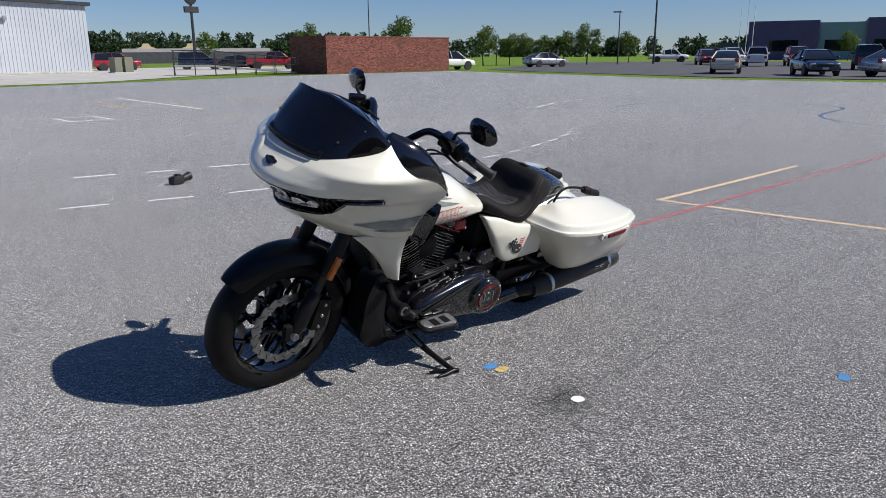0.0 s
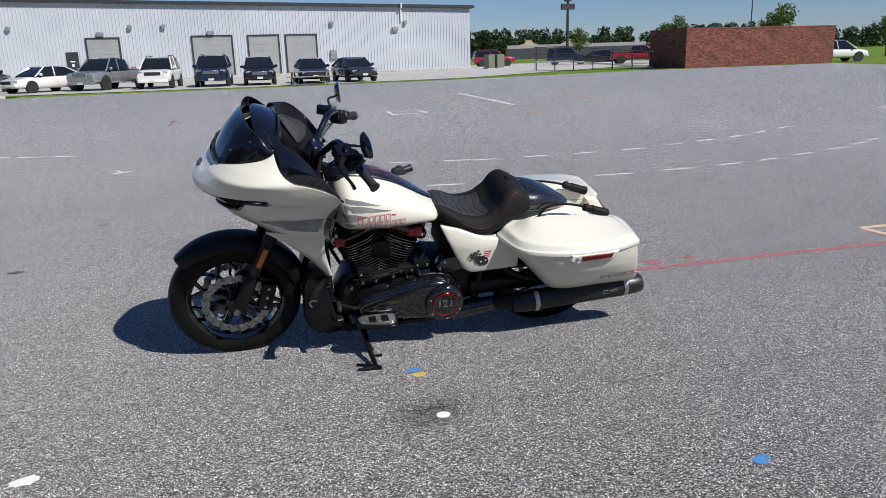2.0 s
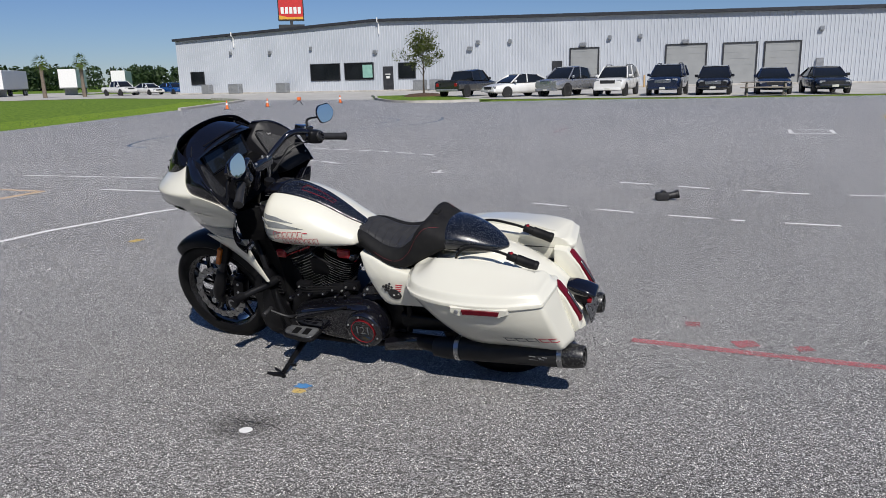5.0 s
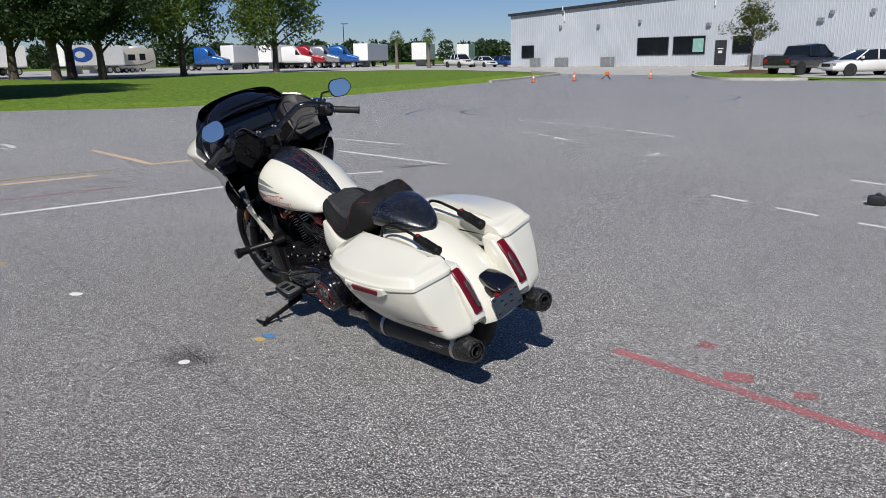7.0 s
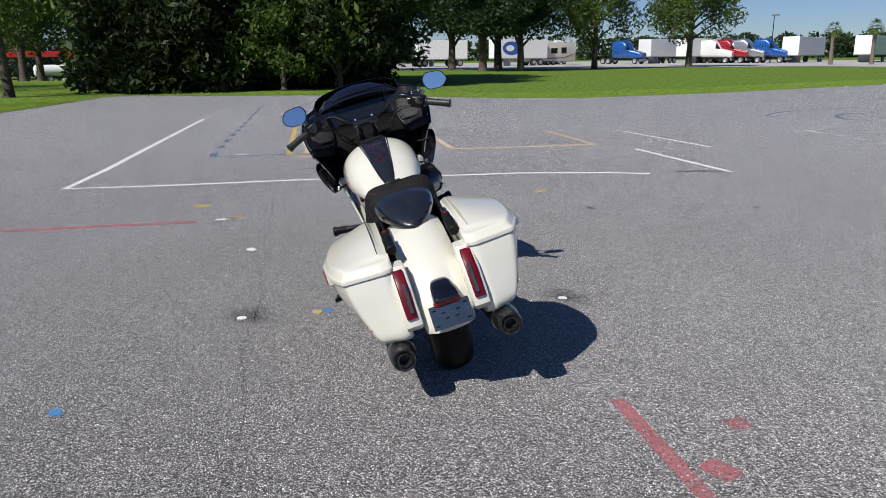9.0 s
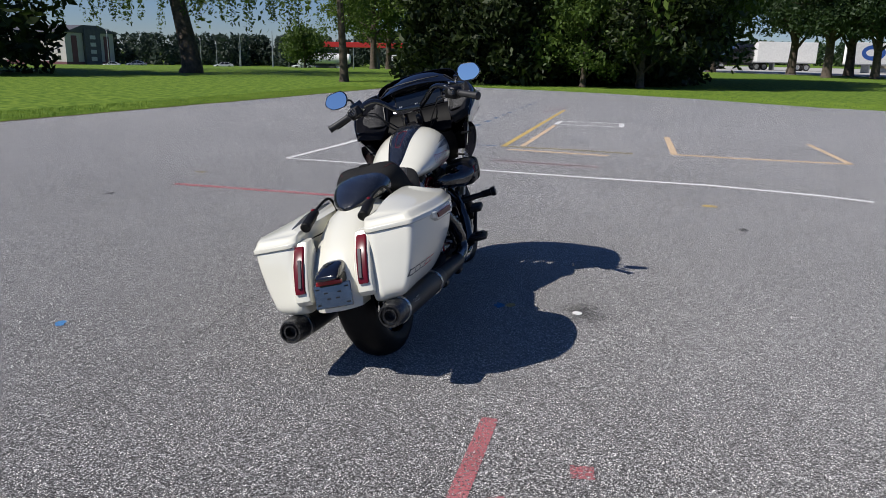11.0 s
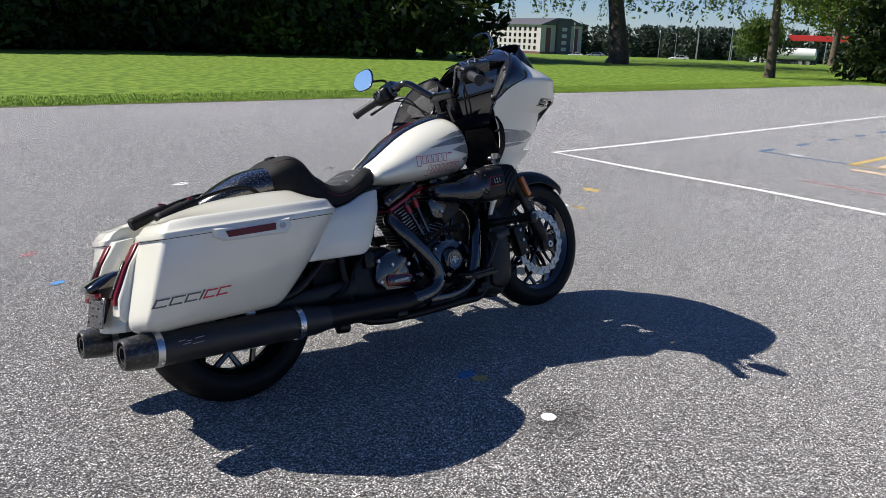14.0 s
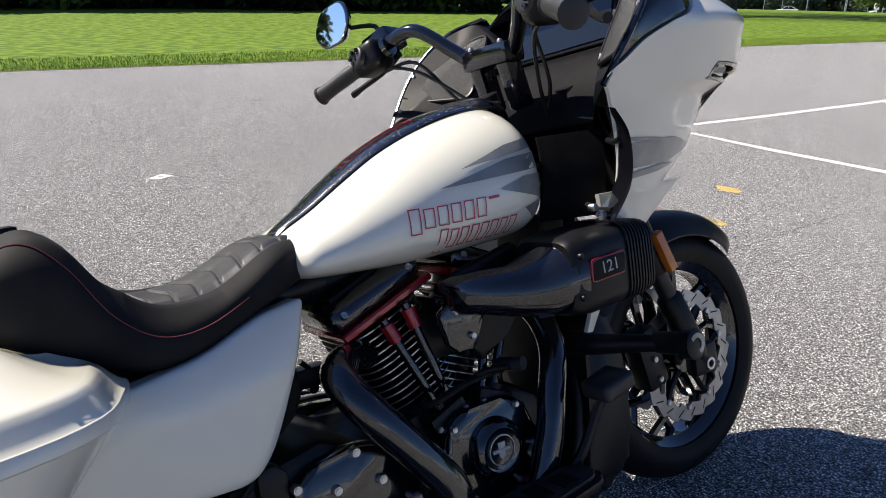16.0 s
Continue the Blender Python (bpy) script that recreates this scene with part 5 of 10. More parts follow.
# ---- trucks, trailers and buildings in the distance ----
def trailer(x, y, head, length, label, h=3.9, mark=None, z=0.0):
    t = thing("semi_trailer", label, "trailer", pose(x, y, z, 0, 0, head), "parked trailers")
    part("box", box_bm((-length / 2, -1.25, 1.15), (length / 2, 1.25, h), 0.03), M_WHITE, t, smooth=0)
    part("side_rail", box_bm((-length / 2, -1.27, 1.02), (length / 2, 1.27, 1.16), 0.02), M_STEEL, t, smooth=0)
    for wx in (-length / 2 + 1.2, -length / 2 + 2.4):
        for s in (1, -1):
            car_wheel(t, wx, s * 1.1, 0.5)
    part("landing_leg", box_bm((length / 2 - 2.6, -0.9, 0), (length / 2 - 2.4, 0.9, 1.1)), M_STEEL, t, smooth=0)
    if mark:
        for s in (1, -1):
            bm = lathe_bm([(0, s * 1.262), (1.0, s * 1.262), (1.0, s * 1.25)], 24, Matrix.Translation((length / 2 - 2.6, 0, 2.6)) @ Matrix.Diagonal((1.6, 1, 1, 1)))
            part("logo_shape", bm, mark, t)
            bm = lathe_bm([(0, s * 1.27), (0.55, s * 1.27), (0.55, s * 1.25)], 24, Matrix.Translation((length / 2 - 2.3, 0, 2.6)) @ Matrix.Diagonal((1.3, 1, 0.8, 1)))
            part("logo_shape", bm, M_WHITE, t)
    return t


def tractor(x, y, head, colour, label, z=0.0):
    t = thing("semi_truck", label, "truck", pose(x, y, z, 0, 0, head), "parked trucks")
    part("cab", loft_bm([super_ring(a, 0, (b + c) / 2, w, (c - b) / 2, 20, 5) for a, b, c, w in ((-2.2, 0.9, 3.6, 1.2), (-0.4, 0.9, 3.75, 1.2), (0.2, 0.9, 3.3, 1.18), (0.9, 0.9, 2.3, 1.15), (2.6, 0.8, 1.9, 1.05), (2.9, 0.9, 1.7, 0.95))]), colour, t)
    part("windscreen", prism_bm([(0.25, 2.25), (0.95, 2.2), (0.35, 3.05)], -1.17, 1.17, "y"), M_GLASSDARK, t, smooth=0)
    part("bumper", box_bm((2.7, -1.1, 0.4), (3.05, 1.1, 0.8), 0.05), M_CHROME, t, smooth=0)
    part("chassis", box_bm((-4.2, -0.5, 0.6), (2.5, 0.5, 0.95)), M_BLACKP, t, smooth=0)
    part("exhaust_stack", tube_bm([(-2.3, 1.0, 0.9), (-2.3, 1.0, 4.1)], 0.08, 8), M_CHROME, t)
    for wx in (2.0, -2.9, -3.9):
        for s in (1, -1):
            car_wheel(t, wx, s * 1.05, 0.5)


M_LOGOBLUE = mat("logo_blue", (0.02, 0.08, 0.32), (0.03, 0.1, 0.36), 3, 0.5)
trailer(113, -21, 98, 8, "white box trailer behind the lawn")
trailer(109.5, -32.5, 105, 9, "white box trailer with a blue oval mark", mark=M_LOGOBLUE)
trailer(120, -39, 110, 12, "white box trailer in the truck park")
tractor(113.5, -14.5, 98, C_BLACK, "black sleeper truck behind the lawn")
trailer(116, -59.0, 118, 8, "white box trailer end beside others")
trailer(112, -64, 118, 9, "white box trailer in the truck park")
for i, (x, y, c, l) in enumerate(((108, -67.5, C_RED, "red sleeper truck"), (109.0, -65.5, C_WHITE, "white sleeper truck"), (106.5, -69.5, C_SILVER, "grey sleeper truck"), (104.5, -72.0, C_BLUE, "blue sleeper truck"), (113, -52, C_BLUE, "blue sleeper truck by the trees"))):
    tractor(x, y, 215, c, l + " in the truck park")
trailer(106, -79, 128, 14, "long white box trailer parked far off")
trailer(101, -87, 132, 14, "long white box trailer with bars of lettering")
trailer(116, -112, 130, 14, "white box trailer far off", h=4.0, z=0.0)
# travel trailer
rv = thing("travel_trailer", "cream travel trailer with brown swooshes", "caravan", pose(112, -37.5, 0, 0, 0, 108))
M_RV = mat("cream_rv_wall", (0.62, 0.58, 0.48), (0.56, 0.53, 0.44), 1, 0.5)
M_RVSTRIPE = mat("brown_stripe", (0.10, 0.07, 0.06), (0.14, 0.10, 0.08), 3, 0.5)
part("body", prism_bm([(-5.2, 0.6), (5.2, 0.6), (5.6, 1.6), (5.4, 3.4), (-5.0, 3.5), (-5.3, 2.2)], -1.25, 1.25, "y", 0.06), M_RV, rv)
for s in (1, -1):
    for x0, x1, z0, z1 in ((-3.4, -2.4, 1.8, 2.7), (-1.6, -0.4, 1.8, 2.6), (0.4, 1.0, 1.6, 2.7), (3.3, 4.3, 2.0, 2.8)):
        part("window", box_bm((x0, s * 1.26 - 0.02, z0), (x1, s * 1.26 + 0.02, z1)), M_GLASSDARK, rv, smooth=0)
    bm = bmesh.new()
    add_tube(bm, [(-4.8, s * 1.262, 1.7), (-3, s * 1.262, 1.2), (0, s * 1.262, 1.05), (3, s * 1.262, 1.4), (5, s * 1.262, 2.0)], 0.07, 5, 4)
    part("swoosh", bm, M_RVSTRIPE, rv)
    for wx in (-0.9, 0.1):
        car_wheel(rv, wx, s * 1.15, 0.38)
for x in (-2.5, 2.0):
    part("roof_unit", box_bm((x - 0.5, -0.4, 3.45), (x + 0.5, 0.4, 3.8), 0.08), M_WHITE, rv, smooth=0)

# hotel
hotel = thing("hotel", "pale four-storey hotel with dark stair tower", "hotel", pose(231.6, 201.4, dip(231.6, 201.4) - 0.5, 0, 0, -12.5))
M_HOTEL = mat("pale_stucco", (0.44, 0.42, 0.40), (0.39, 0.37, 0.35), 0.4, 0.85)
M_HOTELDARK = mat("dark_panel", (0.06, 0.06, 0.075), (0.08, 0.08, 0.09), 1, 0.7)
M_HOTELRED = mat("dull_red_panel", (0.14, 0.05, 0.06), (0.12, 0.045, 0.05), 1, 0.7)
part("wall", box_bm((0, 0, 0), (21, 47, 12.6)), M_HOTEL, hotel, smooth=0)
part("roof", prism_bm([(-0.9, 12.6), (21.9, 12.6), (14, 15.4), (7, 15.4)], -0.9, 47.9, "y"), M_HOTELDARK, hotel, smooth=0)
part("stair_tower", box_bm((7.4, -1.3, 0), (14.2, 0, 14.2)), M_HOTELDARK, hotel, smooth=0)
for x in (2.6, 16.6):
    part("panel", box_bm((x, -0.2, 2), (x + 2.2, 0, 11.6)), M_HOTELRED, hotel, smooth=0)
part("plinth", box_bm((-0.14, -0.14, 0), (21.1, 46, 2.2)), M_HOTELRED, hotel, smooth=0)
for f in range(4):
    for k in range(12):
        part("window", box_bm((-0.09, 3.0 + k * 3.6, 2.9 + f * 2.45), (0.0, 4.5 + k * 3.6, 4.4 + f * 2.45)), M_GLASSDARK, hotel, smooth=0)
    part("window", box_bm((9.6, -1.4, 2.6 + f * 2.6), (12.0, -1.3, 4.0 + f * 2.6)), M_STEEL, hotel, smooth=0)

# petrol station
gz = dip(136, 52)
gas = thing("petrol_station", "petrol station with a bright red canopy", "petrol station", pose(134, 50, gz, 0, 0, 108))
M_CANOPY = mat("canopy_red", (0.62, 0.03, 0.03), (0.55, 0.03, 0.03), 1, 0.5)
part("canopy", box_bm((-11, -5, 4.2), (7, 5, 5.1), 0.03), M_CANOPY, gas, smooth=0)
for x in (-9, -3, 3, 6):
    for s in (-3, 3):
        part("column", box_bm((x - 0.2, s - 0.2, 0), (x + 0.2, s + 0.2, 4.2)), M_HOTELDARK, gas, smooth=0)
part("shop", box_bm((-34, -16, 0), (-10, -8, 3.6)), M_KERB, gas, smooth=0)
part("canopy_light", box_bm((-12.2, -1.5, 4.3), (-11, 1.5, 5.0)), M_WHITE, gas, smooth=0)
for k in range(2):
    tx, ty = (111, 47) if k == 0 else (118, 36)
    tk = thing("tank_truck", "white tank truck parked by the road", "truck", pose(tx, ty, dip(tx, ty), 0, 0, 110 - 180 * k), "tank trucks")
    part("tank", tube_bm([(-3.2, 0, 1.6), (-3, 0, 1.6), (3, 0, 1.6), (3.2, 0, 1.6)], [0.5, 0.85, 0.85, 0.5], 16), M_WHITE, tk)
    part("cab", box_bm((3.4, -1.1, 0.6), (5.2, 1.1, 2.5), 0.2, 2), M_WHITE, tk)
    part("window", box_bm((4.3, -1.12, 1.6), (5.0, 1.12, 2.3)), M_GLASSDARK, tk, smooth=0)
    part("chassis", box_bm((-3.2, -0.5, 0.5), (4.5, 0.5, 0.8)), M_BLACKP, tk, smooth=0)
    for wx in (-2.2, -1.2, 4.3):
        for s in (1, -1):
            car_wheel(tk, wx, s * 0.95, 0.45)

# purple building in the west
pb = thing("purple_building", "low purple and grey-blue public building", "building", pose(-141, -43.7, 0, 0, 0, -70))
M_PURPLE = mat("purple_panel", (0.085, 0.055, 0.17), (0.10, 0.065, 0.19), 0.5, 0.6)
M_SLATE = mat("slate_blue_panel", (0.20, 0.27, 0.34), (0.22, 0.29, 0.36), 0.5, 0.6)
for x0, x1, h, m in ((-30, 2, 6.6, M_PURPLE), (2, 9, 6.0, M_SLATE), (9, 20, 6.4, M_PURPLE)):
    part("wall", box_bm((x0, -9, 0), (x1, 9 if m != M_SLATE else 8.4, h)), m, pb, smooth=0)
for x0, x1 in ((-21, -16), (-12, -7), (-3.5, 0.8), (3.4, 8), (12, 16.5)):
    part("window", box_bm((x0, 9.0 if not 2 < x0 < 9 else 8.4, 1.4), (x1, 9.06 if not 2 < x0 < 9 else 8.46, 3.2)), M_GLASSDARK, pb, smooth=0)
part("porch", box_bm((20, 0, 0), (25, 8, 2.9)), M_HOTELDARK, pb, smooth=0)

# shops far behind
sh = thing("shop_row", "long low shop row with stepped cream gable", "shops", pose(-71.4, -159.3, -0.03, 0, 0, 157))
M_CREAM = mat("cream_parapet", (0.55, 0.46, 0.28), (0.5, 0.42, 0.26), 0.4, 0.8)
part("front", box_bm((-16, -3, 0), (16, 3, 2.4)), M_HOTELDARK, sh, smooth=0)
part("fascia", box_bm((-16, 3, 2.0), (16, 4, 3.2)), M_HOTEL, sh, smooth=0)
for x in (-11, -1.5):
    part("gable", prism_bm([(x - 2, 2.4), (x + 2, 2.4), (x + 2, 3.3), (x + 1, 3.6), (x + 0.6, 4.3), (x - 0.6, 4.3), (x - 1, 3.6), (x - 2, 3.3)], 4.0, 4.3, "y"), M_CREAM, sh, smooth=0)


def pole(name, x, y, h, r, label, head=None, material=None):
    p = thing(name, label, "pole", pose(x, y, dip(x, y) - 0.03))
    part("shaft", tube_bm([(0, 0, 0), (0, 0, h)], [r, r * 0.6], 8), material or M_TRIMDARK, p)
    if head == "arm":
        part("lamp_head", box_bm((-0.25, -0.8, h - 0.1), (0.25, 0.35, h + 0.08), 0.04), M_STEEL, p, smooth=0)
    if head == "curve":
        part("arm", tube_bm([(0, 0, h - 0.4), (0.5, 0.5, h + 0.3), (1.6, 1.6, h + 0.5)], 0.06, 6, 4), M_STEEL, p)
    return p


pole("light_pole", -69, -93, 13, 0.1, "tall thin dark light pole", "arm")
pole("light_pole", -75.2, -51.2, 6.2, 0.09, "tall lamp post in the side lot", "arm")
pole("light_pole", -81.7, -50.3, 12, 0.14, "tall dark steel light pole", "arm")
for x, y, h in ((-109, -52.7, 7.8), (-109.4, -51.8, 9.5), (-109.8, -51.0, 8.2)):
    pole("flagpole", x, y, h, 0.06, "bare white flagpole by the purple building", None, M_WHITE)
pole("light_pole", 104, -71.8, 7.2, 0.1, "dark lamp post in the truck park", "arm")
sp = pole("sign_pole", -42.7, -98.1, 11.5, 0.25, "tall dark sign pole with an oval sign")
part("sign_box", box_bm((-1.0, -0.2, 7.2), (1.0, 0.2, 8.0), 0.02), M_TRIMDARK, sp, smooth=0)
bm = lathe_bm([(0, 0.25), (1.0, 0.25), (1.1, 0.2), (1.1, -0.2), (1.0, -0.25), (0, -0.25)], 28, Matrix.Translation((0, 0, 10.2)) @ Matrix.Diagonal((1.0, 1, 1.8, 1)))
part("oval_sign", bm, M_TRIMDARK, sp)
bm = lathe_bm([(0, 0.27), (0.55, 0.27), (0.55, 0.2)], 24, Matrix.Translation((0, 0, 10.2)) @ Matrix.Diagonal((0.9, 1, 2.2, 1)))
part("sign_face", bm, M_WHITE, sp)
for x, y, h, hd in ((190, 120, 8, "curve"), (205, 100, 8.5, "curve"), (170, 135, 9, "curve"), (160, 62, 9, None), (180, 80, 8, None), (150, 85, 7.5, None), (215, 130, 8, "curve"), (185, 105, 7, None), (175, 90, 7, None), (140, 72, 7.5, None)):
    pole("street_pole", x, y, h, 0.11, "grey roadside pole in the distance", hd, M_STEEL)
# road signs and small traffic beyond the lawn
for x, y, c, l in ((168, 100, C_WHITE, "white car on the far road"), (158, 118, C_SILVER, "silver car on the far road"), (190, 150, C_WHITE, "white car by the hotel"), (150, 70, C_WHITE, "white car on the far road"), (140, 60, C_NAVY, "dark car on the far road")):
    car("sedan", c, x, y, 120, l, dip(x, y))
# ramp with rails by the brick wall
rp = thing("access_ramp", "steel railed access ramp near the brick wall", "ramp", pose(-24.2, -50.5, 0, 0, 0, 155))
part("deck", prism_bm([(-4.5, 0.63), (-2, 0.63), (4.5, 0.03), (4.5, 0.15), (-2, 0.75), (-4.5, 0.75)], -0.8, 0.8, "y"), M_GARAGE, rp, smooth=0)
for s in (-0.8, 0.8):
    for k in range(7):
        x = -4.4 + k * 1.47
        z = float(np.interp(x, [-4.5, -2, 4.5], [0.75, 0.75, 0.15]))
        part("post", tube_bm([(x, s, 0), (x, s, z + 1.05)], 0.03, 6), M_TRIMDARK, rp)
    for dz in (0.5, 1.05):
        part("rail", tube_bm([(-4.5, s, 0.75 + dz), (-2, s, 0.75 + dz), (4.5, s, 0.15 + dz)], 0.03, 6), M_TRIMDARK, rp)
# green utility boxes
M_UTIL = mat("utility_green", (0.16, 0.17, 0.12), (0.13, 0.14, 0.10), 3, 0.6)
for x, y, w, h in ((-20.9, -66.5, 0.7, 1.35), (-21.85, -66.6, 0.8, 1.35)):
    ub = thing("utility_box", "green metal utility box on a slab", "utility box", pose(x, y, 0, 0, 0, 10), "utility boxes")
    part("cabinet", box_bm((-w / 2, -0.5, 0.1), (w / 2, 0.5, h), 0.03), M_UTIL, ub, smooth=0)
    part("slab", box_bm((-w / 2 - 0.1, -0.6, 0), (w / 2 + 0.1, 0.6, 0.1)), M_KERB, ub, smooth=0)

# ---- small things on the lot ----
def cone(x, y, label="orange traffic cone with a pale collar"):
    c = thing("traffic_cone", label, "traffic cone", pose(x, y, 0) @ Matrix.Scale(0.7, 4), "traffic cones")
    part("base", box_bm((-0.17, -0.17, 0), (0.17, 0.17, 0.03), 0.01), M_BLACKP, c, smooth=0)
    bm = lathe_bm([(0.13, 0.03), (0.03, 0.68), (0.0, 0.69)], 20, Matrix.Rotation(radians(90), 4, "X"))
    part("body", bm, M_ORANGE, c)
    part("collar", lathe_bm([(0.088, 0.33), (0.066, 0.47)], 20, Matrix.Rotation(radians(90), 4, "X")), M_WHITE, c)


for x, y in ((24.6, -28.9), (24.1, -31.8), (22.2, -36.6)):
    cone(x, y)
tp = thing("tripod_stand", "small dark stand lying on the asphalt", "stand", pose(23.5, -34.1, 0, 0, 0, 20))
for a in (0.2, 2.3, 4.4):
    part("leg", tube_bm([(0, 0, 0.28), (0.35 * math.cos(a), 0.35 * math.sin(a), 0.01)], 0.02, 6), M_BLACKP, tp)
part("head", box_bm((-0.1, -0.08, 0.26), (0.12, 0.08, 0.45), 0.02), M_ORANGE, tp, smooth=0)
# camera lying on the asphalt
dv = thing("still_camera", "black still camera with its lens lying on the asphalt", "camera", pose(-0.21, -5.24, 0, 0, 0, 199) @ Matrix.Scale(1.12, 4))
part("body", box_bm((-0.075, -0.036, 0.0), (0.045, 0.036, 0.085), 0.012, 2), M_BLACKP, dv)
part("viewfinder", prism_bm([(-0.035, 0.084), (-0.022, 0.104), (0.008, 0.104), (0.022, 0.084)], -0.03, 0.03, "y", 0.004), M_BLACKP, dv)
part("grip", box_bm((-0.085, -0.030, 0.004), (-0.05, 0.048, 0.078), 0.014, 2), M_BLACKP, dv)
lens = part("lens", tube_bm([(0.04, 0.0, 0.046), (0.065, 0.0, 0.05), (0.068, 0.0, 0.05), (0.115, 0.0, 0.06), (0.118, 0.0, 0.06), (0.145, 0.0, 0.066)], [0.033, 0.033, 0.036, 0.036, 0.041, 0.043], 18), M_BLACKP, dv)
part("front_glass", tube_bm([(0.1455, 0.0, 0.0661), (0.1465, 0.0, 0.0663)], 0.036, 18), M_GLASSDARK, lens)
# picnic bench
pt = thing("picnic_bench", "weathered grey wooden bench table", "bench", pose(-1.7, -40.6, 0, 0, 0, 4))
M_OLDWOOD = mat("weathered_wood", (0.26, 0.23, 0.2), (0.16, 0.14, 0.12), 5, 0.85, bump=0.3, bscale=30)
for k in range(4):
    part("plank", box_bm((-1.25, -0.36 + k * 0.185, 0.70), (1.25, -0.20 + k * 0.185, 0.745), 0.006), M_OLDWOOD, pt, smooth=0)
for s in (-0.75, 0.75):
    part("seat", box_bm((-1.25, s - 0.12, 0.42), (1.25, s + 0.12, 0.46), 0.006), M_OLDWOOD, pt, smooth=0)
for x in (-0.95, 0.95):
    for s in (1, -1):
        part("leg", tube_bm([(x, s * 0.2, 0.70), (x, s * 0.72, 0.0)], 0.045, 6), M_OLDWOOD, pt)
    part("brace", box_bm((x - 0.03, -0.8, 0.34), (x + 0.03, 0.8, 0.42)), M_OLDWOOD, pt, smooth=0)
# motorcycles far off by the building
for x, c, l in ((12.4, C_WHITE, "white motorcycle by the metal building"), (10.2, C_RED, "red motorcycle by the metal building"), (8.9, C_BLACK, "black motorcycle by the metal building")):
    mb = thing("parked_motorcycle", l, "motorcycle", pose(x, -62, 0, 0, 0, 30), "motorcycles by the building")
    part("body", loft_bm([super_ring(a, 0, z, w, h, 14, 2.4) for a, z, w, h in ((-1.0, 0.8, 0.1, 0.08), (-0.6, 0.8, 0.2, 0.16), (0.0, 0.75, 0.22, 0.25), (0.5, 0.95, 0.25, 0.3), (0.8, 1.05, 0.12, 0.2))]), c, mb)
    for wx in (-0.75, 0.8):
        part("wheel", lathe_bm([(0.2, -0.06), (0.31, -0.05), (0.33, 0), (0.31, 0.05), (0.2, 0.06)], 20, Matrix.Translation((wx, 0, 0.33)), closed=True), M_RUBBER, mb)
    part("fork", tube_bm([(0.8, 0, 0.33), (0.55, 0, 1.0)], 0.05, 8), M_BLACKP, mb)
    part("engine", box_bm((-0.35, -0.2, 0.25), (0.4, 0.2, 0.7), 0.08), M_BLACKP, mb)
for x in (8.3, -3.6):
    bp = thing("door_bollard", "round post before the roll-up door", "bollard", pose(x, WALL_Y + 1.5, 0), "bollards")
    part("post", tube_bm([(0, 0, 0), (0, 0, 1.1)], 0.09, 12), mat("bollard_tan", (0.5, 0.33, 0.16), (0.42, 0.28, 0.14), 4, 0.6), bp)

# ---- the motorcycle: x ahead from the rear axle, y to its left, z up from the tyres, then leant on its stand ----
LEAN = 15.4
bike = thing("motorcycle", "pearl white touring motorcycle leaning on its side stand", "motorcycle", pose(0, 0, 0, -LEAN, 0, 0))

M_PEARL = mat("pearl_white_paint", (0.705, 0.695, 0.60), (0.685, 0.67, 0.58), 3, 0.28, 0.34, metal=0.05, coat=1.0, spec=0.5)
M_GLOSSBLACK = mat("gloss_black_paint", (0.004, 0.004, 0.006), (0.006, 0.006, 0.009), 6, 0.10, 0.16, coat=1.0, spec=0.5)
M_SATINBLACK = mat("satin_black_metal", (0.004, 0.004, 0.005), (0.008, 0.008, 0.009), 14, 0.30, 0.44, bump=0.02, bscale=300, spec=0.26)
M_EXHAUST = mat("matt_ceramic_black", (0.010, 0.010, 0.011), (0.016, 0.016, 0.017), 20, 0.42, 0.52, bump=0.03, bscale=300)
M_MATTBLACK = mat("matt_black", (0.004, 0.004, 0.005), (0.009, 0.009, 0.009), 30, 0.6, spec=0.2)
M_STITCH = mat("red_thread", (0.15, 0.016, 0.022), (0.12, 0.012, 0.018), 20, 0.6)
M_SMOKE = mat("smoked_screen", (0.003, 0.003, 0.005), (0.005, 0.005, 0.007), 3, 0.05, spec=0.55)
M_VINYL = mat("black_seat_suede", (0.007, 0.007, 0.008), (0.012, 0.012, 0.012), 24, 0.72, 0.82, bump=0.06, bscale=900, spec=0.22)
M_INSERT = mat("grey_black_seat_leather", (0.026, 0.026, 0.027), (0.034, 0.034, 0.035), 30, 0.42, 0.52, bump=0.05, bscale=700, spec=0.4)
M_FLAKE = mat("black_forged_carbon", (0.004, 0.005, 0.008), (0.13, 0.135, 0.14), 190, 0.2, 0.32, bump=0.12, bscale=300, coat=1.0, detail=2.0, spread=(0.56, 0.76))
M_GRILLE = mat("speaker_mesh", (0.006, 0.006, 0.007), (0.09, 0.09, 0.09), 420, 0.4, metal=0.4, bump=0.5, bscale=420, detail=1.0)
M_RED = mat("red_anodised", (0.34, 0.010, 0.018), (0.27, 0.008, 0.014), 10, 0.22, metal=0.3, coat=0.6)
M_REDLENS = mat("red_lens", (0.13, 0.003, 0.011), (0.085, 0.002, 0.008), 14, 0.3, spec=0.35)
M_AMBER = mat("amber_reflector", (0.62, 0.17, 0.02), (0.5, 0.13, 0.02), 60, 0.25, coat=0.5)
M_ROTOR = mat("machined_rotor", (0.40, 0.40, 0.40), (0.30, 0.30, 0.30), 25, 0.3, 0.42, metal=1.0)
M_FIN = mat("machined_fin_edge", (0.72, 0.72, 0.72), (0.56, 0.56, 0.56), 25, 0.35, metal=1.0)
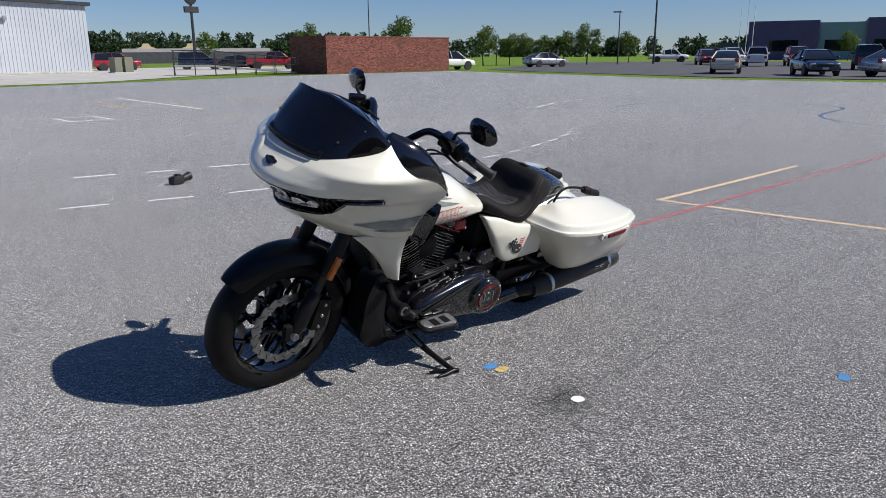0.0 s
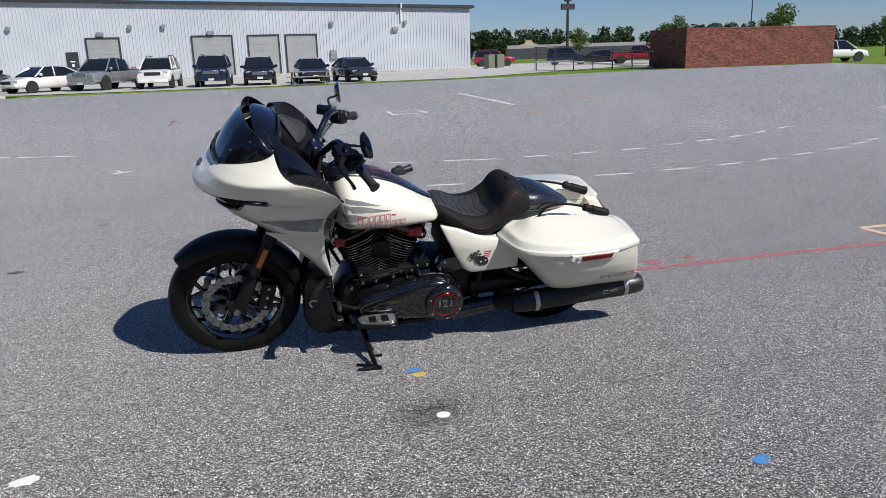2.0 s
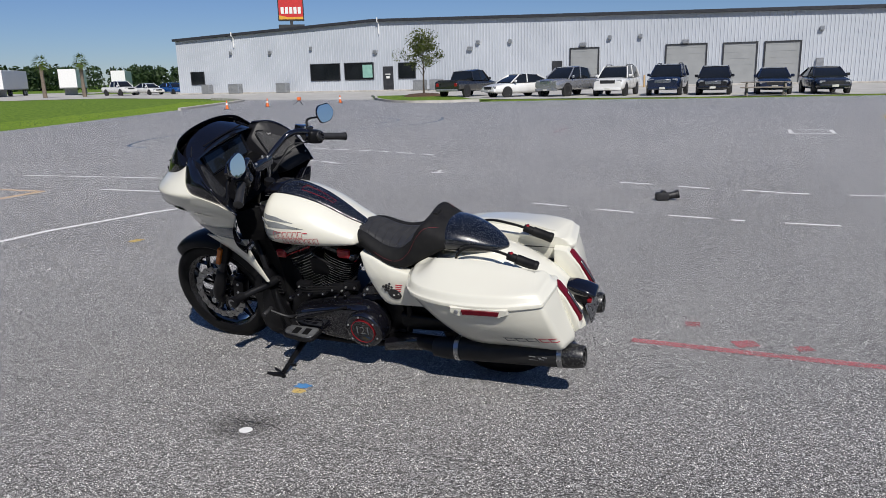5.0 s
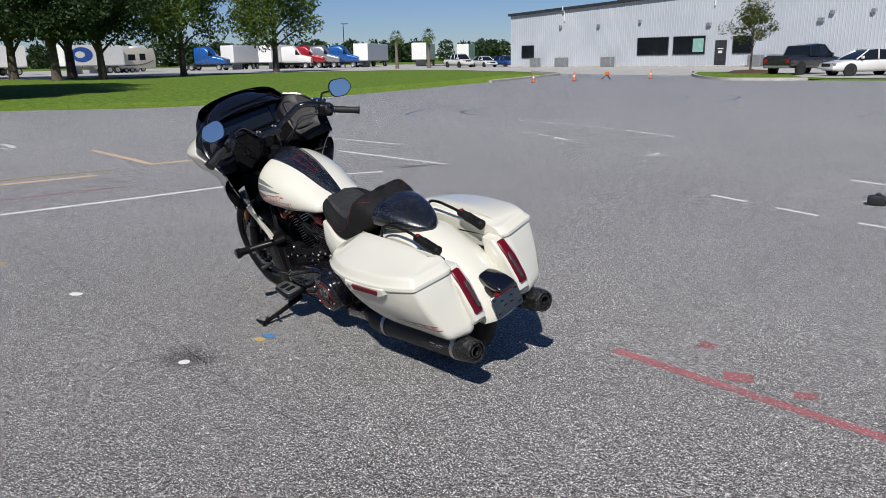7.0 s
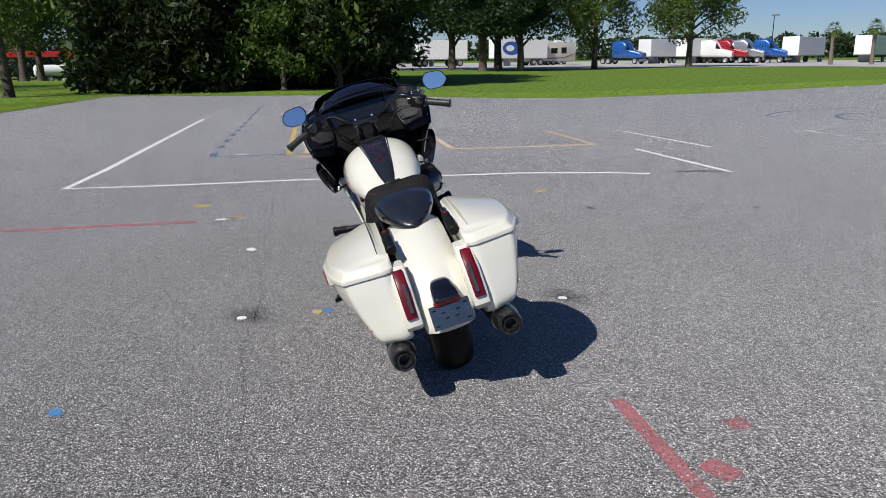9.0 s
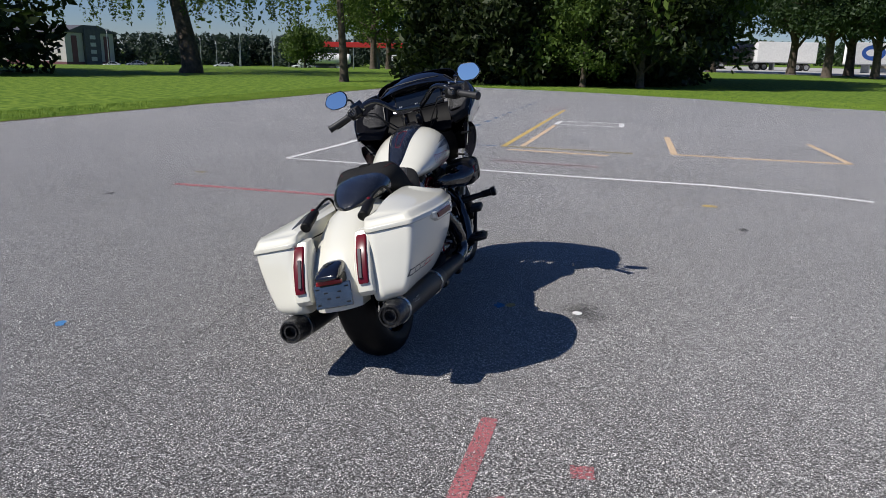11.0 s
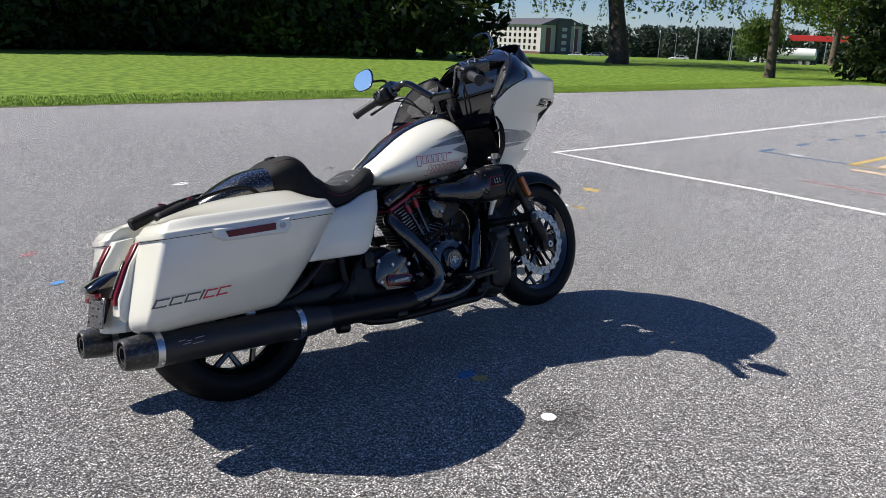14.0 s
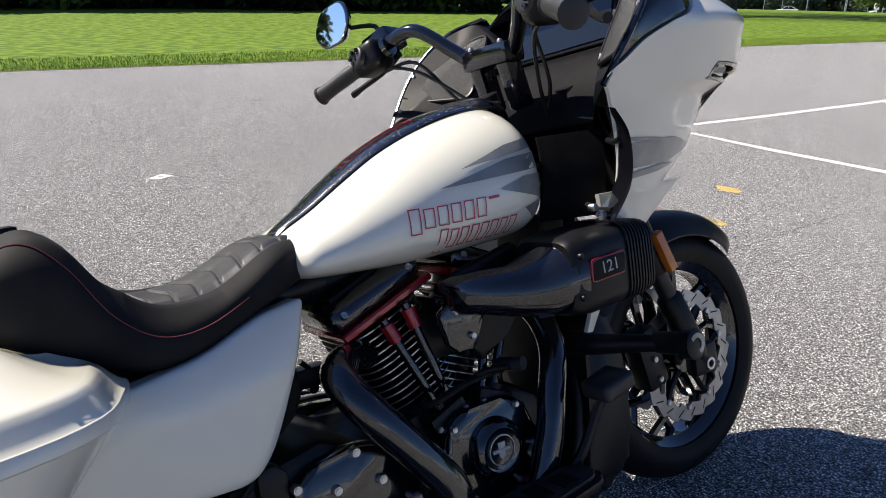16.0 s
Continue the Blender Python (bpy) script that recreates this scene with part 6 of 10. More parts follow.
M_GREYDECAL = mat("grey_decal", (0.13, 0.14, 0.145), (0.24, 0.255, 0.26), 14, 0.3, coat=0.8)
M_MARK = mat("dark_grey_decal", (0.06, 0.065, 0.07), (0.09, 0.095, 0.10), 14, 0.3, coat=0.8)
M_REDDECAL = mat("red_decal", (0.5, 0.03, 0.05), (0.42, 0.03, 0.05), 9, 0.35, coat=0.6)
M_BLACKDECAL = mat("black_decal", (0.012, 0.012, 0.013), (0.02, 0.02, 0.02), 9, 0.35, coat=0.6)
M_LENS = mat("clear_headlight_lens", (0.85, 0.86, 0.87), (0.45, 0.45, 0.46), 16, 0.34, metal=0.6, coat=1.0, spread=(0.4, 0.6))
M_POD = mat("textured_black_pod", (0.005, 0.005, 0.007), (0.008, 0.008, 0.010), 40, 0.42, 0.5, bump=0.05, bscale=400, spec=0.25)
M_REFLECT = mat("headlight_reflector", (0.75, 0.76, 0.78), (0.55, 0.56, 0.58), 30, 0.12, 0.2, metal=1.0)
M_MIRROR = mat("mirror_glass", (0.85, 0.87, 0.9), (0.83, 0.85, 0.88), 2, 0.02, metal=1.0)
M_RUBBERBLACK = mat("soft_tyre_rubber", (0.004, 0.004, 0.005), (0.008, 0.008, 0.008), 12, 0.5, bump=0.1, bscale=120, spec=0.16)
M_PLATE = mat("dark_plate_metal", (0.035, 0.035, 0.038), (0.022, 0.022, 0.024), 14, 0.32, 0.4, metal=0.5)
M_BRACKET = mat("bare_plate_metal", (0.26, 0.26, 0.265), (0.21, 0.21, 0.215), 14, 0.2, 0.26, metal=1.0)
M_LAMPGREY = mat("smoked_lamp_insert", (0.035, 0.032, 0.032), (0.055, 0.045, 0.045), 40, 0.25, coat=0.6)
M_DEEPBLACK = mat("deep_black_plastic", (0.003, 0.003, 0.004), (0.006, 0.006, 0.006), 30, 0.5, spec=0.06)
M_TIP = mat("mottled_carbon_tip", (0.004, 0.004, 0.005), (0.04, 0.04, 0.038), 95, 0.32, 0.45, bump=0.1, bscale=120, coat=0.4, detail=2.0, spread=(0.5, 0.62))
M_SILVERPAD = mat("scuffed_alloy_pad", (0.34, 0.35, 0.35), (0.2, 0.2, 0.21), 22, 0.4, metal=0.8)


def sp(x, xs, ys):
    """A smooth curve through given stations."""
    xs, ys = (xs, ys) if xs[0] < xs[-1] else (xs[::-1], ys[::-1])
    x = min(max(x, xs[0]), xs[-1])
    i = max(0, min(len(xs) - 2, int(np.searchsorted(xs, x)) - 1))
    h = xs[i + 1] - xs[i]
    t = (x - xs[i]) / h
    def slope(k):
        a, b = max(k - 1, 0), min(k + 1, len(xs) - 1)
        return (ys[b] - ys[a]) / (xs[b] - xs[a])
    m0, m1 = slope(i) * h, slope(i + 1) * h
    return (2 * t ** 3 - 3 * t * t + 1) * ys[i] + (t ** 3 - 2 * t * t + t) * m0 + (3 * t * t - 2 * t ** 3) * ys[i + 1] + (t ** 3 - t * t) * m1


def group_part(name, label):
    h = new(name)
    h.parent = bike
    h.empty_display_size = 0.05
    h["label"] = label
    return h


def round_poly(pts, r, n=4):
    """Rounds the corners of a plan outline; always the same count of points."""
    out = []
    k = len(pts)
    for i in range(k):
        a, b, c = (Vector(pts[(i + j) % k]) for j in (-1, 0, 1))
        ri = r[i] if isinstance(r, (list, tuple)) else r
        p = b + (a - b).normalized() * min(ri, (a - b).length * 0.48)
        q = b + (c - b).normalized() * min(ri, (c - b).length * 0.48)
        for j in range(n + 1):
            t = j / n
            out.append((1 - t) ** 2 * p + 2 * t * (1 - t) * b + t * t * q)
    return out


def turned(name, a, b, r, material, parent, label="", seg=18, prof=((0.0, 0.86), (0.04, 1.0), (0.96, 1.0), (1.0, 0.86))):
    """A turned piece from a to b; prof: share of the length and of the radius."""
    a, b = Vector(a), Vector(b)
    m = Matrix.Translation(a) @ (b - a).to_track_quat("Y", "Z").to_matrix().to_4x4()
    L_ = (b - a).length
    return part(name, lathe_bm([(0, prof[0][0] * L_)] + [(r * k, f * L_) for f, k in prof] + [(0, prof[-1][0] * L_)], seg, m), material, parent, label)


def panel(name, grid, material, parent, label="", thick=None, smooth=50):
    """A grid of points as a surface; thick: vector that gives it a back."""
    bm = bmesh.new()
    v = [[bm.verts.new(p) for p in row] for row in grid]
    n, c = len(v), len(v[0])
    for i in range(n - 1):
        for j in range(c - 1):
            bm.faces.new((v[i][j], v[i][j + 1], v[i + 1][j + 1], v[i + 1][j]))
    if thick is not None:
        w = [[bm.verts.new(Vector(p) + Vector(thick)) for p in row] for row in grid]
        for i in range(n - 1):
            for j in range(c - 1):
                bm.faces.new((w[i][j + 1], w[i][j], w[i + 1][j], w[i + 1][j + 1]))
        rim = [(0, j) for j in range(c)] + [(i, c - 1) for i in range(1, n)] + [(n - 1, j) for j in range(c - 2, -1, -1)] + [(i, 0) for i in range(n - 2, 0, -1)]
        for (i, j), (k, l) in zip(rim, rim[1:] + rim[:1]):
            bm.faces.new((v[k][l], v[i][j], w[i][j], w[k][l]))
    bmesh.ops.recalc_face_normals(bm, faces=bm.faces)
    return part(name, bm, material, parent, label, smooth)


BOLT_MESH = {}


def bolts(parent, pts, r=0.006, h=0.006, d=(0, 1, 0), material=None, name="bolt"):
    """Single domed bolts that share one mesh; d: the way they face."""
    key = (r, h, d, (material or M_CHROME).name)
    if key not in BOLT_MESH:
        m = Vector(d).to_track_quat("Y", "Z").to_matrix().to_4x4()
        bm = lathe_bm([(0, h), (r * 0.45, h), (r * 0.5, h * 0.85), (r * 0.8, h * 0.9), (r, h * 0.5), (r, -0.004)], 10, m)
        ob = part(name, bm, material or M_CHROME, parent)
        BOLT_MESH[key] = ob.data
        ob.location = pts[0]
        pts = pts[1:]
    for p in pts:
        ob = new(name, BOLT_MESH[key])
        ob.parent = parent
        ob.location = p


# ---- wheels ----
def wheel(x, z, R, half, rim_r, spokes, name, label):
    """A tyre with a rounded tread on a black cast rim with forked spokes."""
    w = group_part(name, label)
    w.location = (x, 0, z)
    prof = []
    for k in range(17):
        a = math.pi * k / 16
        prof.append((R - (1 - math.sin(a) ** 0.8) * (R - rim_r - 0.012), -half * math.cos(a) * (1.0 if 3 < k < 13 else 0.97)))
    prof = [(rim_r - 0.012, -half * 0.8)] + prof + [(rim_r - 0.012, half * 0.8)]
    part("tyre", lathe_bm(prof, 72, closed=True), M_RUBBERBLACK, w)
    hw = half * 0.82
    rim = bmesh.new()
    add_lathe(rim, [(rim_r + 0.012, -hw), (rim_r + 0.014, -hw + 0.006), (rim_r - 0.01, -hw + 0.012), (rim_r - 0.028, -hw * 0.4), (rim_r - 0.028, hw * 0.4), (rim_r - 0.01, hw - 0.012), (rim_r + 0.014, hw - 0.006), (rim_r + 0.012, hw), (rim_r - 0.004, hw - 0.002), (rim_r - 0.034, hw * 0.45), (rim_r - 0.034, -hw * 0.45), (rim_r - 0.004, -hw + 0.002)], 72, closed=True)
    part("rim", rim, M_GLOSSBLACK, w)
    part("hub", lathe_bm([(0.0, -0.062), (0.042, -0.062), (0.048, -0.04), (0.04, 0), (0.048, 0.04), (0.042, 0.062), (0.0, 0.062)], 28), M_GLOSSBLACK, w)
    for k in range(spokes):
        a = 2 * math.pi * k / spokes + 0.3
        bm = bmesh.new()
        for side in (-1, 1):
            b = a + 0.25 * side
            mid = rim_r * 0.58
            p0 = Vector((0.04 * math.cos(a), 0.02 * side, 0.04 * math.sin(a)))
            p1 = Vector((mid * math.cos(a), 0.020 * side, mid * math.sin(a)))
            p2 = Vector(((rim_r - 0.03) * math.cos(b), 0.012 * side, (rim_r - 0.03) * math.sin(b)))
            add_tube(bm, [p0, p1, p2], [0.016, 0.0105, 0.0115], 6)
        bmesh.ops.recalc_face_normals(bm, faces=bm.faces)
        part("spoke", bm, M_GLOSSBLACK, w)
    return w


def rotor(parent, y, R, teeth=20):
    """A thin brake disc with saw-toothed edges inside and out, slots across it, on five arms with bright buttons."""
    n = teeth * 14
    rings = []
    for inner, dy in ((True, 0.0025), (False, 0.0025), (False, -0.0025), (True, -0.0025)):
        ring = []
        for k in range(n):
            a = 2 * math.pi * k / n
            ph = (k % 14) / 14
            saw = ph / 0.75 if ph < 0.75 else (1 - ph) / 0.25
            r = R * 0.72 + 0.011 * saw if inner else R - 0.011 + 0.011 * saw
            ring.append(Vector((r * math.cos(a), y + dy, r * math.sin(a))))
        rings.append(ring)
    bm = bmesh.new()
    add_loft(bm, rings + [rings[0]], cap=False)
    bmesh.ops.remove_doubles(bm, verts=bm.verts, dist=1e-5)
    bmesh.ops.recalc_face_normals(bm, faces=bm.faces)
    disc = part("brake_disc", bm, M_ROTOR, parent, "bright saw-edged brake disc", smooth=25)
    s = 1 if y > 0 else -1
    slot = box_bm((-0.013, -0.0004, -0.0016), (0.013, 0.0004, 0.0016), 0, 1, Matrix.Translation((R * 0.87, y + s * 0.0026, 0)) @ Matrix.Rotation(radians(42), 4, "Y"))
    first = part("disc_slot", slot, M_MATTBLACK, disc, smooth=0)
    for k in range(1, teeth):
        ob = new("disc_slot", first.data)
        ob.parent = disc
        ob.matrix_basis = Matrix.Rotation(-2 * math.pi * k / teeth, 4, "Y")
    for k in range(5):
        a = 2 * math.pi * k / 5
        part("disc_arm", tube_bm([(0.045 * math.cos(a), y, 0.045 * math.sin(a)), (R * 0.60 * math.cos(a + 0.12), y, R * 0.60 * math.sin(a + 0.12)), (R * 0.77 * math.cos(a + 0.2), y, R * 0.77 * math.sin(a + 0.2))], [0.009, 0.007, 0.008], 6), M_SATINBLACK, parent)
    bolts(parent, [(R * 0.77 * math.cos(2 * math.pi * k / 10 + 0.2), y + s * 0.003, R * 0.77 * math.sin(2 * math.pi * k / 10 + 0.2)) for k in range(10)], 0.008, 0.005, (0, s, 0), name="disc_button")


fw = wheel(1.625, 0.31, 0.316, 0.066, 0.243, 9, "front_wheel", "black cast front wheel")
rotor(fw, 0.066, 0.165)
rotor(fw, -0.066, 0.165)
rw = wheel(0.0, 0.315, 0.322, 0.09, 0.235, 9, "rear_wheel", "wide rear wheel")
rotor(rw, -0.10, 0.14)

# front fender
def fender(name, cx, cz, R, a0, a1, w, material, label, drop=0.06, n=26, parent=bike, w_end=0.8):
    bm = bmesh.new()
    outer, inner = [], []
    cols = 11
    for side, t in ((outer, 0.0), (inner, -0.004)):
        for i in range(n + 1):
            f = i / n
            a = radians(a0 + (a1 - a0) * f)
            ww = w * (w_end + (1 - w_end) * math.sin(math.pi * f) ** 0.38)
            row = []
            for j in range(cols):
                s = -1 + 2 * j / (cols - 1)
                r = R + t - drop * abs(s) ** 2.6
                row.append(Vector((cx + r * math.cos(a), ww * math.sin(s * 1.35) / math.sin(1.35) * (1 + t * 6), cz + r * math.sin(a))))
            side.append(row)
    grid = [[bm.verts.new(p) for p in row] for row in outer]
    back = [[bm.verts.new(p) for p in row] for row in inner]
    for g, flip in ((grid, False), (back, True)):
        for i in range(n):
            for j in range(cols - 1):
                q = (g[i][j], g[i + 1][j], g[i + 1][j + 1], g[i][j + 1])
                bm.faces.new(q[::-1] if flip else q)
    for i in range(n):
        bm.faces.new((grid[i][0], back[i][0], back[i + 1][0], grid[i + 1][0]))
        bm.faces.new((grid[i][-1], grid[i + 1][-1], back[i + 1][-1], back[i][-1]))
    for j in range(cols - 1):
        bm.faces.new((grid[0][j], grid[0][j + 1], back[0][j + 1], back[0][j]))
        bm.faces.new((grid[-1][j], back[-1][j], back[-1][j + 1], grid[-1][j + 1]))
    bmesh.ops.recalc_face_normals(bm, faces=bm.faces)
    return part(name, bm, material, parent, label)


fender("front_fender", 1.625, 0.31, 0.360, 44, 168, 0.088, M_SATINBLACK, "satin black front fender", 0.06, 34, w_end=0.55)
# fork legs
RAKE = Vector((-0.30, 0, 0.63)).normalized()
for s in (1, -1):
    top = Vector((1.60, s * 0.108, 0.335)) + RAKE * 0.72
    low = Vector((1.60, s * 0.108, 0.335))
    leg = group_part("fork_leg", "black fork leg")
    part("lower_leg", tube_bm([low - RAKE * 0.03, low + RAKE * 0.02, low + RAKE * 0.16, low + RAKE * 0.17], [0.024, 0.034, 0.03, 0.022], 16), M_SATINBLACK, leg)
    part("slider", tube_bm([low + RAKE * 0.15, low + RAKE * 0.27], 0.021, 16), M_PLATE, leg)
    part("fork_tube", tube_bm([low + RAKE * 0.24, top], 0.031, 16), M_SATINBLACK, leg)
    bm = prism_bm([(-0.006, -0.05), (0.018, -0.05), (0.018, 0.05), (-0.006, 0.05)], s * 0.03, s * 0.052, "y", 0.005)
    bmesh.ops.transform(bm, matrix=Matrix.Translation(low + RAKE * 0.29) @ Matrix.Rotation(-0.44, 4, "Y"), verts=bm.verts)
    part("side_reflector", bm, M_AMBER, leg, "amber reflector on the fork")
    # axle clamp and cap
    part("axle_cap", lathe_bm([(0.0, s * 0.130), (0.008, s * 0.130), (0.009, s * 0.138), (0.015, s * 0.138), (0.017, s * 0.132), (0.02, s * 0.08), (0, s * 0.08)], 18, Matrix.Translation((1.622, 0, 0.302))), M_CHROME, leg, "bright axle nut")
    part("axle_clamp", box_bm((1.575, s * 0.108 - 0.024, 0.275), (1.66, s * 0.108 + 0.012, 0.35), 0.015, 2), M_SATINBLACK, leg)
    # brake caliper
    bm = box_bm((-0.035, s * 0.066 - 0.028, -0.075), (0.035, s * 0.066 + 0.03, 0.075), 0.014, 2)
    bmesh.ops.transform(bm, matrix=Matrix.Translation((1.475, 0, 0.345)) @ Matrix.Rotation(-0.25, 4, "Y"), verts=bm.verts)
    part("brake_caliper", bm, M_SATINBLACK, leg)
    bolts(leg, [(1.475 - dz * 0.25, s * 0.096, 0.345 + dz) for dz in (-0.05, 0.0, 0.05)], 0.008, 0.006, (0, s, 0))
part("fork_bridge", box_bm((1.36, -0.13, 0.78), (1.44, 0.13, 0.82), 0.012), M_SATINBLACK, bike)



# ---- fairing ----
F_Z = [0.755, 0.82, 0.86, 0.90, 0.935, 0.965, 0.99, 1.02, 1.048, 1.062, 1.09, 1.13, 1.17, 1.20]
F_N = [1.53, 1.635, 1.672, 1.70, 1.728, 1.747, 1.745, 1.722, 1.695, 1.682, 1.648, 1.60, 1.55, 1.51]
F_R = [1.206, 1.200, 1.186, 1.165, 1.142, 1.126, 1.162, 1.206, 1.275, 1.322, 1.364, 1.385, 1.394, 1.398]
F_W = [0.278, 0.298, 0.312, 0.329, 0.346, 0.360, 0.371, 0.381, 0.388, 0.385, 0.360, 0.322, 0.281, 0.256]


def fairing_point(f, z, off=0.0):
    """f from -1 (right rear edge) through 0 (nose) to 1 (left rear edge)."""
    n, r, w = (sp(z, F_Z, q) for q in (F_N, F_R, F_W))
    a = f * math.pi / 2
    s = math.sin(a)
    k = min(1.0, max(0.0, (0.955 - z) / 0.03))
    y = w * math.copysign(abs(s) ** (1.06 + 0.2 * k), s)
    x = r + (n - r) * (max(0.0, math.cos(a)) ** np.interp(z, [0.925, 0.955, 1.05, 1.097, 1.137], [0.92, 0.60, 0.58, 0.80, 1.28]))
    # flat middle panel between two creases that run from the badge to the screen
    g = max(0.0, min(1.0, (0.112 + 0.74 * (z - 1.028) - abs(y)) / 0.010)) * max(0.0, min(1.0, (z - 1.024) / 0.03))
    return Vector((x, y, z)) + Vector((math.cos(a), s, 0)) * off - Vector((0.6, 0, 0.8)) * 0.007 * g


def deck_top(f):
    return 1.096 + 0.082 * max(0.0, (abs(f) - 0.30) / 0.70) ** 1.05


fair = group_part("fairing", "pearl white shark-nosed fairing with smoked screen")
fair.location.y = -0.008
ROWS, COLS = 96, 168
out = [[fairing_point(-1 + 2 * j / COLS, 0.755 + (deck_top(-1 + 2 * j / COLS) - 0.755) * i / ROWS) for j in range(COLS + 1)] for i in range(ROWS + 1)]
inn = [[fairing_point(-1 + 2 * j / COLS, 0.755 + (deck_top(-1 + 2 * j / COLS) - 0.755) * i / ROWS, -0.008) for j in range(COLS + 1)] for i in range(ROWS + 1)]
bm = bmesh.new()
vo, vi = ([[bm.verts.new(p) for p in row] for row in g] for g in (out, inn))


L_F = [0.000, 0.398, 0.488, 0.560, 0.592, 0.803]


def lamp_lo(f):
    return float(np.interp(abs(f), L_F, [0.846, 0.862, 0.880, 0.928, 0.948, 0.953]))


def lamp_hi(f):
    return float(np.interp(abs(f), L_F, [0.962, 0.968, 0.970, 0.974, 0.976, 0.979]))


def lamp_hole(f, z):
    """Headlight opening: deep towards the middle, a slim slot to its end."""
    return abs(f) < 0.798 and lamp_lo(f) < z < lamp_hi(f)


for i in range(ROWS):
    for j in range(COLS):
        f = -1 + 2 * (j + 0.5) / COLS
        z = 0.755 + (deck_top(f) - 0.755) * (i + 0.5) / ROWS
        if lamp_hole(f, z):
            continue
        bm.faces.new((vo[i][j], vo[i][j + 1], vo[i + 1][j + 1], vo[i + 1][j]))
        bm.faces.new((vi[i][j + 1], vi[i][j], vi[i + 1][j], vi[i + 1][j + 1])).material_index = 1
for v in [v for v in bm.verts if not v.link_faces]:
    bm.verts.remove(v)
seen = {}
for row_o, row_i in zip(vo, vi):
    for a, b in zip(row_o, row_i):
        if a.is_valid and b.is_valid:
            seen[a] = b
for e in [e for e in bm.edges if e.is_boundary and e.verts[0] in seen and e.verts[1] in seen]:
    a, b = e.verts
    bm.faces.new((a, b, seen[b], seen[a]))
bmesh.ops.recalc_face_normals(bm, faces=bm.faces)
part("shell", bm, M_PEARL, fair).data.materials.append(M_DEEPBLACK)
# headlight set back in its opening
L_J = [-0.813 + 1.626 * j / 72 for j in range(73)]
panel("headlight", [[fairing_point(f, lamp_lo(f) - 0.008 + (lamp_hi(f) - lamp_lo(f) + 0.016) * i / 8, -0.020) for f in L_J] for i in range(9)], M_GLOSSBLACK, fair, "dark slit headlight housing")
for s in (1, -1):
    for fa, fb, z0, z1, d in ((0.02, 0.20, 0.880, 0.952, -0.008), (0.225, 0.40, 0.888, 0.954, -0.008)):
        rows = []
        for i in range(4):
            rows.append([fairing_point(s * (fa + (fb - fa) * j / 4), z0 + (z1 - z0) * i / 3, d - 0.010 * (1 - abs(j / 2 - 1)) - 0.006 * (i in (1, 2))) for j in range(5)])
        panel("reflector", rows, M_REFLECT, fair, "faceted bright headlight reflector", smooth=0)
    panel("day_light", [[fairing_point(s * (0.03 + 0.36 * j / 12), 0.872 + 0.006 * i + 0.012 * j / 12, -0.012) for j in range(13)] for i in range(2)], M_LENS, fair, "thin pale light bar", (-0.003, 0, 0))
    panel("lamp_brow", [[fairing_point(s * (0.02 + 0.44 * j / 12), 0.956 + 0.010 * i + 0.006 * j / 12, -0.008 - 0.012 * (1 - i)) for j in range(13)] for i in range(2)], M_SATINBLACK, fair, "", (-0.006, 0, 0))
    for f in (0.43, 0.46, 0.49, 0.52):
        part("lamp_fin", tube_bm([fairing_point(s * f, lamp_lo(f) + 0.006, -0.014), fairing_point(s * (f + 0.012), lamp_hi(f) - 0.008, -0.014)], 0.004, 6), M_SATINBLACK, fair)
    rim = [(f, lamp_lo(f)) for f in [0.802 * k / 30 for k in range(31)]] + [(0.804, 0.967)] + [(f, lamp_hi(f)) for f in [0.802 * (1 - k / 30) for k in range(31)]]
    part("lamp_rim", tube_bm([fairing_point(s * f, z, -0.004) for f, z in rim], 0.0055, 6), M_GLOSSBLACK, fair)
    panel("turn_lamp", [[fairing_point(s * (0.683 + 0.11 * j / 8), 0.961 + 0.010 * i / 2, -0.010) for j in range(9)] for i in range(3)], M_SMOKE, fair, "slim dark turn lamp")
# badge on the nose
wing = [(0.036, 0.004), (0.030, 0.011), (0.014, 0.010), (0.011, 0.016), (-0.011, 0.016), (-0.014, 0.010), (-0.030, 0.011), (-0.036, 0.004), (-0.030, -0.007), (-0.014, -0.009), (-0.009, -0.018), (0.009, -0.018), (0.014, -0.009), (0.030, -0.007)]
em = Matrix.Translation(fairing_point(0, 1.033, 0.002)) @ Matrix.Rotation(radians(90), 4, "Z") @ Matrix.Rotation(radians(42), 4, "X")
emblem = part("emblem", prism_bm(wing, -0.004, 0.004, "z", 0.0015, em), M_GLOSSBLACK, fair, "dark winged shield badge")
part("emblem_bar", box_bm((-0.022, -0.003, 0.004), (0.022, 0.003, 0.0048), 0, 1, em), M_PLATE, emblem, smooth=0)
# grey feathered side graphics
for s in (1, -1):
    for z0, z1, h0, h1, fa, fb in ((0.829, 0.826, 0.003, 0.046, 0.60, 0.985), (0.800, 0.790, 0.002, 0.012, 0.70, 0.97), (0.846, 0.858, 0.001, 0.007, 0.80, 0.985)):
        rows = []
        for k in range(4):
            rows.append([fairing_point(s * (fa + (fb - fa) * j / 16), z0 + (z1 - z0) * (j / 16) + ((h0 + (h1 - h0) * min(1.0, j / 7)) * (k / 3 - 0.5)), 0.0025) for j in range(17)])
        panel("side_graphic", rows, M_GREYDECAL, fair, "grey feathered graphic")
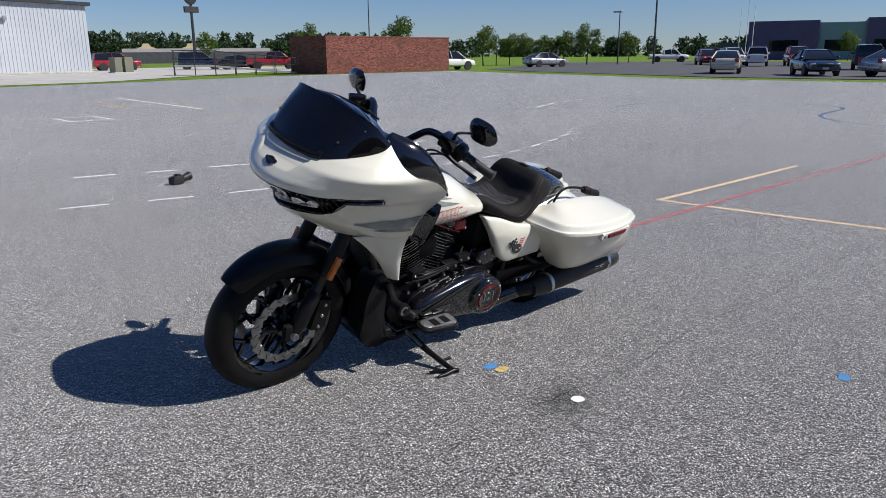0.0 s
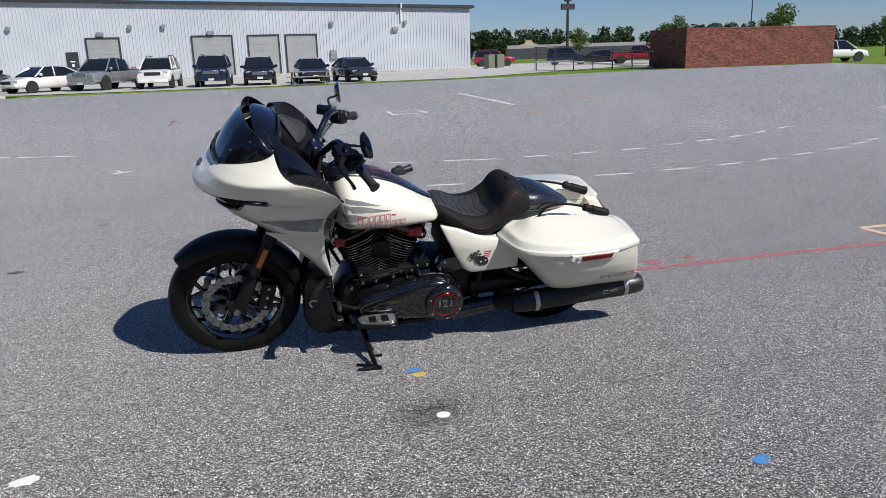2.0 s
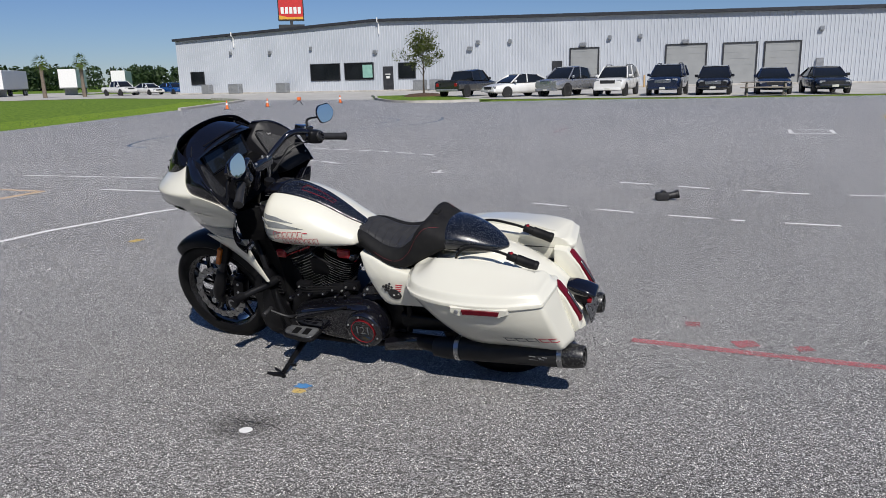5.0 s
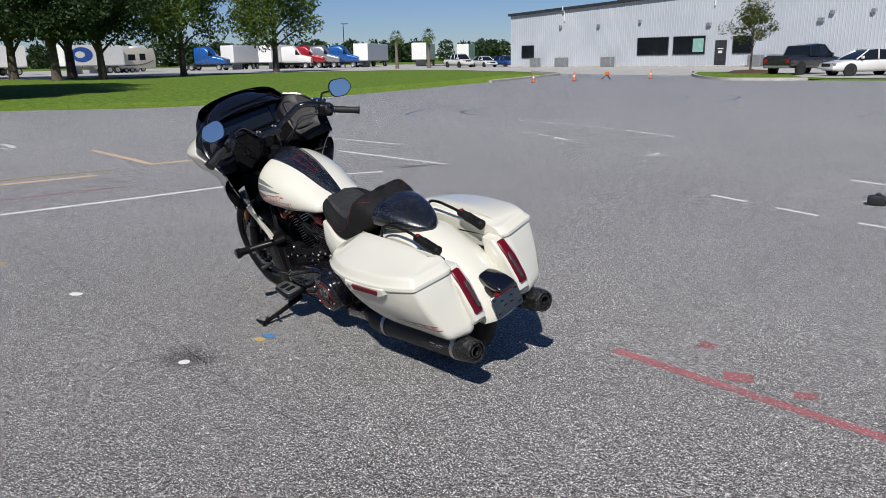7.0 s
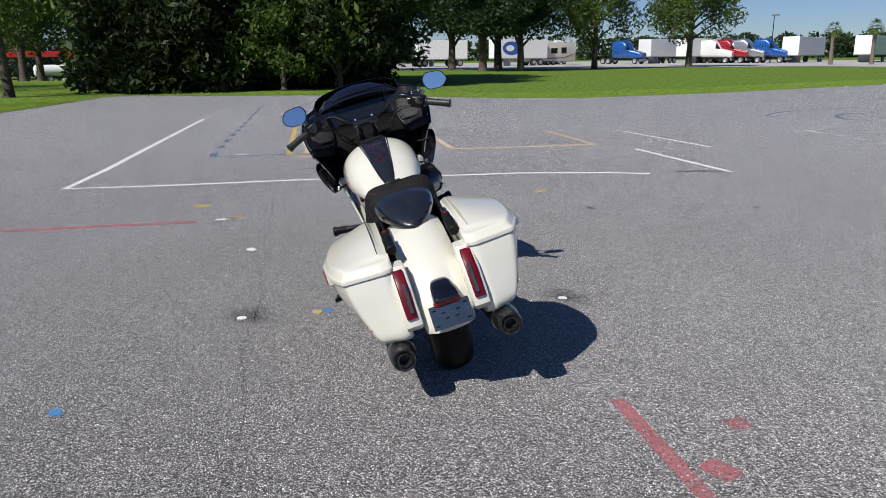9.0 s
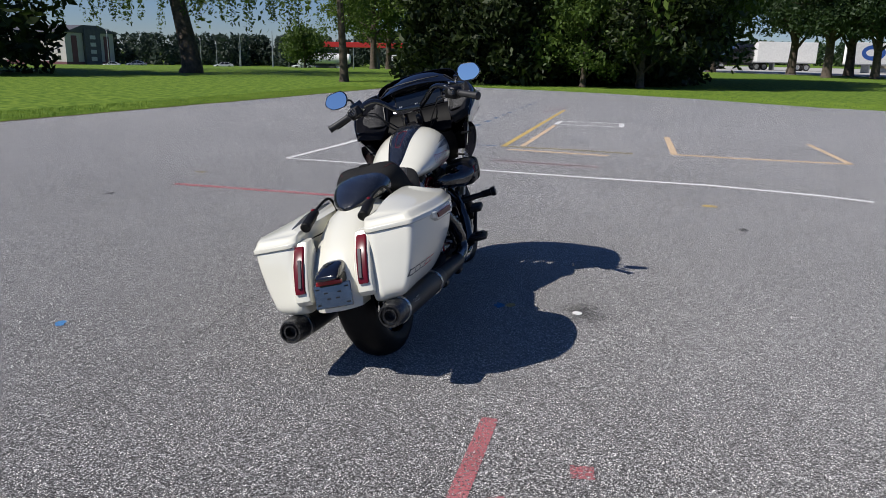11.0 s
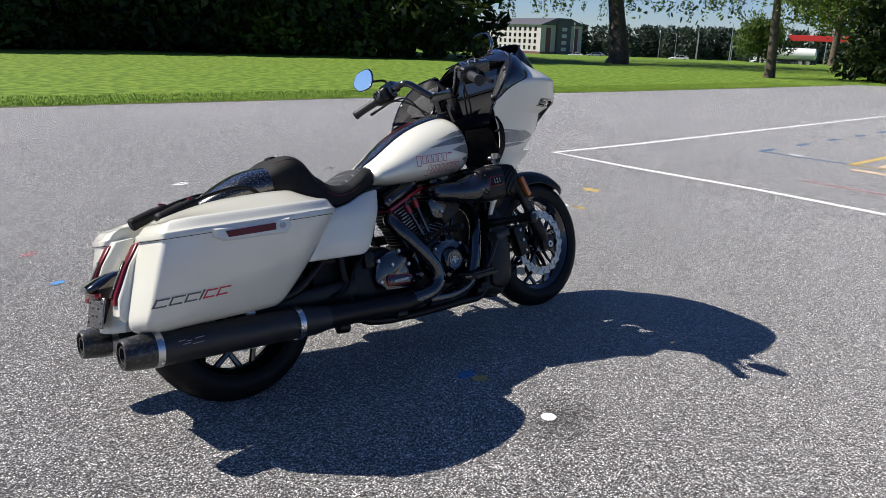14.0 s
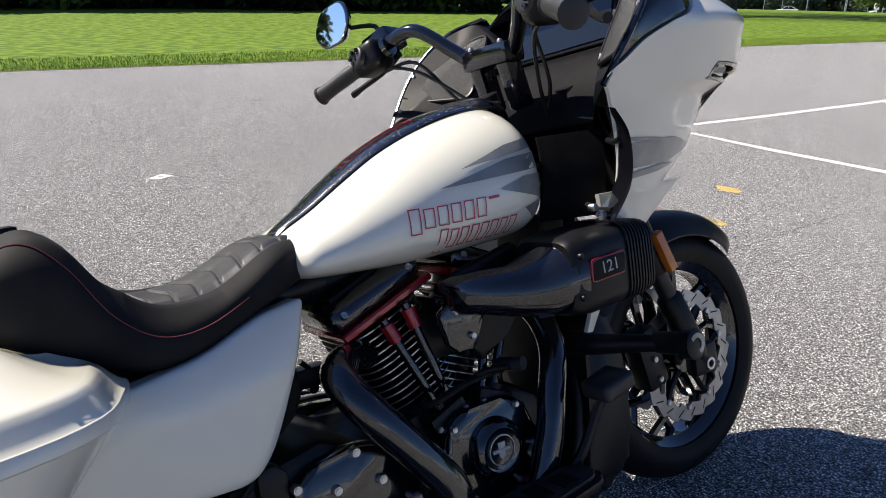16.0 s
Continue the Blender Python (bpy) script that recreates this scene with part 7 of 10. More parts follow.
# lower cowls
for s in (1, -1):
    rows = []
    for i in range(17):
        t = i / 16
        z = 0.765 - 0.265 * t
        xf = sp(t, [0, 0.3, 0.7, 1], [1.455, 1.36, 1.262, 1.205])
        xr = sp(t, [0, 0.25, 0.6, 1], [1.182, 1.20, 1.19, 1.165])
        y = sp(t, [0, 0.5, 1], [0.268, 0.24, 0.215])
        rows.append([Vector((xf + (xr - xf) * j / 8, s * (y - 0.045 * (1 - j / 8) ** 1.6 - 0.012 * (j / 8) ** 4), z)) for j in range(9)])
    panel("lower_cowl", rows, M_PEARL, fair, "pearl white lower cowl", (0, -s * 0.010, 0))
# smoked windscreen, flared at the top
def screen_top(f):
    c, s = max(0.0, math.cos(f * math.pi / 2)), math.sin(f * math.pi / 2)
    return Vector((1.398 + 0.102 * c ** 0.585, 0.256 * math.copysign(abs(s) ** 1.124, s), 1.175 + 0.097 * c ** 0.453))


rows = []
for i in range(17):
    t = i / 16
    row = []
    for j in range(65):
        f = math.sin((-1 + 2 * j / 64) * math.pi / 2)
        a, b = fairing_point(f, deck_top(f) - 0.006, 0.006), screen_top(f)
        bulge = 0.016 * math.sin(math.pi * t) * (1 - abs(f) ** 3)
        row.append(a.lerp(b, t) + Vector((0.55 * math.cos(f), 0.8 * math.sin(f), 0.6)) * bulge + Vector((0.010, 0.006 * f, 0.002)) * t ** 8 * (1 - abs(f) ** 4))
    rows.append(row)
panel("windscreen", rows, M_SMOKE, fair, "dark smoked flared windscreen", (-0.004, 0, -0.003))
# black vent duct along the straight front foot of the screen, with its slats
foot = [fairing_point(-0.345 + 0.69 * j / 20, 1.093, 0.0) for j in range(21)]
panel("vent_duct", [[p + Vector(o) for p in foot] for o in ((0.010, 0, 0.001), (0.006, 0, 0.014), (-0.010, 0, 0.024), (-0.03, 0, 0.03))], M_SATINBLACK, fair, "", (-0.004, 0, -0.006))
for i in range(2):
    panel("vent_slat", [[p + Vector((0.014 - 0.006 * i + k * 0.004, 0, 0.004 + 0.008 * i)) for p in foot[1:-1]] for k in range(2)], M_MATTBLACK, fair, "", (0.001, 0, 0.003))
bolts(fair, [(x, s * y, z) for s in (1, -1) for x, y, z in ((1.566, 0.198, 1.156), (1.482, 0.240, 1.204))], 0.006, 0.004, (0.7, 0, 0.7), M_PLATE, "screen_bolt")

# inner fairing: a glossy bowl with a display, a brow and two speaker pods
dash_rows = []
for x, z, w, drop in ((1.245, 0.90, 0.20, 0.0), (1.262, 0.955, 0.205, 0.0), (1.295, 1.005, 0.205, 0.0), (1.322, 1.035, 0.205, 0.0), (1.335, 1.047, 0.205, 0.0), (1.375, 1.055, 0.21, 0.0), (1.382, 1.062, 0.21, 0.0), (1.412, 1.155, 0.235, 0.004), (1.408, 1.166, 0.24, 0.006), (1.362, 1.188, 0.252, 0.030), (1.350, 1.202, 0.256, 0.042), (1.352, 1.212, 0.258, 0.050), (1.362, 1.220, 0.260, 0.056), (1.395, 1.238, 0.264, 0.070), (1.43, 1.254, 0.264, 0.082), (1.462, 1.264, 0.262, 0.088)):
    dash_rows.append([Vector((x + (0.030 if z > 1.18 else 0.0) * abs(j / 12 - 1) ** 3 * (1 if x < 1.41 else -1.2), w * (j / 12 - 1), z - drop * abs(j / 12 - 1) ** 2.2)) for j in range(25)])
panel("lower_dash", dash_rows[:6], M_DEEPBLACK, fair, "matt black lower dash", (0.012, 0, -0.004), smooth=32)
panel("dash", dash_rows[5:], M_GLOSSBLACK, fair, "glossy black inner fairing", (0.012, 0, -0.004), smooth=32)
dm = Matrix.Translation((1.3905, 0, 1.110)) @ Matrix.Rotation(radians(17), 4, "Y")
part("display_frame", box_bm((-0.004, -0.158, -0.053), (0.006, 0.158, 0.053), 0.005, 2, dm), M_SATINBLACK, fair)
part("display", box_bm((-0.007, -0.149, -0.046), (0.0, 0.149, 0.046), 0.002, 1, dm), M_GLASSDARK, fair, "wide dark dash display")
part("hood_strip", tube_bm([(1.366, -0.165, 1.2185), (1.360, -0.09, 1.2235), (1.358, 0, 1.225), (1.360, 0.09, 1.2235), (1.366, 0.165, 1.2185)], 0.004, 8, 5), M_SATINBLACK, fair)
R_K = [0.0, 0.25, 0.5, 0.75, 1.0]
R_X, R_Y, R_ZZ = [1.372, 1.306, 1.243, 1.185, 1.122], [0.256, 0.325, 0.366, 0.373, 0.352], [1.196, 1.172, 1.114, 1.042, 0.952]


def pod_rim(k, s):
    return Vector((sp(k, R_K, R_X), s * sp(k, R_K, R_Y), sp(k, R_K, R_ZZ)))


def shell_edge(k, s):
    return fairing_point(s, 1.176 - 0.231 * k ** 0.9, -0.002)


for s in (1, -1):
    # rounded black flank between the white edge and the pod
    rows = []
    for i in range(9):
        t = i / 8
        rows.append([shell_edge(j / 28, s).lerp(pod_rim(j / 28, s), t) + Vector((0, s * 0.006, 0.012)) * math.sin(math.pi * t) + Vector((0.004, -s * 0.004, 0)) * (1 - t) for j in range(29)])
    panel("pod_flank", rows, M_GLOSSBLACK, fair, "", (0.006, -s * 0.006, -0.004))
    part("inner_edge", tube_bm([pod_rim(j / 20, s) for j in range(21)], 0.006, 8), M_GLOSSBLACK, fair)
    part("edge_trim", tube_bm([(1.421, s * 0.186, 1.222), (1.408, s * 0.215, 1.200), (1.391, s * 0.243, 1.176)], 0.0025, 6, 3), M_PLATE, fair, "dull metal trim beside the screen")
    # face of the pod, creased below the speaker
    mid = Vector((1.272, s * 0.288, 1.063))
    face = [pod_rim(0.04, s), pod_rim(0.25, s), pod_rim(0.5, s), pod_rim(0.75, s), pod_rim(0.98, s), Vector((1.215, s * 0.235, 0.925)), Vector((1.285, s * 0.195, 1.005)), Vector((1.375, s * 0.195, 1.125))]
    ring = round_poly(face, [0.02, 0.03, 0.03, 0.03, 0.012, 0.02, 0.03, 0.02], 4)
    out_n = Vector((-0.86, -s * 0.30, 0.40)).normalized()
    part("speaker_pod", loft_bm([[q + Vector((0.05, -s * 0.01, -0.01)) for q in ring], ring, [q.lerp(mid, 0.05) + out_n * 0.005 for q in ring], [q.lerp(mid, 0.5) + out_n * 0.004 for q in ring], [q.lerp(mid, 0.95) + out_n * 0.004 for q in ring]]), M_POD, fair, "black speaker pod")
    gr = round_poly([Vector((1.272, s * 0.222, 1.003)), Vector((1.205, s * 0.350, 1.015)), Vector((1.236, s * 0.355, 1.060)), Vector((1.298, s * 0.325, 1.108)), Vector((1.350, s * 0.235, 1.132))], [0.022, 0.02, 0.03, 0.04, 0.025], 5)
    gm = Vector((1.272, s * 0.290, 1.064))
    gr = [gm + (q - gm) * 1.2 + Vector((0, 0, 0.008)) for q in gr]
    part("grille_frame", tube_bm([q + out_n * 0.007 for q in gr + gr[:1]], 0.0045, 8), M_SATINBLACK, fair)
    gm = gm + Vector((0, 0, 0.008))
    part("speaker_grille", loft_bm([[q.lerp(gm, k) + out_n * h for q in gr] for k, h in ((0.0, 0.004), (0.06, 0.009), (0.5, 0.013), (0.95, 0.014))]), M_GRILLE, fair, "fine metal speaker mesh")
    part("speaker_badge", box_bm((-0.024, -0.001, -0.006), (0.024, 0.003, 0.006), 0.002, 1, Matrix.Translation(Vector((1.325, s * 0.270, 1.118)) + out_n * 0.012) @ Matrix.Rotation(radians(-s * 40), 4, "Z") @ Matrix.Rotation(radians(30), 4, "X")), M_PLATE, fair, "small grey speaker badge")
    part("glovebox_seam", tube_bm([pod_rim(0.80, s).lerp(mid, 0.08) + out_n * 0.005, Vector((1.235, s * 0.29, 0.992)) + out_n * 0.006, Vector((1.285, s * 0.21, 0.985)) + out_n * 0.006], 0.003, 6, 4), M_SATINBLACK, fair)
    bolts(fair, [pod_rim(0.62, s).lerp(mid, 0.09) + out_n * 0.005, pod_rim(0.9, s).lerp(mid, 0.1) + out_n * 0.004], 0.005, 0.004, (-0.8, -s * 0.3, 0.4), M_STEEL)
    # black knee shield beside the fork, and the curved wind deflector
    panel("knee_shield", [[Vector((1.14 + 0.10 * j / 8 + 0.02 * (i / 8), s * (0.13 + 0.07 * j / 8 + 0.015 * math.sin(math.pi * i / 8)), 0.72 + 0.165 * i / 8)) for j in range(9)] for i in range(9)], M_DEEPBLACK, fair, "", (0.006, -s * 0.012, 0))
    rows = []
    for i in range(13):
        t = i / 12
        c = Vector((sp(t, [0, 0.3, 0.7, 1], [1.155, 1.178, 1.192, 1.172]), s * sp(t, [0, 0.3, 0.7, 1], [0.330, 0.328, 0.308, 0.285]), sp(t, [0, 0.3, 0.7, 1], [0.915, 0.868, 0.785, 0.718])))
        w = 0.042 * (math.sin(math.pi * (0.12 + 0.80 * t))) ** 0.5
        rows.append([c + Vector((0.42 * w * q, -s * 0.88 * w * q, 0.10 * w * q)) + Vector((-0.006, s * 0.010, 0)) * (1 - q * q) for q in (-1, -0.6, -0.2, 0.2, 0.6, 1)])
    panel("wind_deflector", rows, M_GLOSSBLACK, fair, "curved gloss black wind deflector", (0.008, -s * 0.008, 0))
    part("deflector_bracket", tube_bm([(1.178, s * 0.325, 0.86), (1.195, s * 0.295, 0.857), (1.215, s * 0.262, 0.86)], 0.006, 8, 3), M_SATINBLACK, fair)
    part("deflector_bracket", tube_bm([(1.178, s * 0.29, 0.735), (1.19, s * 0.25, 0.735), (1.195, s * 0.21, 0.745)], 0.006, 8, 3), M_SATINBLACK, fair)
    bolts(fair, [(1.165, s * 0.272, 0.73), (1.15, s * 0.268, 0.745)], 0.008, 0.01, (0, s, 0))

# ---- handlebar ----
hb = group_part("handlebar", "black moto handlebar turned slightly left")
part("bar", tube_bm([(1.03, 0.395, 1.083), (1.062, 0.32, 1.116), (1.095, 0.24, 1.15), (1.12, 0.17, 1.155), (1.165, 0.10, 1.095), (1.185, 0.05, 1.062), (1.19, -0.05, 1.06), (1.17, -0.11, 1.095), (1.12, -0.19, 1.15), (1.08, -0.26, 1.145), (1.05, -0.33, 1.10), (1.0, -0.41, 1.065)], 0.0155, 14, 6), M_GLOSSBLACK, hb)
for s in (1, -1):
    part("riser", box_bm((-0.021, -0.018, 0.0), (0.021, 0.018, 0.125), 0.008, 2, Matrix.Translation((1.215, s * 0.045, 0.95)) @ Matrix.Rotation(radians(-14), 4, "Y")), M_GLOSSBLACK, hb)
    g0, g1 = ((Vector((1.052, 0.335, 1.106)), Vector((1.0, 0.454, 1.060))) if s > 0 else (Vector((1.030, -0.355, 1.085)), Vector((0.958, -0.474, 1.042))))
    d = (g1 - g0).normalized()
    turned("grip", g0, g1, 0.0185, M_BLACKP, hb, "black ribbed rubber grip", 16, ((0.0, 1.15), (0.05, 1.2), (0.07, 1.0), (0.3, 1.05), (0.6, 1.0), (0.93, 1.08), (0.95, 1.25), (0.985, 1.25), (1.0, 1.0)))
    c = g0 - d * 0.045
    q = (d.to_track_quat("Y", "Z")).to_matrix().to_4x4()
    part("switch_housing", box_bm((-0.036, -0.042, -0.036), (0.036, 0.042, 0.034), 0.024, 4, Matrix.Translation(c) @ q), M_SATINBLACK, hb, "black switch housing")
    turned("switch_pad", c + Vector((-0.030, 0, 0.002)), c + Vector((-0.043, 0, 0.005)), 0.025, M_BLACKP, hb, "round pad of switches", 22, ((0.0, 1.0), (0.7, 1.0), (0.9, 0.93), (1.0, 0.8)))
    for k in range(6):
        e = 2 * math.pi * k / 6
        p = c + Vector((-0.042, 0, 0.005)) + d * (0.014 * math.cos(e)) + Vector((0, 0, 0.014 * math.sin(e)))
        turned("switch_button", p, p + Vector((-0.006, 0, 0.001)), 0.0048, M_GLOSSBLACK, hb, "", 10)
    turned("bar_clamp", c - d * 0.046, c - d * 0.060, 0.024, M_GLOSSBLACK, hb, "", 18)
    part("master_cylinder", box_bm((-0.05, -0.038, -0.022), (0.026, 0.038, 0.028), 0.010, 2, Matrix.Translation(c + Vector((0.05, 0, 0.03))) @ q), M_GLOSSBLACK, hb)
    bolts(hb, [c + Vector((0.03, s * dd, 0.055)) for dd in (-0.02, 0.02)], 0.005, 0.005, (0, 0, 1), M_STEEL)
    for k in range(3):
        part("switch", box_bm((-0.009, -0.007, -0.006), (0.009, 0.007, 0.006), 0.003, 1, Matrix.Translation(c + Vector((-0.032, 0, 0.018 - 0.02 * k)) - d * (0.01 * (k - 1))) @ q), M_BLACKP, hb)
    l0 = c + Vector((0.065, 0, 0.005))
    part("lever", tube_bm([l0 - d * 0.01, l0 + d * 0.05 + Vector((0.012, 0, -0.01)), l0 + d * 0.12 + Vector((0.006, 0, -0.016)), l0 + d * 0.165 + Vector((0.012, 0, -0.014))], [0.011, 0.008, 0.007, 0.009], 8, 4), M_SATINBLACK, hb)
    mc = Vector((1.02, 0.378, 1.213)) if s > 0 else Vector((1.035, -0.44, 1.187))
    st = c + Vector((0.03, 0, 0.03))
    part("mirror_stalk", tube_bm([st, st.lerp(mc, 0.3) + Vector((0.03, 0, 0.03)), mc + Vector((0.02, -s * 0.035, -0.012)), mc + Vector((0.012, 0, 0))], [0.007, 0.006, 0.005, 0.006], 8, 4), M_SATINBLACK, hb)
    n = Vector((-0.93, -s * 0.12, 0.10 if s > 0 else 0.12)).normalized()
    m = Matrix.Translation(mc) @ n.to_track_quat("Y", "Z").to_matrix().to_4x4()
    ring = round_poly([(-0.068, -0.014), (-0.025, -0.05), (0.055, -0.044), (0.076, 0.010), (0.050, 0.050), (-0.040, 0.040)], 0.024, 5)
    if s > 0:
        ring = [Vector((-p.x, p.y)) for p in ring][::-1]
    part("mirror_shell", loft_bm([[m @ Vector((p.x * k, y, p.y * k)) for p in ring] for k, y in ((0.45, -0.022), (0.85, -0.016), (1.06, 0.0), (1.06, 0.004), (1.0, 0.005))]), M_GLOSSBLACK, hb)
    part("mirror_glass", loft_bm([[m @ Vector((p.x * k, y, p.y * k)) for p in ring] for k, y in ((0.99, 0.004), (0.97, 0.007))]), M_MIRROR, hb, "sky-reflecting oval mirror glass")
    # cables down to the steering head
    for k in range(2):
        o = Vector((0.008 * k, 0, -0.012 * k))
        part("cable", tube_bm([c + Vector((0.02, 0, -0.02)) + o, (1.13, s * 0.20, 1.07 + 0.02 * k), (1.20, s * (0.12 + 0.03 * k), 0.99), (1.25, s * 0.08, 0.93)], 0.0042, 6, 5), M_BLACKP, hb)
part("clamp", box_bm((-0.027, -0.075, -0.022), (0.027, 0.075, 0.022), 0.010, 2, Matrix.Translation((1.187, 0, 1.064))), M_GLOSSBLACK, hb)
bolts(hb, [(1.187 + a, b, 1.086) for a in (-0.016, 0.016) for b in (-0.05, 0.05)], 0.006, 0.006, (0, 0, 1), M_STEEL)
turned("ignition_cap", (1.165, 0, 0.955), (1.155, 0, 0.985), 0.026, M_SATINBLACK, hb)

# ---- tank ----
T_X = [0.63, 0.70, 0.77, 0.85, 0.95, 1.05, 1.15]
T_B = [0.702, 0.694, 0.690, 0.688, 0.690, 0.694, 0.705]
T_T = [0.768, 0.806, 0.852, 0.900, 0.940, 0.962, 0.958]
T_W = [0.135, 0.153, 0.174, 0.196, 0.211, 0.214, 0.202]


def tank_dims(x):
    zb, zt, w = sp(x, T_X, T_B), sp(x, T_X, T_T), sp(x, T_X, T_W)
    e = max(0.0, min(1.0, (1.150 - x) / 0.085))
    k = math.sqrt(max(0.0, 1 - (1 - e) ** 2.4))
    e2 = max(0.0, min(1.0, (x - 0.625) / 0.05))
    k *= math.sqrt(max(0.0, 1 - (1 - e2) ** 2.4))
    zw = zb + 0.40 * (zt - zb)
    kk = 0.25 + 0.75 * k
    return zw - (zw - zb) * kk, zw + (zt - zw) * kk, w * max(0.05, 0.12 + 0.88 * k), zw


def tank_ring(x, n=40):
    zb, zt, w, zw = tank_dims(x)
    pts = []
    for k in range(n):
        a = 2 * math.pi * k / n
        c, s = math.cos(a), math.sin(a)
        p = 2.15 if s > 0 else 2.7
        pts.append(Vector((x, w * math.copysign(abs(c) ** (2 / p), c), zw + ((zt - zw) if s > 0 else (zw - zb)) * math.copysign(abs(s) ** (2 / p), s))))
    return pts


def tank_y(x, z):
    zb, zt, w, zw = tank_dims(x)
    p, h = (2.15, zt - zw) if z > zw else (2.7, zw - zb)
    return w * max(0.0, 1 - min(1.0, abs(z - zw) / h) ** p) ** (1 / p)


def tank_z(x, y):
    zb, zt, w, zw = tank_dims(x)
    return zw + (zt - zw) * max(0.0, 1 - min(1.0, abs(y) / w) ** 2.15) ** (1 / 2.15)


tank = group_part("fuel_tank", "pearl white teardrop fuel tank with grey graphics")
XS = [0.625 + 0.5245 * (0.5 - 0.5 * math.cos(math.pi * k / 44)) for k in range(45)]
part("tank_shell", loft_bm([tank_ring(x) for x in XS]), M_PEARL, tank)
C_X = [0.645, 0.70, 0.78, 0.90, 1.05, 1.13]
C_W = [0.022, 0.036, 0.050, 0.066, 0.080, 0.078]
rows = []
for i in range(41):
    x = 0.645 + 0.475 * i / 40
    hw = sp(x, C_X, C_W)
    rows.append([Vector((x, hw * q, tank_z(x, hw * q) + (0.007 * (1 - abs(q) ** 6) - 0.004 * (abs(q) > 0.99)))) for q in [-1 + 2 * j / 16 for j in range(17)]])
panel("console", rows, M_FLAKE, tank, "black textured tank console", (0, 0, -0.012))
for s in (1, -1):
    part("console_edge", tube_bm([(x, s * sp(x, C_X, C_W) * 1.01, tank_z(x, sp(x, C_X, C_W)) + 0.0008) for x in [0.648 + 0.462 * k / 40 for k in range(41)]], 0.0034, 8), M_GLOSSBLACK, tank)
part("console_nose", loft_bm([super_ring(x, 0, z, w, h, 24, 2.6) for x, z, w, h in ((1.06, 0.955, 0.078, 0.022), (1.10, 0.953, 0.080, 0.028), (1.14, 0.945, 0.074, 0.03), (1.165, 0.93, 0.055, 0.022))]), M_GLOSSBLACK, tank)
ring = [(0.80, -1), (0.80, 1)] + [(0.80 + 0.155 * k / 8, 1) for k in range(1, 9)] + [(0.962, 0)] + [(0.955 - 0.155 * k / 8, -1) for k in range(9)]
bm = bmesh.new()
add_tube(bm, [(x, q * (0.014 + 0.012 * (x - 0.80) / 0.16), tank_z(x, 0) + 0.0068) for x, q in ring], 0.0012, 6)
part("red_outline", bm, M_RED, tank, "thin red console outline")
part("console_inset", prism_bm([(0.81, -0.012), (0.81, 0.012), (0.95, 0.021), (0.95, -0.021)], 0, 0.003, "z", 0.001, Matrix.Translation((0, 0, tank_z(0.81, 0) + 0.005)) @ Matrix.Translation((0.81, 0, 0)) @ Matrix.Rotation(-math.atan2(tank_z(0.95, 0) - tank_z(0.81, 0), 0.14), 4, "Y") @ Matrix.Translation((-0.81, 0, 0))), M_MATTBLACK, tank)


def side_decal(name, quad, material, s, n=6, off=0.0015, label=""):
    """A flat mark given by four (x, z) corners, laid on the tank's side."""
    (ax, az), (bx, bz), (cx, cz), (dx, dz) = quad
    rows = []
    for i in range(3):
        u = i / 2
        row = []
        for j in range(n + 1):
            v = j / n
            x = (ax + (bx - ax) * v) * (1 - u) + (dx + (cx - dx) * v) * u
            z = (az + (bz - az) * v) * (1 - u) + (dz + (cz - dz) * v) * u
            row.append(Vector((x, s * (tank_y(x, z) + off), z)))
        rows.append(row)
    return panel(name, rows, material, tank, label)


for s in (1, -1):
    # feathered strokes from the tank's front
    for q in ([(0.93, 0.846), (1.09, 0.868), (1.095, 0.888), (1.03, 0.878)], [(0.88, 0.818), (1.09, 0.830), (1.10, 0.860), (1.02, 0.853)], [(0.995, 0.802), (1.095, 0.775), (1.108, 0.822), (1.05, 0.818)], [(1.05, 0.762), (1.085, 0.735), (1.102, 0.768), (1.085, 0.772)]):
        side_decal("tank_graphic", q, M_GREYDECAL, s, 8, label="grey feathered graphic")
    # two lines of marks in thin red outline
    for n_, x0, x1, z0, z1, h in (((6, 0.815, 0.965, 0.772, 0.778, 0.034), (8, 0.868, 1.035, 0.731, 0.737, 0.033)) if s < 0 else ((6, 0.888, 1.045, 0.790, 0.790, 0.034), (8, 0.815, 1.005, 0.753, 0.755, 0.033))):
        xa, xb = x0, x1
        w = (xb - xa) / n_
        for k in range(n_):
            zc = z0 + (z1 - z0) * k / n_
            big = 1.25 if k == (0 if s < 0 else n_ - 1) else 1.0
            a, b = xa + w * k + 0.002, xa + w * (k + 1) - 0.003
            zt, zl = zc + h * (0.5 if big == 1 else 0.6), zc - h * (0.5 if big == 1 else 0.7)
            t = 0.0022
            for q in ([(a, zl), (a + t, zl), (a + t, zt), (a, zt)], [(b - t, zl), (b, zl), (b, zt), (b - t, zt)], [(a, zt - t), (b, zt - t), (b, zt), (a, zt)], [(a, zl), (b, zl), (b, zl + t), (a, zl + t)]):
                side_decal("brand_mark", q, M_REDDECAL, s, 1, 0.002)
    xd, zd = (0.968, 0.788) if s < 0 else (0.862, 0.796)
    side_decal("brand_mark", [(xd, zd), (xd + 0.022, zd + 0.001), (xd + 0.022, zd + 0.006), (xd, zd + 0.005)], M_REDDECAL, s, 2, 0.002)

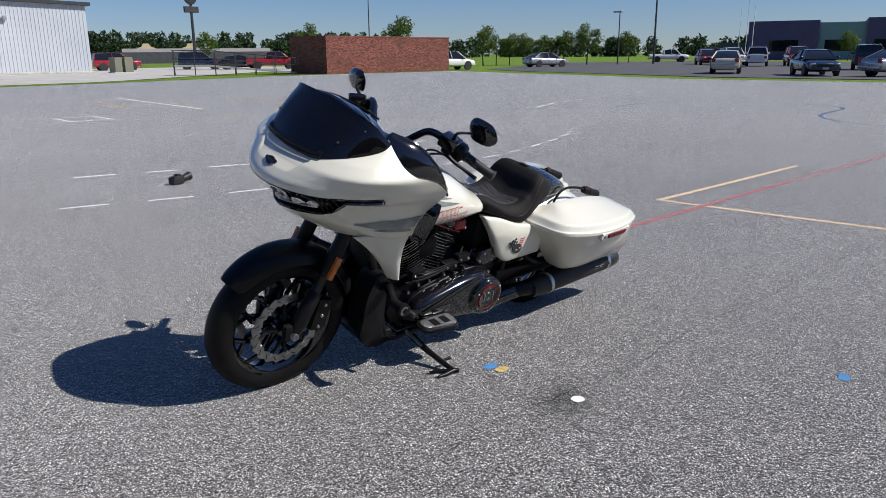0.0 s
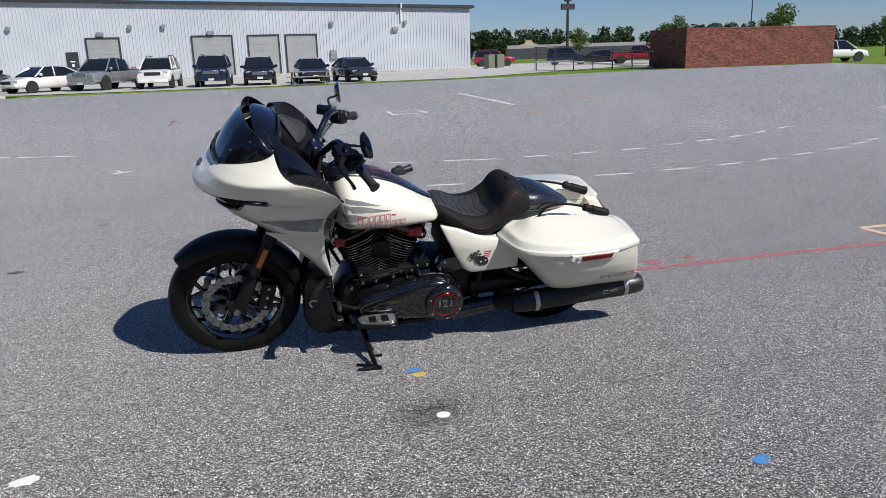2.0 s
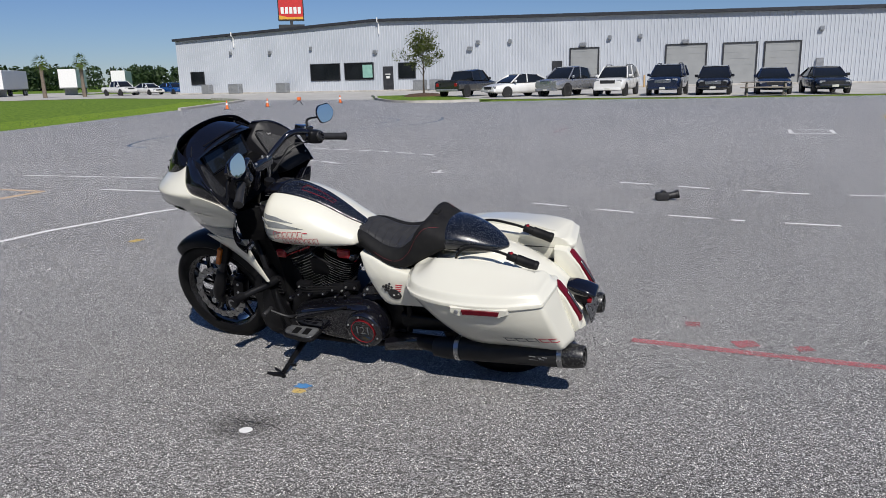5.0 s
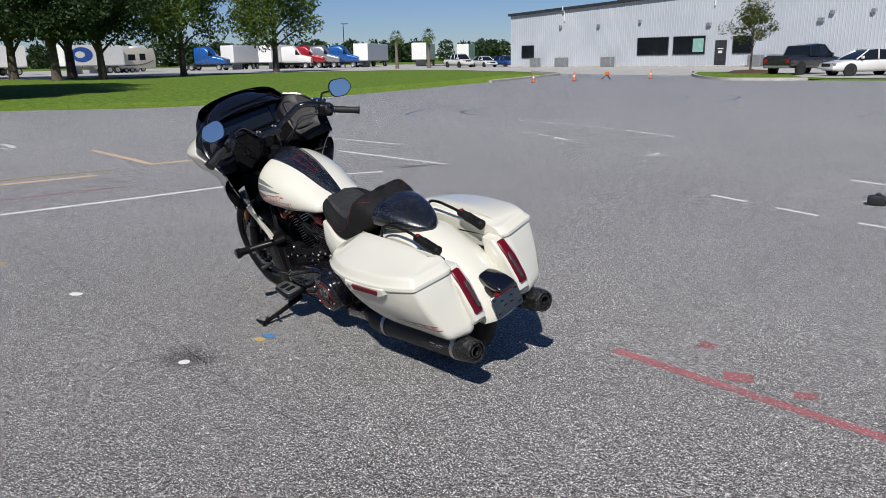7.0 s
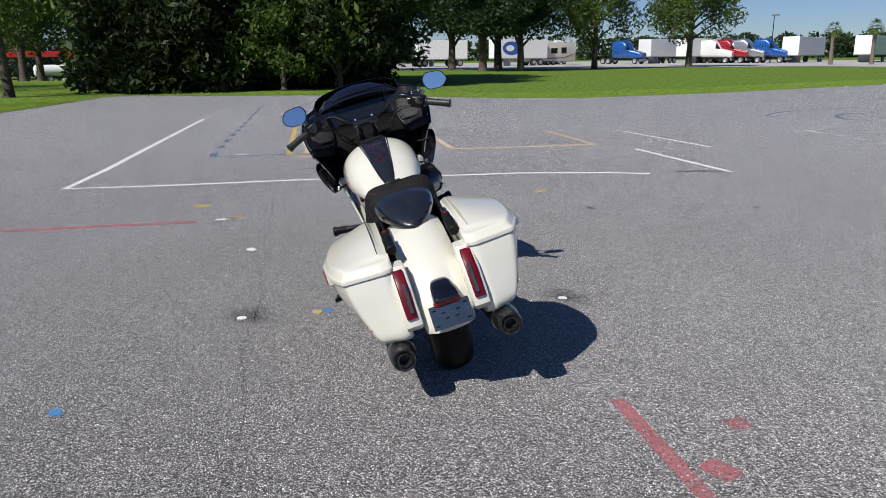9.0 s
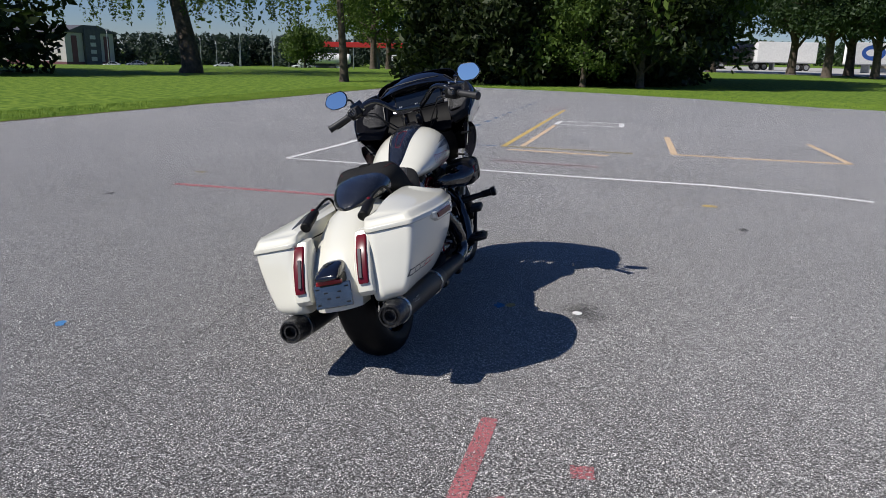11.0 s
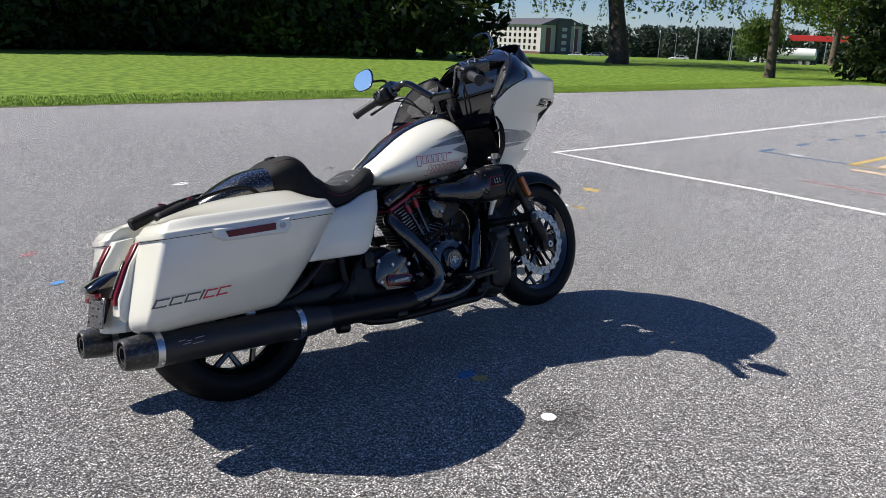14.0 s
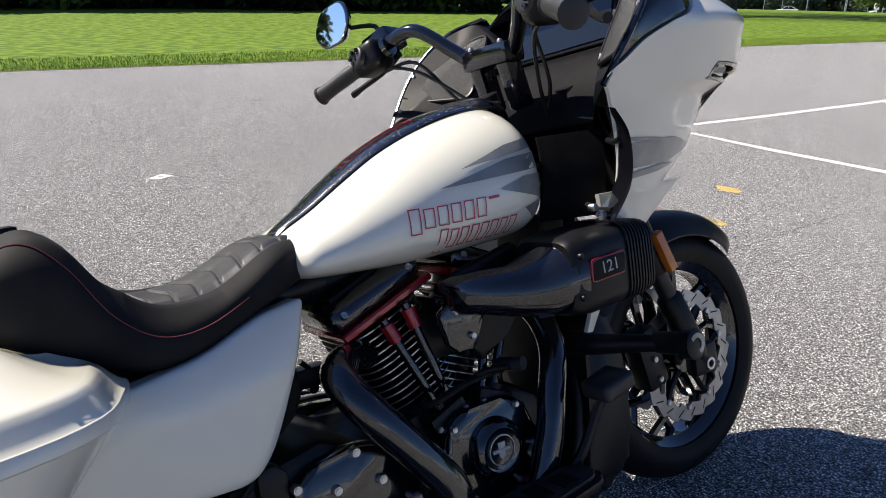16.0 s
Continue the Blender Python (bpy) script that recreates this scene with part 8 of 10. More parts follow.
# ---- seat ----
S_X = [0.175, 0.22, 0.27, 0.31, 0.35, 0.40, 0.46, 0.53, 0.61, 0.684]
S_T = [0.808, 0.838, 0.853, 0.822, 0.750, 0.712, 0.712, 0.736, 0.774, 0.776]
S_B = [0.715, 0.695, 0.665, 0.645, 0.630, 0.620, 0.630, 0.655, 0.682, 0.705]
S_W = [0.135, 0.155, 0.168, 0.177, 0.183, 0.187, 0.182, 0.163, 0.134, 0.078]


def seat_ring(x, n=112):
    zt, zb, w = (sp(x, S_X, q) for q in (S_T, S_B, S_W))
    e = max(0.0, min(1.0, (0.684 - x) / 0.03))
    w *= 0.72 + 0.28 * math.sqrt(max(0.0, 1 - (1 - e) ** 2))
    zc = zb + 0.42 * (zt - zb)
    pts = []
    for k in range(n):
        a = 2 * math.pi * k / n
        c, s = math.cos(a), math.sin(a)
        y = w * math.copysign(abs(c) ** 0.72, c)
        z = zc + ((zt - zc) if s > 0 else (zc - zb)) * math.copysign(abs(s) ** 0.62, s)
        if s > 0.15:
            q = abs(y) / w
            bucket = max(0.0, 1 - abs(x - 0.37) / 0.14)
            z += 0.052 * bucket * (q ** 2 if q < 0.8 else 0.64 * (1 - (q - 0.8) / 0.2)) - 0.004 * max(0.0, 1 - q * 1.6)
            if SEAM_X0 < x < SEAM_X1 and q < SEAM_Q:
                # flat padded panels between narrow sewn grooves that run outwards and back
                ph = ((x + 0.20 * abs(y)) / 0.036) % 1.0
                d = min(ph, 1 - ph)
                edge = min(1.0, (SEAM_Q - q) / 0.10)
                z += 0.0065 * edge * min(1.0, d / 0.10) ** 0.7 - 0.003
            elif abs(q - SEAM_Q) < 0.03 and SEAM_X0 < x < SEAM_X1:
                z -= 0.003
        pts.append(Vector((x, y, z)))
    return pts


SEAM_X0, SEAM_X1, SEAM_Q = 0.385, 0.665, 0.64
STEPS = 380
bm = loft_bm([seat_ring(0.175 + 0.509 * k / STEPS) for k in range(STEPS + 1)])
for f in bm.faces:
    c = f.calc_center_median()
    w = sp(c.x, S_X, S_W)
    if SEAM_X0 < c.x < SEAM_X1 and abs(c.y) < SEAM_Q * w and c.z > sp(c.x, S_X, S_T) - 0.05:
        f.material_index = 1
seat = part("seat", bm, M_VINYL, bike, "black pleated solo seat with red stitching", smooth=60)
seat.data.materials.append(M_INSERT)
for s in (1, -1):
    line = []
    for i in range(41):
        u = i / 40
        x = 0.54 - 0.325 * u ** 0.8
        a = 1.5 + 15.0 * u ** 1.8
        k = int(a)
        ring = seat_ring(x)
        p = ring[k].lerp(ring[k + 1], a - k)
        line.append(Vector((p.x, s * (p.y + 0.0006), p.z + 0.0008)))
    part("red_stitching", tube_bm(line, 0.0008, 5), M_STITCH, seat)
part("seat_tab", box_bm((0.245, -0.028, 0.822), (0.272, 0.028, 0.858), 0.009, 2), M_VINYL, seat)
# textured tail cover with its strap loop
COVER = [(0.225, 0.70, 0.815, 0.138), (0.18, 0.69, 0.820, 0.138), (0.12, 0.685, 0.812, 0.130), (0.06, 0.685, 0.790, 0.113), (0.0, 0.685, 0.760, 0.088), (-0.04, 0.685, 0.736, 0.062), (-0.065, 0.688, 0.718, 0.036), (-0.078, 0.69, 0.706, 0.012)]
cxs = [q[0] for q in COVER]
part("tail_cover", loft_bm([super_ring(x, 0, (sp(x, cxs, [q[1] for q in COVER]) + sp(x, cxs, [q[2] for q in COVER])) / 2, sp(x, cxs, [q[3] for q in COVER]), (sp(x, cxs, [q[2] for q in COVER]) - sp(x, cxs, [q[1] for q in COVER])) / 2, 32, 2.5) for x in [0.225 - 0.303 * k / 30 for k in range(31)]]), M_FLAKE, bike, "black textured passenger seat cover")

# ---- rear fender, plate bracket and centre lamp ----
FX = [0.32, 0.20, 0.08, -0.03, -0.10, -0.20, -0.30, -0.37, -0.415, -0.437, -0.440]
FZ = [0.62, 0.69, 0.715, 0.706, 0.684, 0.637, 0.566, 0.490, 0.420, 0.365, 0.340]
fs = smooth_path([(x, 0, z) for x, z in zip(FX, FZ)], 4)
rows = []
for p in fs:
    t = Vector((p.x, 0, p.z - 0.33)).normalized()
    w = 0.122 - 0.018 * max(0.0, min(1.0, (0.48 - p.z) / 0.14))
    rows.append([p + Vector((0, w * q, 0)) - t * (0.045 * abs(q) ** 2.6 + (0.07 if abs(q) > 0.99 else 0)) for q in (-1, -0.985, -0.93, -0.8, -0.6, -0.3, 0, 0.3, 0.6, 0.8, 0.93, 0.985, 1)])
bm = bmesh.new()
add_loft(bm, [a + [p - Vector((p.x, 0, p.z - 0.33)).normalized() * 0.008 for p in a[::-1]] for a in rows])
bmesh.ops.recalc_face_normals(bm, faces=bm.faces)
part("rear_fender", bm, M_PEARL, bike, "pearl white rear fender")
tl = group_part("plate_bracket", "black tail lamp block above a plate bracket")
part("lamp_hood", loft_bm([super_ring(x, -0.005, z, w, h, 20, 3.2) for x, z, w, h in ((-0.345, 0.505, 0.042, 0.03), (-0.38, 0.505, 0.048, 0.03), (-0.43, 0.497, 0.052, 0.022), (-0.468, 0.488, 0.050, 0.012), (-0.474, 0.486, 0.044, 0.006))]), M_GLOSSBLACK, tl)
part("lamp_block", box_bm((-0.445, -0.055, 0.448), (-0.375, 0.045, 0.49), 0.008, 2), M_SATINBLACK, tl)
part("centre_lamp", box_bm((-0.458, -0.062, 0.458), (-0.438, 0.052, 0.475), 0.005, 2), M_RED, tl, "red lamp bar")
pm = Matrix.Translation((-0.448, -0.008, 0.412)) @ Matrix.Rotation(radians(14), 4, "Y")
part("plate", box_bm((-0.003, -0.083, -0.05), (0.003, 0.083, 0.048), 0.0025, 1, pm), M_BRACKET, tl, "bare dark metal plate bracket")
for yy, zz in ((-0.065, 0.03), (0.065, 0.03), (-0.03, 0.012), (0.03, 0.012), (-0.065, -0.034), (0.065, -0.034), (-0.02, -0.012), (0.02, -0.012)):
    part("slot_hole", box_bm((-0.0036, yy - 0.008, zz - 0.003), (-0.0028, yy + 0.008, zz + 0.003), 0, 1, pm), M_MATTBLACK, tl, smooth=0)
part("bracket_arm", box_bm((-0.44, -0.03, 0.37), (-0.405, 0.02, 0.46), 0.006), M_SATINBLACK, tl)

# ---- saddlebags ----
B_Z = [0.332, 0.345, 0.37, 0.42, 0.50, 0.56, 0.615]
B_XF = [0.085, 0.105, 0.130, 0.175, 0.245, 0.298, 0.348]
B_XM = [0.00, 0.00, 0.005, 0.03, 0.06, 0.08, 0.09]
B_YO = [0.262, 0.292, 0.320, 0.358, 0.402, 0.420, 0.428]
B_XO = [-0.335, -0.365, -0.382, -0.372, -0.352, -0.337, -0.320]
B_YR = [0.245, 0.278, 0.298, 0.318, 0.340, 0.352, 0.360]
B_XI = [-0.375, -0.402, -0.412, -0.400, -0.375, -0.357, -0.338]


def bag_plan(z, grow=0.0):
    """Plan outline at a height, for the left side: corners and their radii."""
    xf, xm, yo, xo, yr, xi = (sp(z, B_Z, q) for q in (B_XF, B_XM, B_YO, B_XO, B_YR, B_XI))
    g = grow
    pts = [(xf + g, 0.165), (xf - 0.01 + g, 0.215), (xf * 0.80 + xm * 0.20 + g * 0.6, 0.215 + (yo - 0.215) * 0.68 + g * 0.7), (xm, yo + g), (-0.18, yo - 0.012 + g), (xo - g * 0.7, yr + g * 0.7), (xi - g, 0.195), (xi - g + 0.012, 0.155), (xf - 0.05, 0.150)]
    return pts


B_RAD = [0.02, 0.04, 0.09, 0.12, 0.14, 0.022, 0.014, 0.02, 0.02]


def bag_ring(z, s, grow=0.0, dz=None):
    return [Vector((p.x, s * p.y, z)) for p in round_poly(bag_plan(min(z, 0.615), grow), B_RAD, 5)]


def bag_y(x, z):
    """How far out the bag's side lies."""
    ring = round_poly(bag_plan(z), B_RAD, 5)
    best = 0.0
    for a, b in zip(ring, ring[1:] + ring[:1]):
        if min(a.x, b.x) <= x <= max(a.x, b.x) and abs(a.x - b.x) > 1e-6:
            best = max(best, a.y + (b.y - a.y) * (x - a.x) / (b.x - a.x))
    return best


def lid_top(x):
    return sp(x, [-0.345, -0.29, -0.24, -0.16, -0.08, 0.06, 0.18, 0.235, 0.29, 0.36], [0.656, 0.670, 0.685, 0.703, 0.715, 0.722, 0.721, 0.708, 0.682, 0.650])


def lid_plan(inset):
    """Outline of the lid, drawn in from its outer, front and rear sides."""
    pts = bag_plan(0.615, 0.008 - inset)
    pts[8] = (pts[0][0] - 0.03, 0.150)
    return round_poly(pts, [0.02, 0.04, 0.09, 0.12, 0.14, 0.018, 0.014, 0.02, 0.02], 5)


def bag(s):
    holder = group_part("saddlebag", "pearl white hard saddlebag with chamfered lid")
    part("bag_body", loft_bm([bag_ring(z, s) for z in (0.332, 0.335, 0.340, 0.347, 0.357, 0.37, 0.385, 0.40, 0.42, 0.44, 0.46, 0.48, 0.50, 0.515, 0.53, 0.545, 0.56, 0.575, 0.59, 0.615)]), M_PEARL, holder, smooth=38)
    part("lid_seam", loft_bm([[Vector((p.x * 0.995, p.y, z)) for p in bag_ring(0.61, s, -0.002)] for z in (0.612, 0.6195)]), M_MATTBLACK, holder)
    rings = [[Vector((p.x, s * p.y, z)) for p in lid_plan(inset)] for z, inset in ((0.617, 0.002), (0.619, 0.0), (0.632, 0.0), (0.6355, 0.002), (0.637, 0.006))]
    for inset, lift in ((0.012, 0.22), (0.021, 0.60), (0.027, 0.84), (0.032, 0.94), (0.040, 1.0)):
        ring = []
        for p in lid_plan(inset):
            # a soft crease on the outer sides, a straight rise on the inner one
            w = max(0.0, min(1.0, (p.y - 0.165) / 0.03))
            z = 0.637 + (min(0.672, lid_top(p.x) - 0.003) - 0.637) * lift
            ring.append(Vector((p.x, s * p.y, z * w + (0.637 + (lid_top(p.x) - 0.004 - 0.637) * lift) * (1 - w))))
        rings.append(ring)
    edge = rings[-1]
    for f in (0.12, 0.25, 0.40, 0.56, 0.72, 0.87, 0.98):
        ring = []
        for p in edge:
            goal = Vector((max(-0.25, min(0.20, p.x)), s * 0.195, 0))
            x, y = p.x + (goal.x - p.x) * f, p.y + (goal.y - p.y) * f
            ring.append(Vector((x, y, p.z + (lid_top(x) - p.z) * min(1.0, f * 1.12))))
        rings.append(ring)
    part("bag_lid", loft_bm(rings), M_PEARL, holder, smooth=40)
    # latch housing with a dark red reflector
    def side(x, z, o):
        return Vector((x, s * (bag_y(x, min(z, 0.612)) + o), z))
    lat = [(0.062, 0.626), (0.068, 0.600), (0.045, 0.578), (-0.155, 0.583), (-0.19, 0.600), (-0.19, 0.626)]
    part("latch", loft_bm([[side(x, z, -0.02) for x, z in lat], [side(x, z, 0.012) for x, z in lat], [side(x * 0.96 - 0.002, 0.603 + (z - 0.603) * 0.8, 0.017) for x, z in lat]]), M_PEARL, holder)
    ref = [(0.008, 0.616), (0.006, 0.594), (-0.148, 0.594), (-0.155, 0.614)]
    part("red_reflector", loft_bm([[side(x, z, 0.010) for x, z in ref], [side(x, z, 0.0195) for x, z in ref]]), M_REDLENS, holder, "dark red side reflector")
    turned("lock", side(0.032, 0.605, 0.012), side(0.032, 0.605, 0.021), 0.0095, M_STEEL, holder, "round steel lock")
    # slanted marks low on the bag: grey strokes, then red ones
    x0 = -0.374
    marks = ((0.040, M_MARK), (0.040, M_MARK), (0.040, M_MARK), (0.006, M_MARK), (0.036, M_REDDECAL), (0.036, M_REDDECAL))
    for w, m_ in marks if s < 0 else marks[::-1]:
        if w > 0.01:
            bars = ((0.0, 0.005), (0.021, 0.026))
        else:
            bars = ((-0.002, 0.030),)
        for lo, hi in bars:
            z0 = 0.415 + 0.06 * (x0 + 0.372) * 0.3
            rows = []
            for j in range(3):
                zz = z0 + lo + (hi - lo) * j / 2
                sh = (zz - 0.415) * 0.5
                rows.append([Vector((x0 + sh + w * i / 4, s * (bag_y(x0 + sh + w * i / 4, zz) + 0.0016), zz)) for i in range(5)])
            panel("brand_mark", rows, m_, holder)
        if w > 0.01:
            rows = []
            for j in range(3):
                zz = 0.416 + 0.026 * j / 2
                xx = x0 + (zz - 0.415) * 0.5 + (0 if s < 0 else w - 0.009)
                rows.append([Vector((xx + 0.006 * i, s * (bag_y(xx + 0.006 * i, zz) + 0.0019), zz)) for i in range(2)])
            panel("brand_mark", rows, m_, holder)
        x0 += w + 0.005
    # lamp pod between bag and fender
    pod = [(-0.255, 0.632), (-0.318, 0.628), (-0.372, 0.55), (-0.422, 0.452), (-0.430, 0.40), (-0.412, 0.378), (-0.36, 0.39), (-0.25, 0.52)]
    part("lamp_pod", prism_bm(pod, s * 0.108, s * 0.178, "y", 0.010), M_PEARL, holder)
    lens = [(-0.322, 0.612), (-0.334, 0.608), (-0.380, 0.540), (-0.422, 0.460), (-0.428, 0.432), (-0.415, 0.428), (-0.36, 0.53)]
    part("tail_lamp", prism_bm([(x - 0.006, z + 0.003) for x, z in lens], s * 0.121, s * 0.166, "y", 0.006), M_REDLENS, holder, "slim red tail lamp")
    part("lamp_insert", box_bm((-0.003, -0.008, -0.062), (0.003, 0.008, 0.062), 0.002, 1, Matrix.Translation((-0.4045, s * 0.137, 0.512)) @ Matrix.Rotation(radians(28.5), 4, "Y")), M_LAMPGREY, holder, "smoked grey lamp insert")
    # black cylinder with red button on the lid's inner edge and its cable
    a, b = Vector((-0.112, s * 0.136, 0.722)), Vector((-0.248, s * 0.136, 0.675))
    turned("strobe_light", a, b, 0.022, M_MATTBLACK, holder, "black cylindrical light with red button", 18, ((0.0, 0.7), (0.03, 0.85), (0.30, 0.85), (0.32, 1.0), (0.86, 1.0), (0.88, 1.06), (0.97, 1.06), (1.0, 0.9)))
    turned("button", a.lerp(b, 0.17) + Vector((0.003, 0, 0.012)), a.lerp(b, 0.17) + Vector((0.005, 0, 0.024)), 0.009, M_RED, holder, "red button", 12)
    part("strobe_bracket", box_bm((-0.035, -0.012, -0.022), (0.035, 0.012, -0.006), 0.003, 1, Matrix.Translation(a.lerp(b, 0.5)) @ Matrix.Rotation(radians(-13), 4, "Y")), M_STEEL, holder)
    part("cable", tube_bm([a + Vector((-0.005, 0, 0)), a + Vector((0.05, s * -0.002, 0.016)), (0.03, s * 0.138, 0.752), (0.09, s * 0.142, 0.742), (0.128, s * 0.145, 0.70), (0.138, s * 0.142, 0.63)], 0.0065, 8, 6), M_MATTBLACK, holder, "thick black cable loop")
    part("bag_rail", tube_bm([(0.10, s * 0.145, 0.55), (-0.28, s * 0.145, 0.55)], 0.012, 8), M_SATINBLACK, holder)


bag(1)
bag(-1)
# side covers
for s in (1, -1):
    oc = round_poly([(0.634, 0.682), (0.598, 0.608), (0.560, 0.530), (0.525, 0.468), (0.492, 0.440), (0.24, 0.452), (0.24, 0.612), (0.36, 0.624), (0.45, 0.640), (0.55, 0.674)], [0.012, 0.05, 0.05, 0.03, 0.025, 0.01, 0.01, 0.03, 0.03, 0.03], 4)

    def cov(p, k, y):
        c = Vector((0.42, 0.545))
        q = c + (p - c) * k
        return Vector((q.x, s * (y - 0.30 * max(0.0, q.x - 0.45) ** 1.25 - 0.9 * max(0.0, q.y - 0.585) ** 1.4 - 0.10 * max(0.0, 0.50 - q.y) ** 1.2), q.y))
    sc = part("side_cover", loft_bm([[cov(p, 0.99, 0.165) for p in oc], [cov(p, 0.998, 0.196) for p in oc], [cov(p, 1.0, 0.202) for p in oc]] + [[cov(p, k, y) for p in oc] for k, y in ((0.992, 0.2055), (0.97, 0.2085), (0.93, 0.2105), (0.86, 0.212), (0.74, 0.2135), (0.58, 0.2145), (0.40, 0.215), (0.20, 0.2155), (0.03, 0.2155))]), M_PEARL, bike, "pearl white side cover", smooth=60)
    if s > 0:
        fm = Matrix.Translation((0.462, 0, 0.548)) @ Matrix.Rotation(radians(28), 4, "Y")
        for i in range(4):
            for j in range(5):
                if (i + j) % 2 == 0:
                    part("sticker_check", box_bm((0.020 - 0.010 * j, 0.2085, 0.010 - 0.010 * i), (0.030 - 0.010 * j, 0.2168, 0.020 - 0.010 * i), 0, 1, fm), M_BLACKDECAL, sc, smooth=0)
        blob = [(0.472, 0.520), (0.462, 0.498), (0.440, 0.486), (0.412, 0.488), (0.398, 0.508), (0.410, 0.530), (0.432, 0.542), (0.456, 0.538)]
        part("sticker_blot", prism_bm(round_poly([Vector(q) for q in blob], 0.010, 3), 0.2085, 0.2172, "y"), M_BLACKDECAL, sc, smooth=0)
        for x, z, w in ((0.444, 0.505, 0.009), (0.420, 0.512, 0.007)):
            part("sticker_fleck", box_bm((x - w, 0.2165, z), (x, 0.2176, z + 0.007), 0), M_WHITE, sc, smooth=0)
        for k in range(4):
            part("sticker_bar", box_bm((0.390 + 0.004 * k, 0.2085, 0.562 - 0.011 * k), (0.424 + 0.002 * k, 0.2166, 0.567 - 0.011 * k)), M_REDDECAL, sc, smooth=0)

# exhausts
def silencer(s):
    h = group_part("exhaust", "matt black silencer with bright clamps")
    a, b = Vector((0.20, s * 0.225, 0.247)), Vector((-0.36, s * 0.225, 0.283))
    d = (b - a).normalized()
    part("silencer", tube_bm([a - d * 0.06, a, b], [0.045, 0.054, 0.056], 28), M_EXHAUST, h)
    for p in (a + d * 0.065, b - d * 0.005):
        part("clamp", tube_bm([p - d * 0.011, p + d * 0.011], 0.0585, 28), M_CHROME, h, "bright steel clamp")
    t = bmesh.new()
    m = Matrix.Translation(b) @ (d.to_track_quat("Y", "Z").to_matrix().to_4x4())
    add_lathe(t, [(0.055, 0.0), (0.056, 0.03), (0.05, 0.09), (0.046, 0.098), (0.04, 0.098), (0.038, 0.085), (0.030, 0.084), (0.028, 0.095), (0.023, 0.095), (0.022, 0.05), (0, 0.05)], 28, m)
    bmesh.ops.remove_doubles(t, verts=t.verts, dist=1e-5)
    bmesh.ops.recalc_face_normals(t, faces=t.faces)
    part("tip", t, M_TIP, h, "mottled black exhaust tip with ringed outlet")
    return h


def lettering(text, size, m, material, parent, name, depth=0.001):
    """Raised writing in the built-in font as a mesh; x to the right, z up of the given pose."""
    cu = bpy.data.curves.new(name, "FONT")
    cu.body, cu.size, cu.extrude, cu.align_x, cu.align_y = text, size, depth, "CENTER", "CENTER"
    tmp = bpy.data.objects.new(name, cu)
    me = bpy.data.meshes.new_from_object(tmp)
    bpy.data.objects.remove(tmp)
    bpy.data.curves.remove(cu)
    me.transform(m @ Matrix.Rotation(radians(90), 4, "X"))
    me.materials.append(material)
    ob = new(name, me)
    ob.parent = parent
    return ob


exL = silencer(1)
exR = silencer(-1)
for s, h_ex in ((1, exL), (-1, exR)):
    for k, (w, h, z) in enumerate(((0.022, 0.0022, 0.296), (0.014, 0.0022, 0.291), (0.030, 0.0022, 0.294), (0.024, 0.0022, 0.284), (0.040, 0.0016, 0.279))):
        x = -0.30 + (0.026 * k if k < 3 else 0.030 * (k - 2.6))
        part("brand_mark", box_bm((x, s * 0.2785 - 0.002, z), (x + w, s * 0.2785 + 0.002, z + h)), M_STEEL, h_ex, smooth=0)
part("left_pipe", tube_bm([(0.18, 0.225, 0.249), (0.30, 0.205, 0.245), (0.40, 0.17, 0.225), (0.47, 0.15, 0.215), (0.56, 0.12, 0.17)], [0.046, 0.040, 0.034, 0.03, 0.028], 16, 5), M_SATINBLACK, exL)
part("heat_shield", loft_bm([[Vector((x, 0.20 + 0.036 * math.cos(a) - 0.16 * max(0, x - 0.3), z + 0.04 * math.sin(a))) for a in (radians(-70 + 140 * k / 10) for k in range(11))] + [Vector((x, 0.19 - 0.16 * max(0, x - 0.3), z)) for _ in range(1)] for x, z in ((0.16, 0.249), (0.24, 0.248), (0.32, 0.240), (0.40, 0.222), (0.46, 0.208), (0.52, 0.190), (0.56, 0.175))]), M_GLOSSBLACK, exL)
part("right_pipe", tube_bm([(0.18, -0.225, 0.249), (0.45, -0.225, 0.232), (0.62, -0.225, 0.222), (0.72, -0.222, 0.23)], [0.046, 0.040, 0.038, 0.034], 18, 5), M_SATINBLACK, exR)
part("header_pipe", tube_bm([(0.76, -0.07, 0.545), (0.70, -0.11, 0.555), (0.662, -0.16, 0.545), (0.682, -0.20, 0.495), (0.745, -0.222, 0.41), (0.80, -0.228, 0.33), (0.805, -0.228, 0.275), (0.76, -0.226, 0.24), (0.66, -0.225, 0.226)], [0.026, 0.028, 0.030, 0.031, 0.031, 0.031, 0.032, 0.033, 0.036], 16, 6), M_GLOSSBLACK, exR, "gloss black rear header pipe")
part("header_pipe", tube_bm([(1.05, -0.06, 0.575), (1.10, -0.12, 0.56), (1.105, -0.17, 0.49), (1.06, -0.205, 0.40), (1.03, -0.215, 0.32), (0.98, -0.215, 0.235), (0.88, -0.215, 0.205), (0.74, -0.22, 0.212)], [0.024, 0.026, 0.027, 0.027, 0.027, 0.027, 0.028, 0.03], 16, 6), M_GLOSSBLACK, exR, "gloss black front header pipe")
turned("support_clamp", (0.30, -0.225, 0.195), (0.345, -0.225, 0.190), 0.022, M_SATINBLACK, exR)
turned("support_clamp", (0.56, -0.235, 0.188), (0.61, -0.235, 0.185), 0.02, M_SATINBLACK, exR)

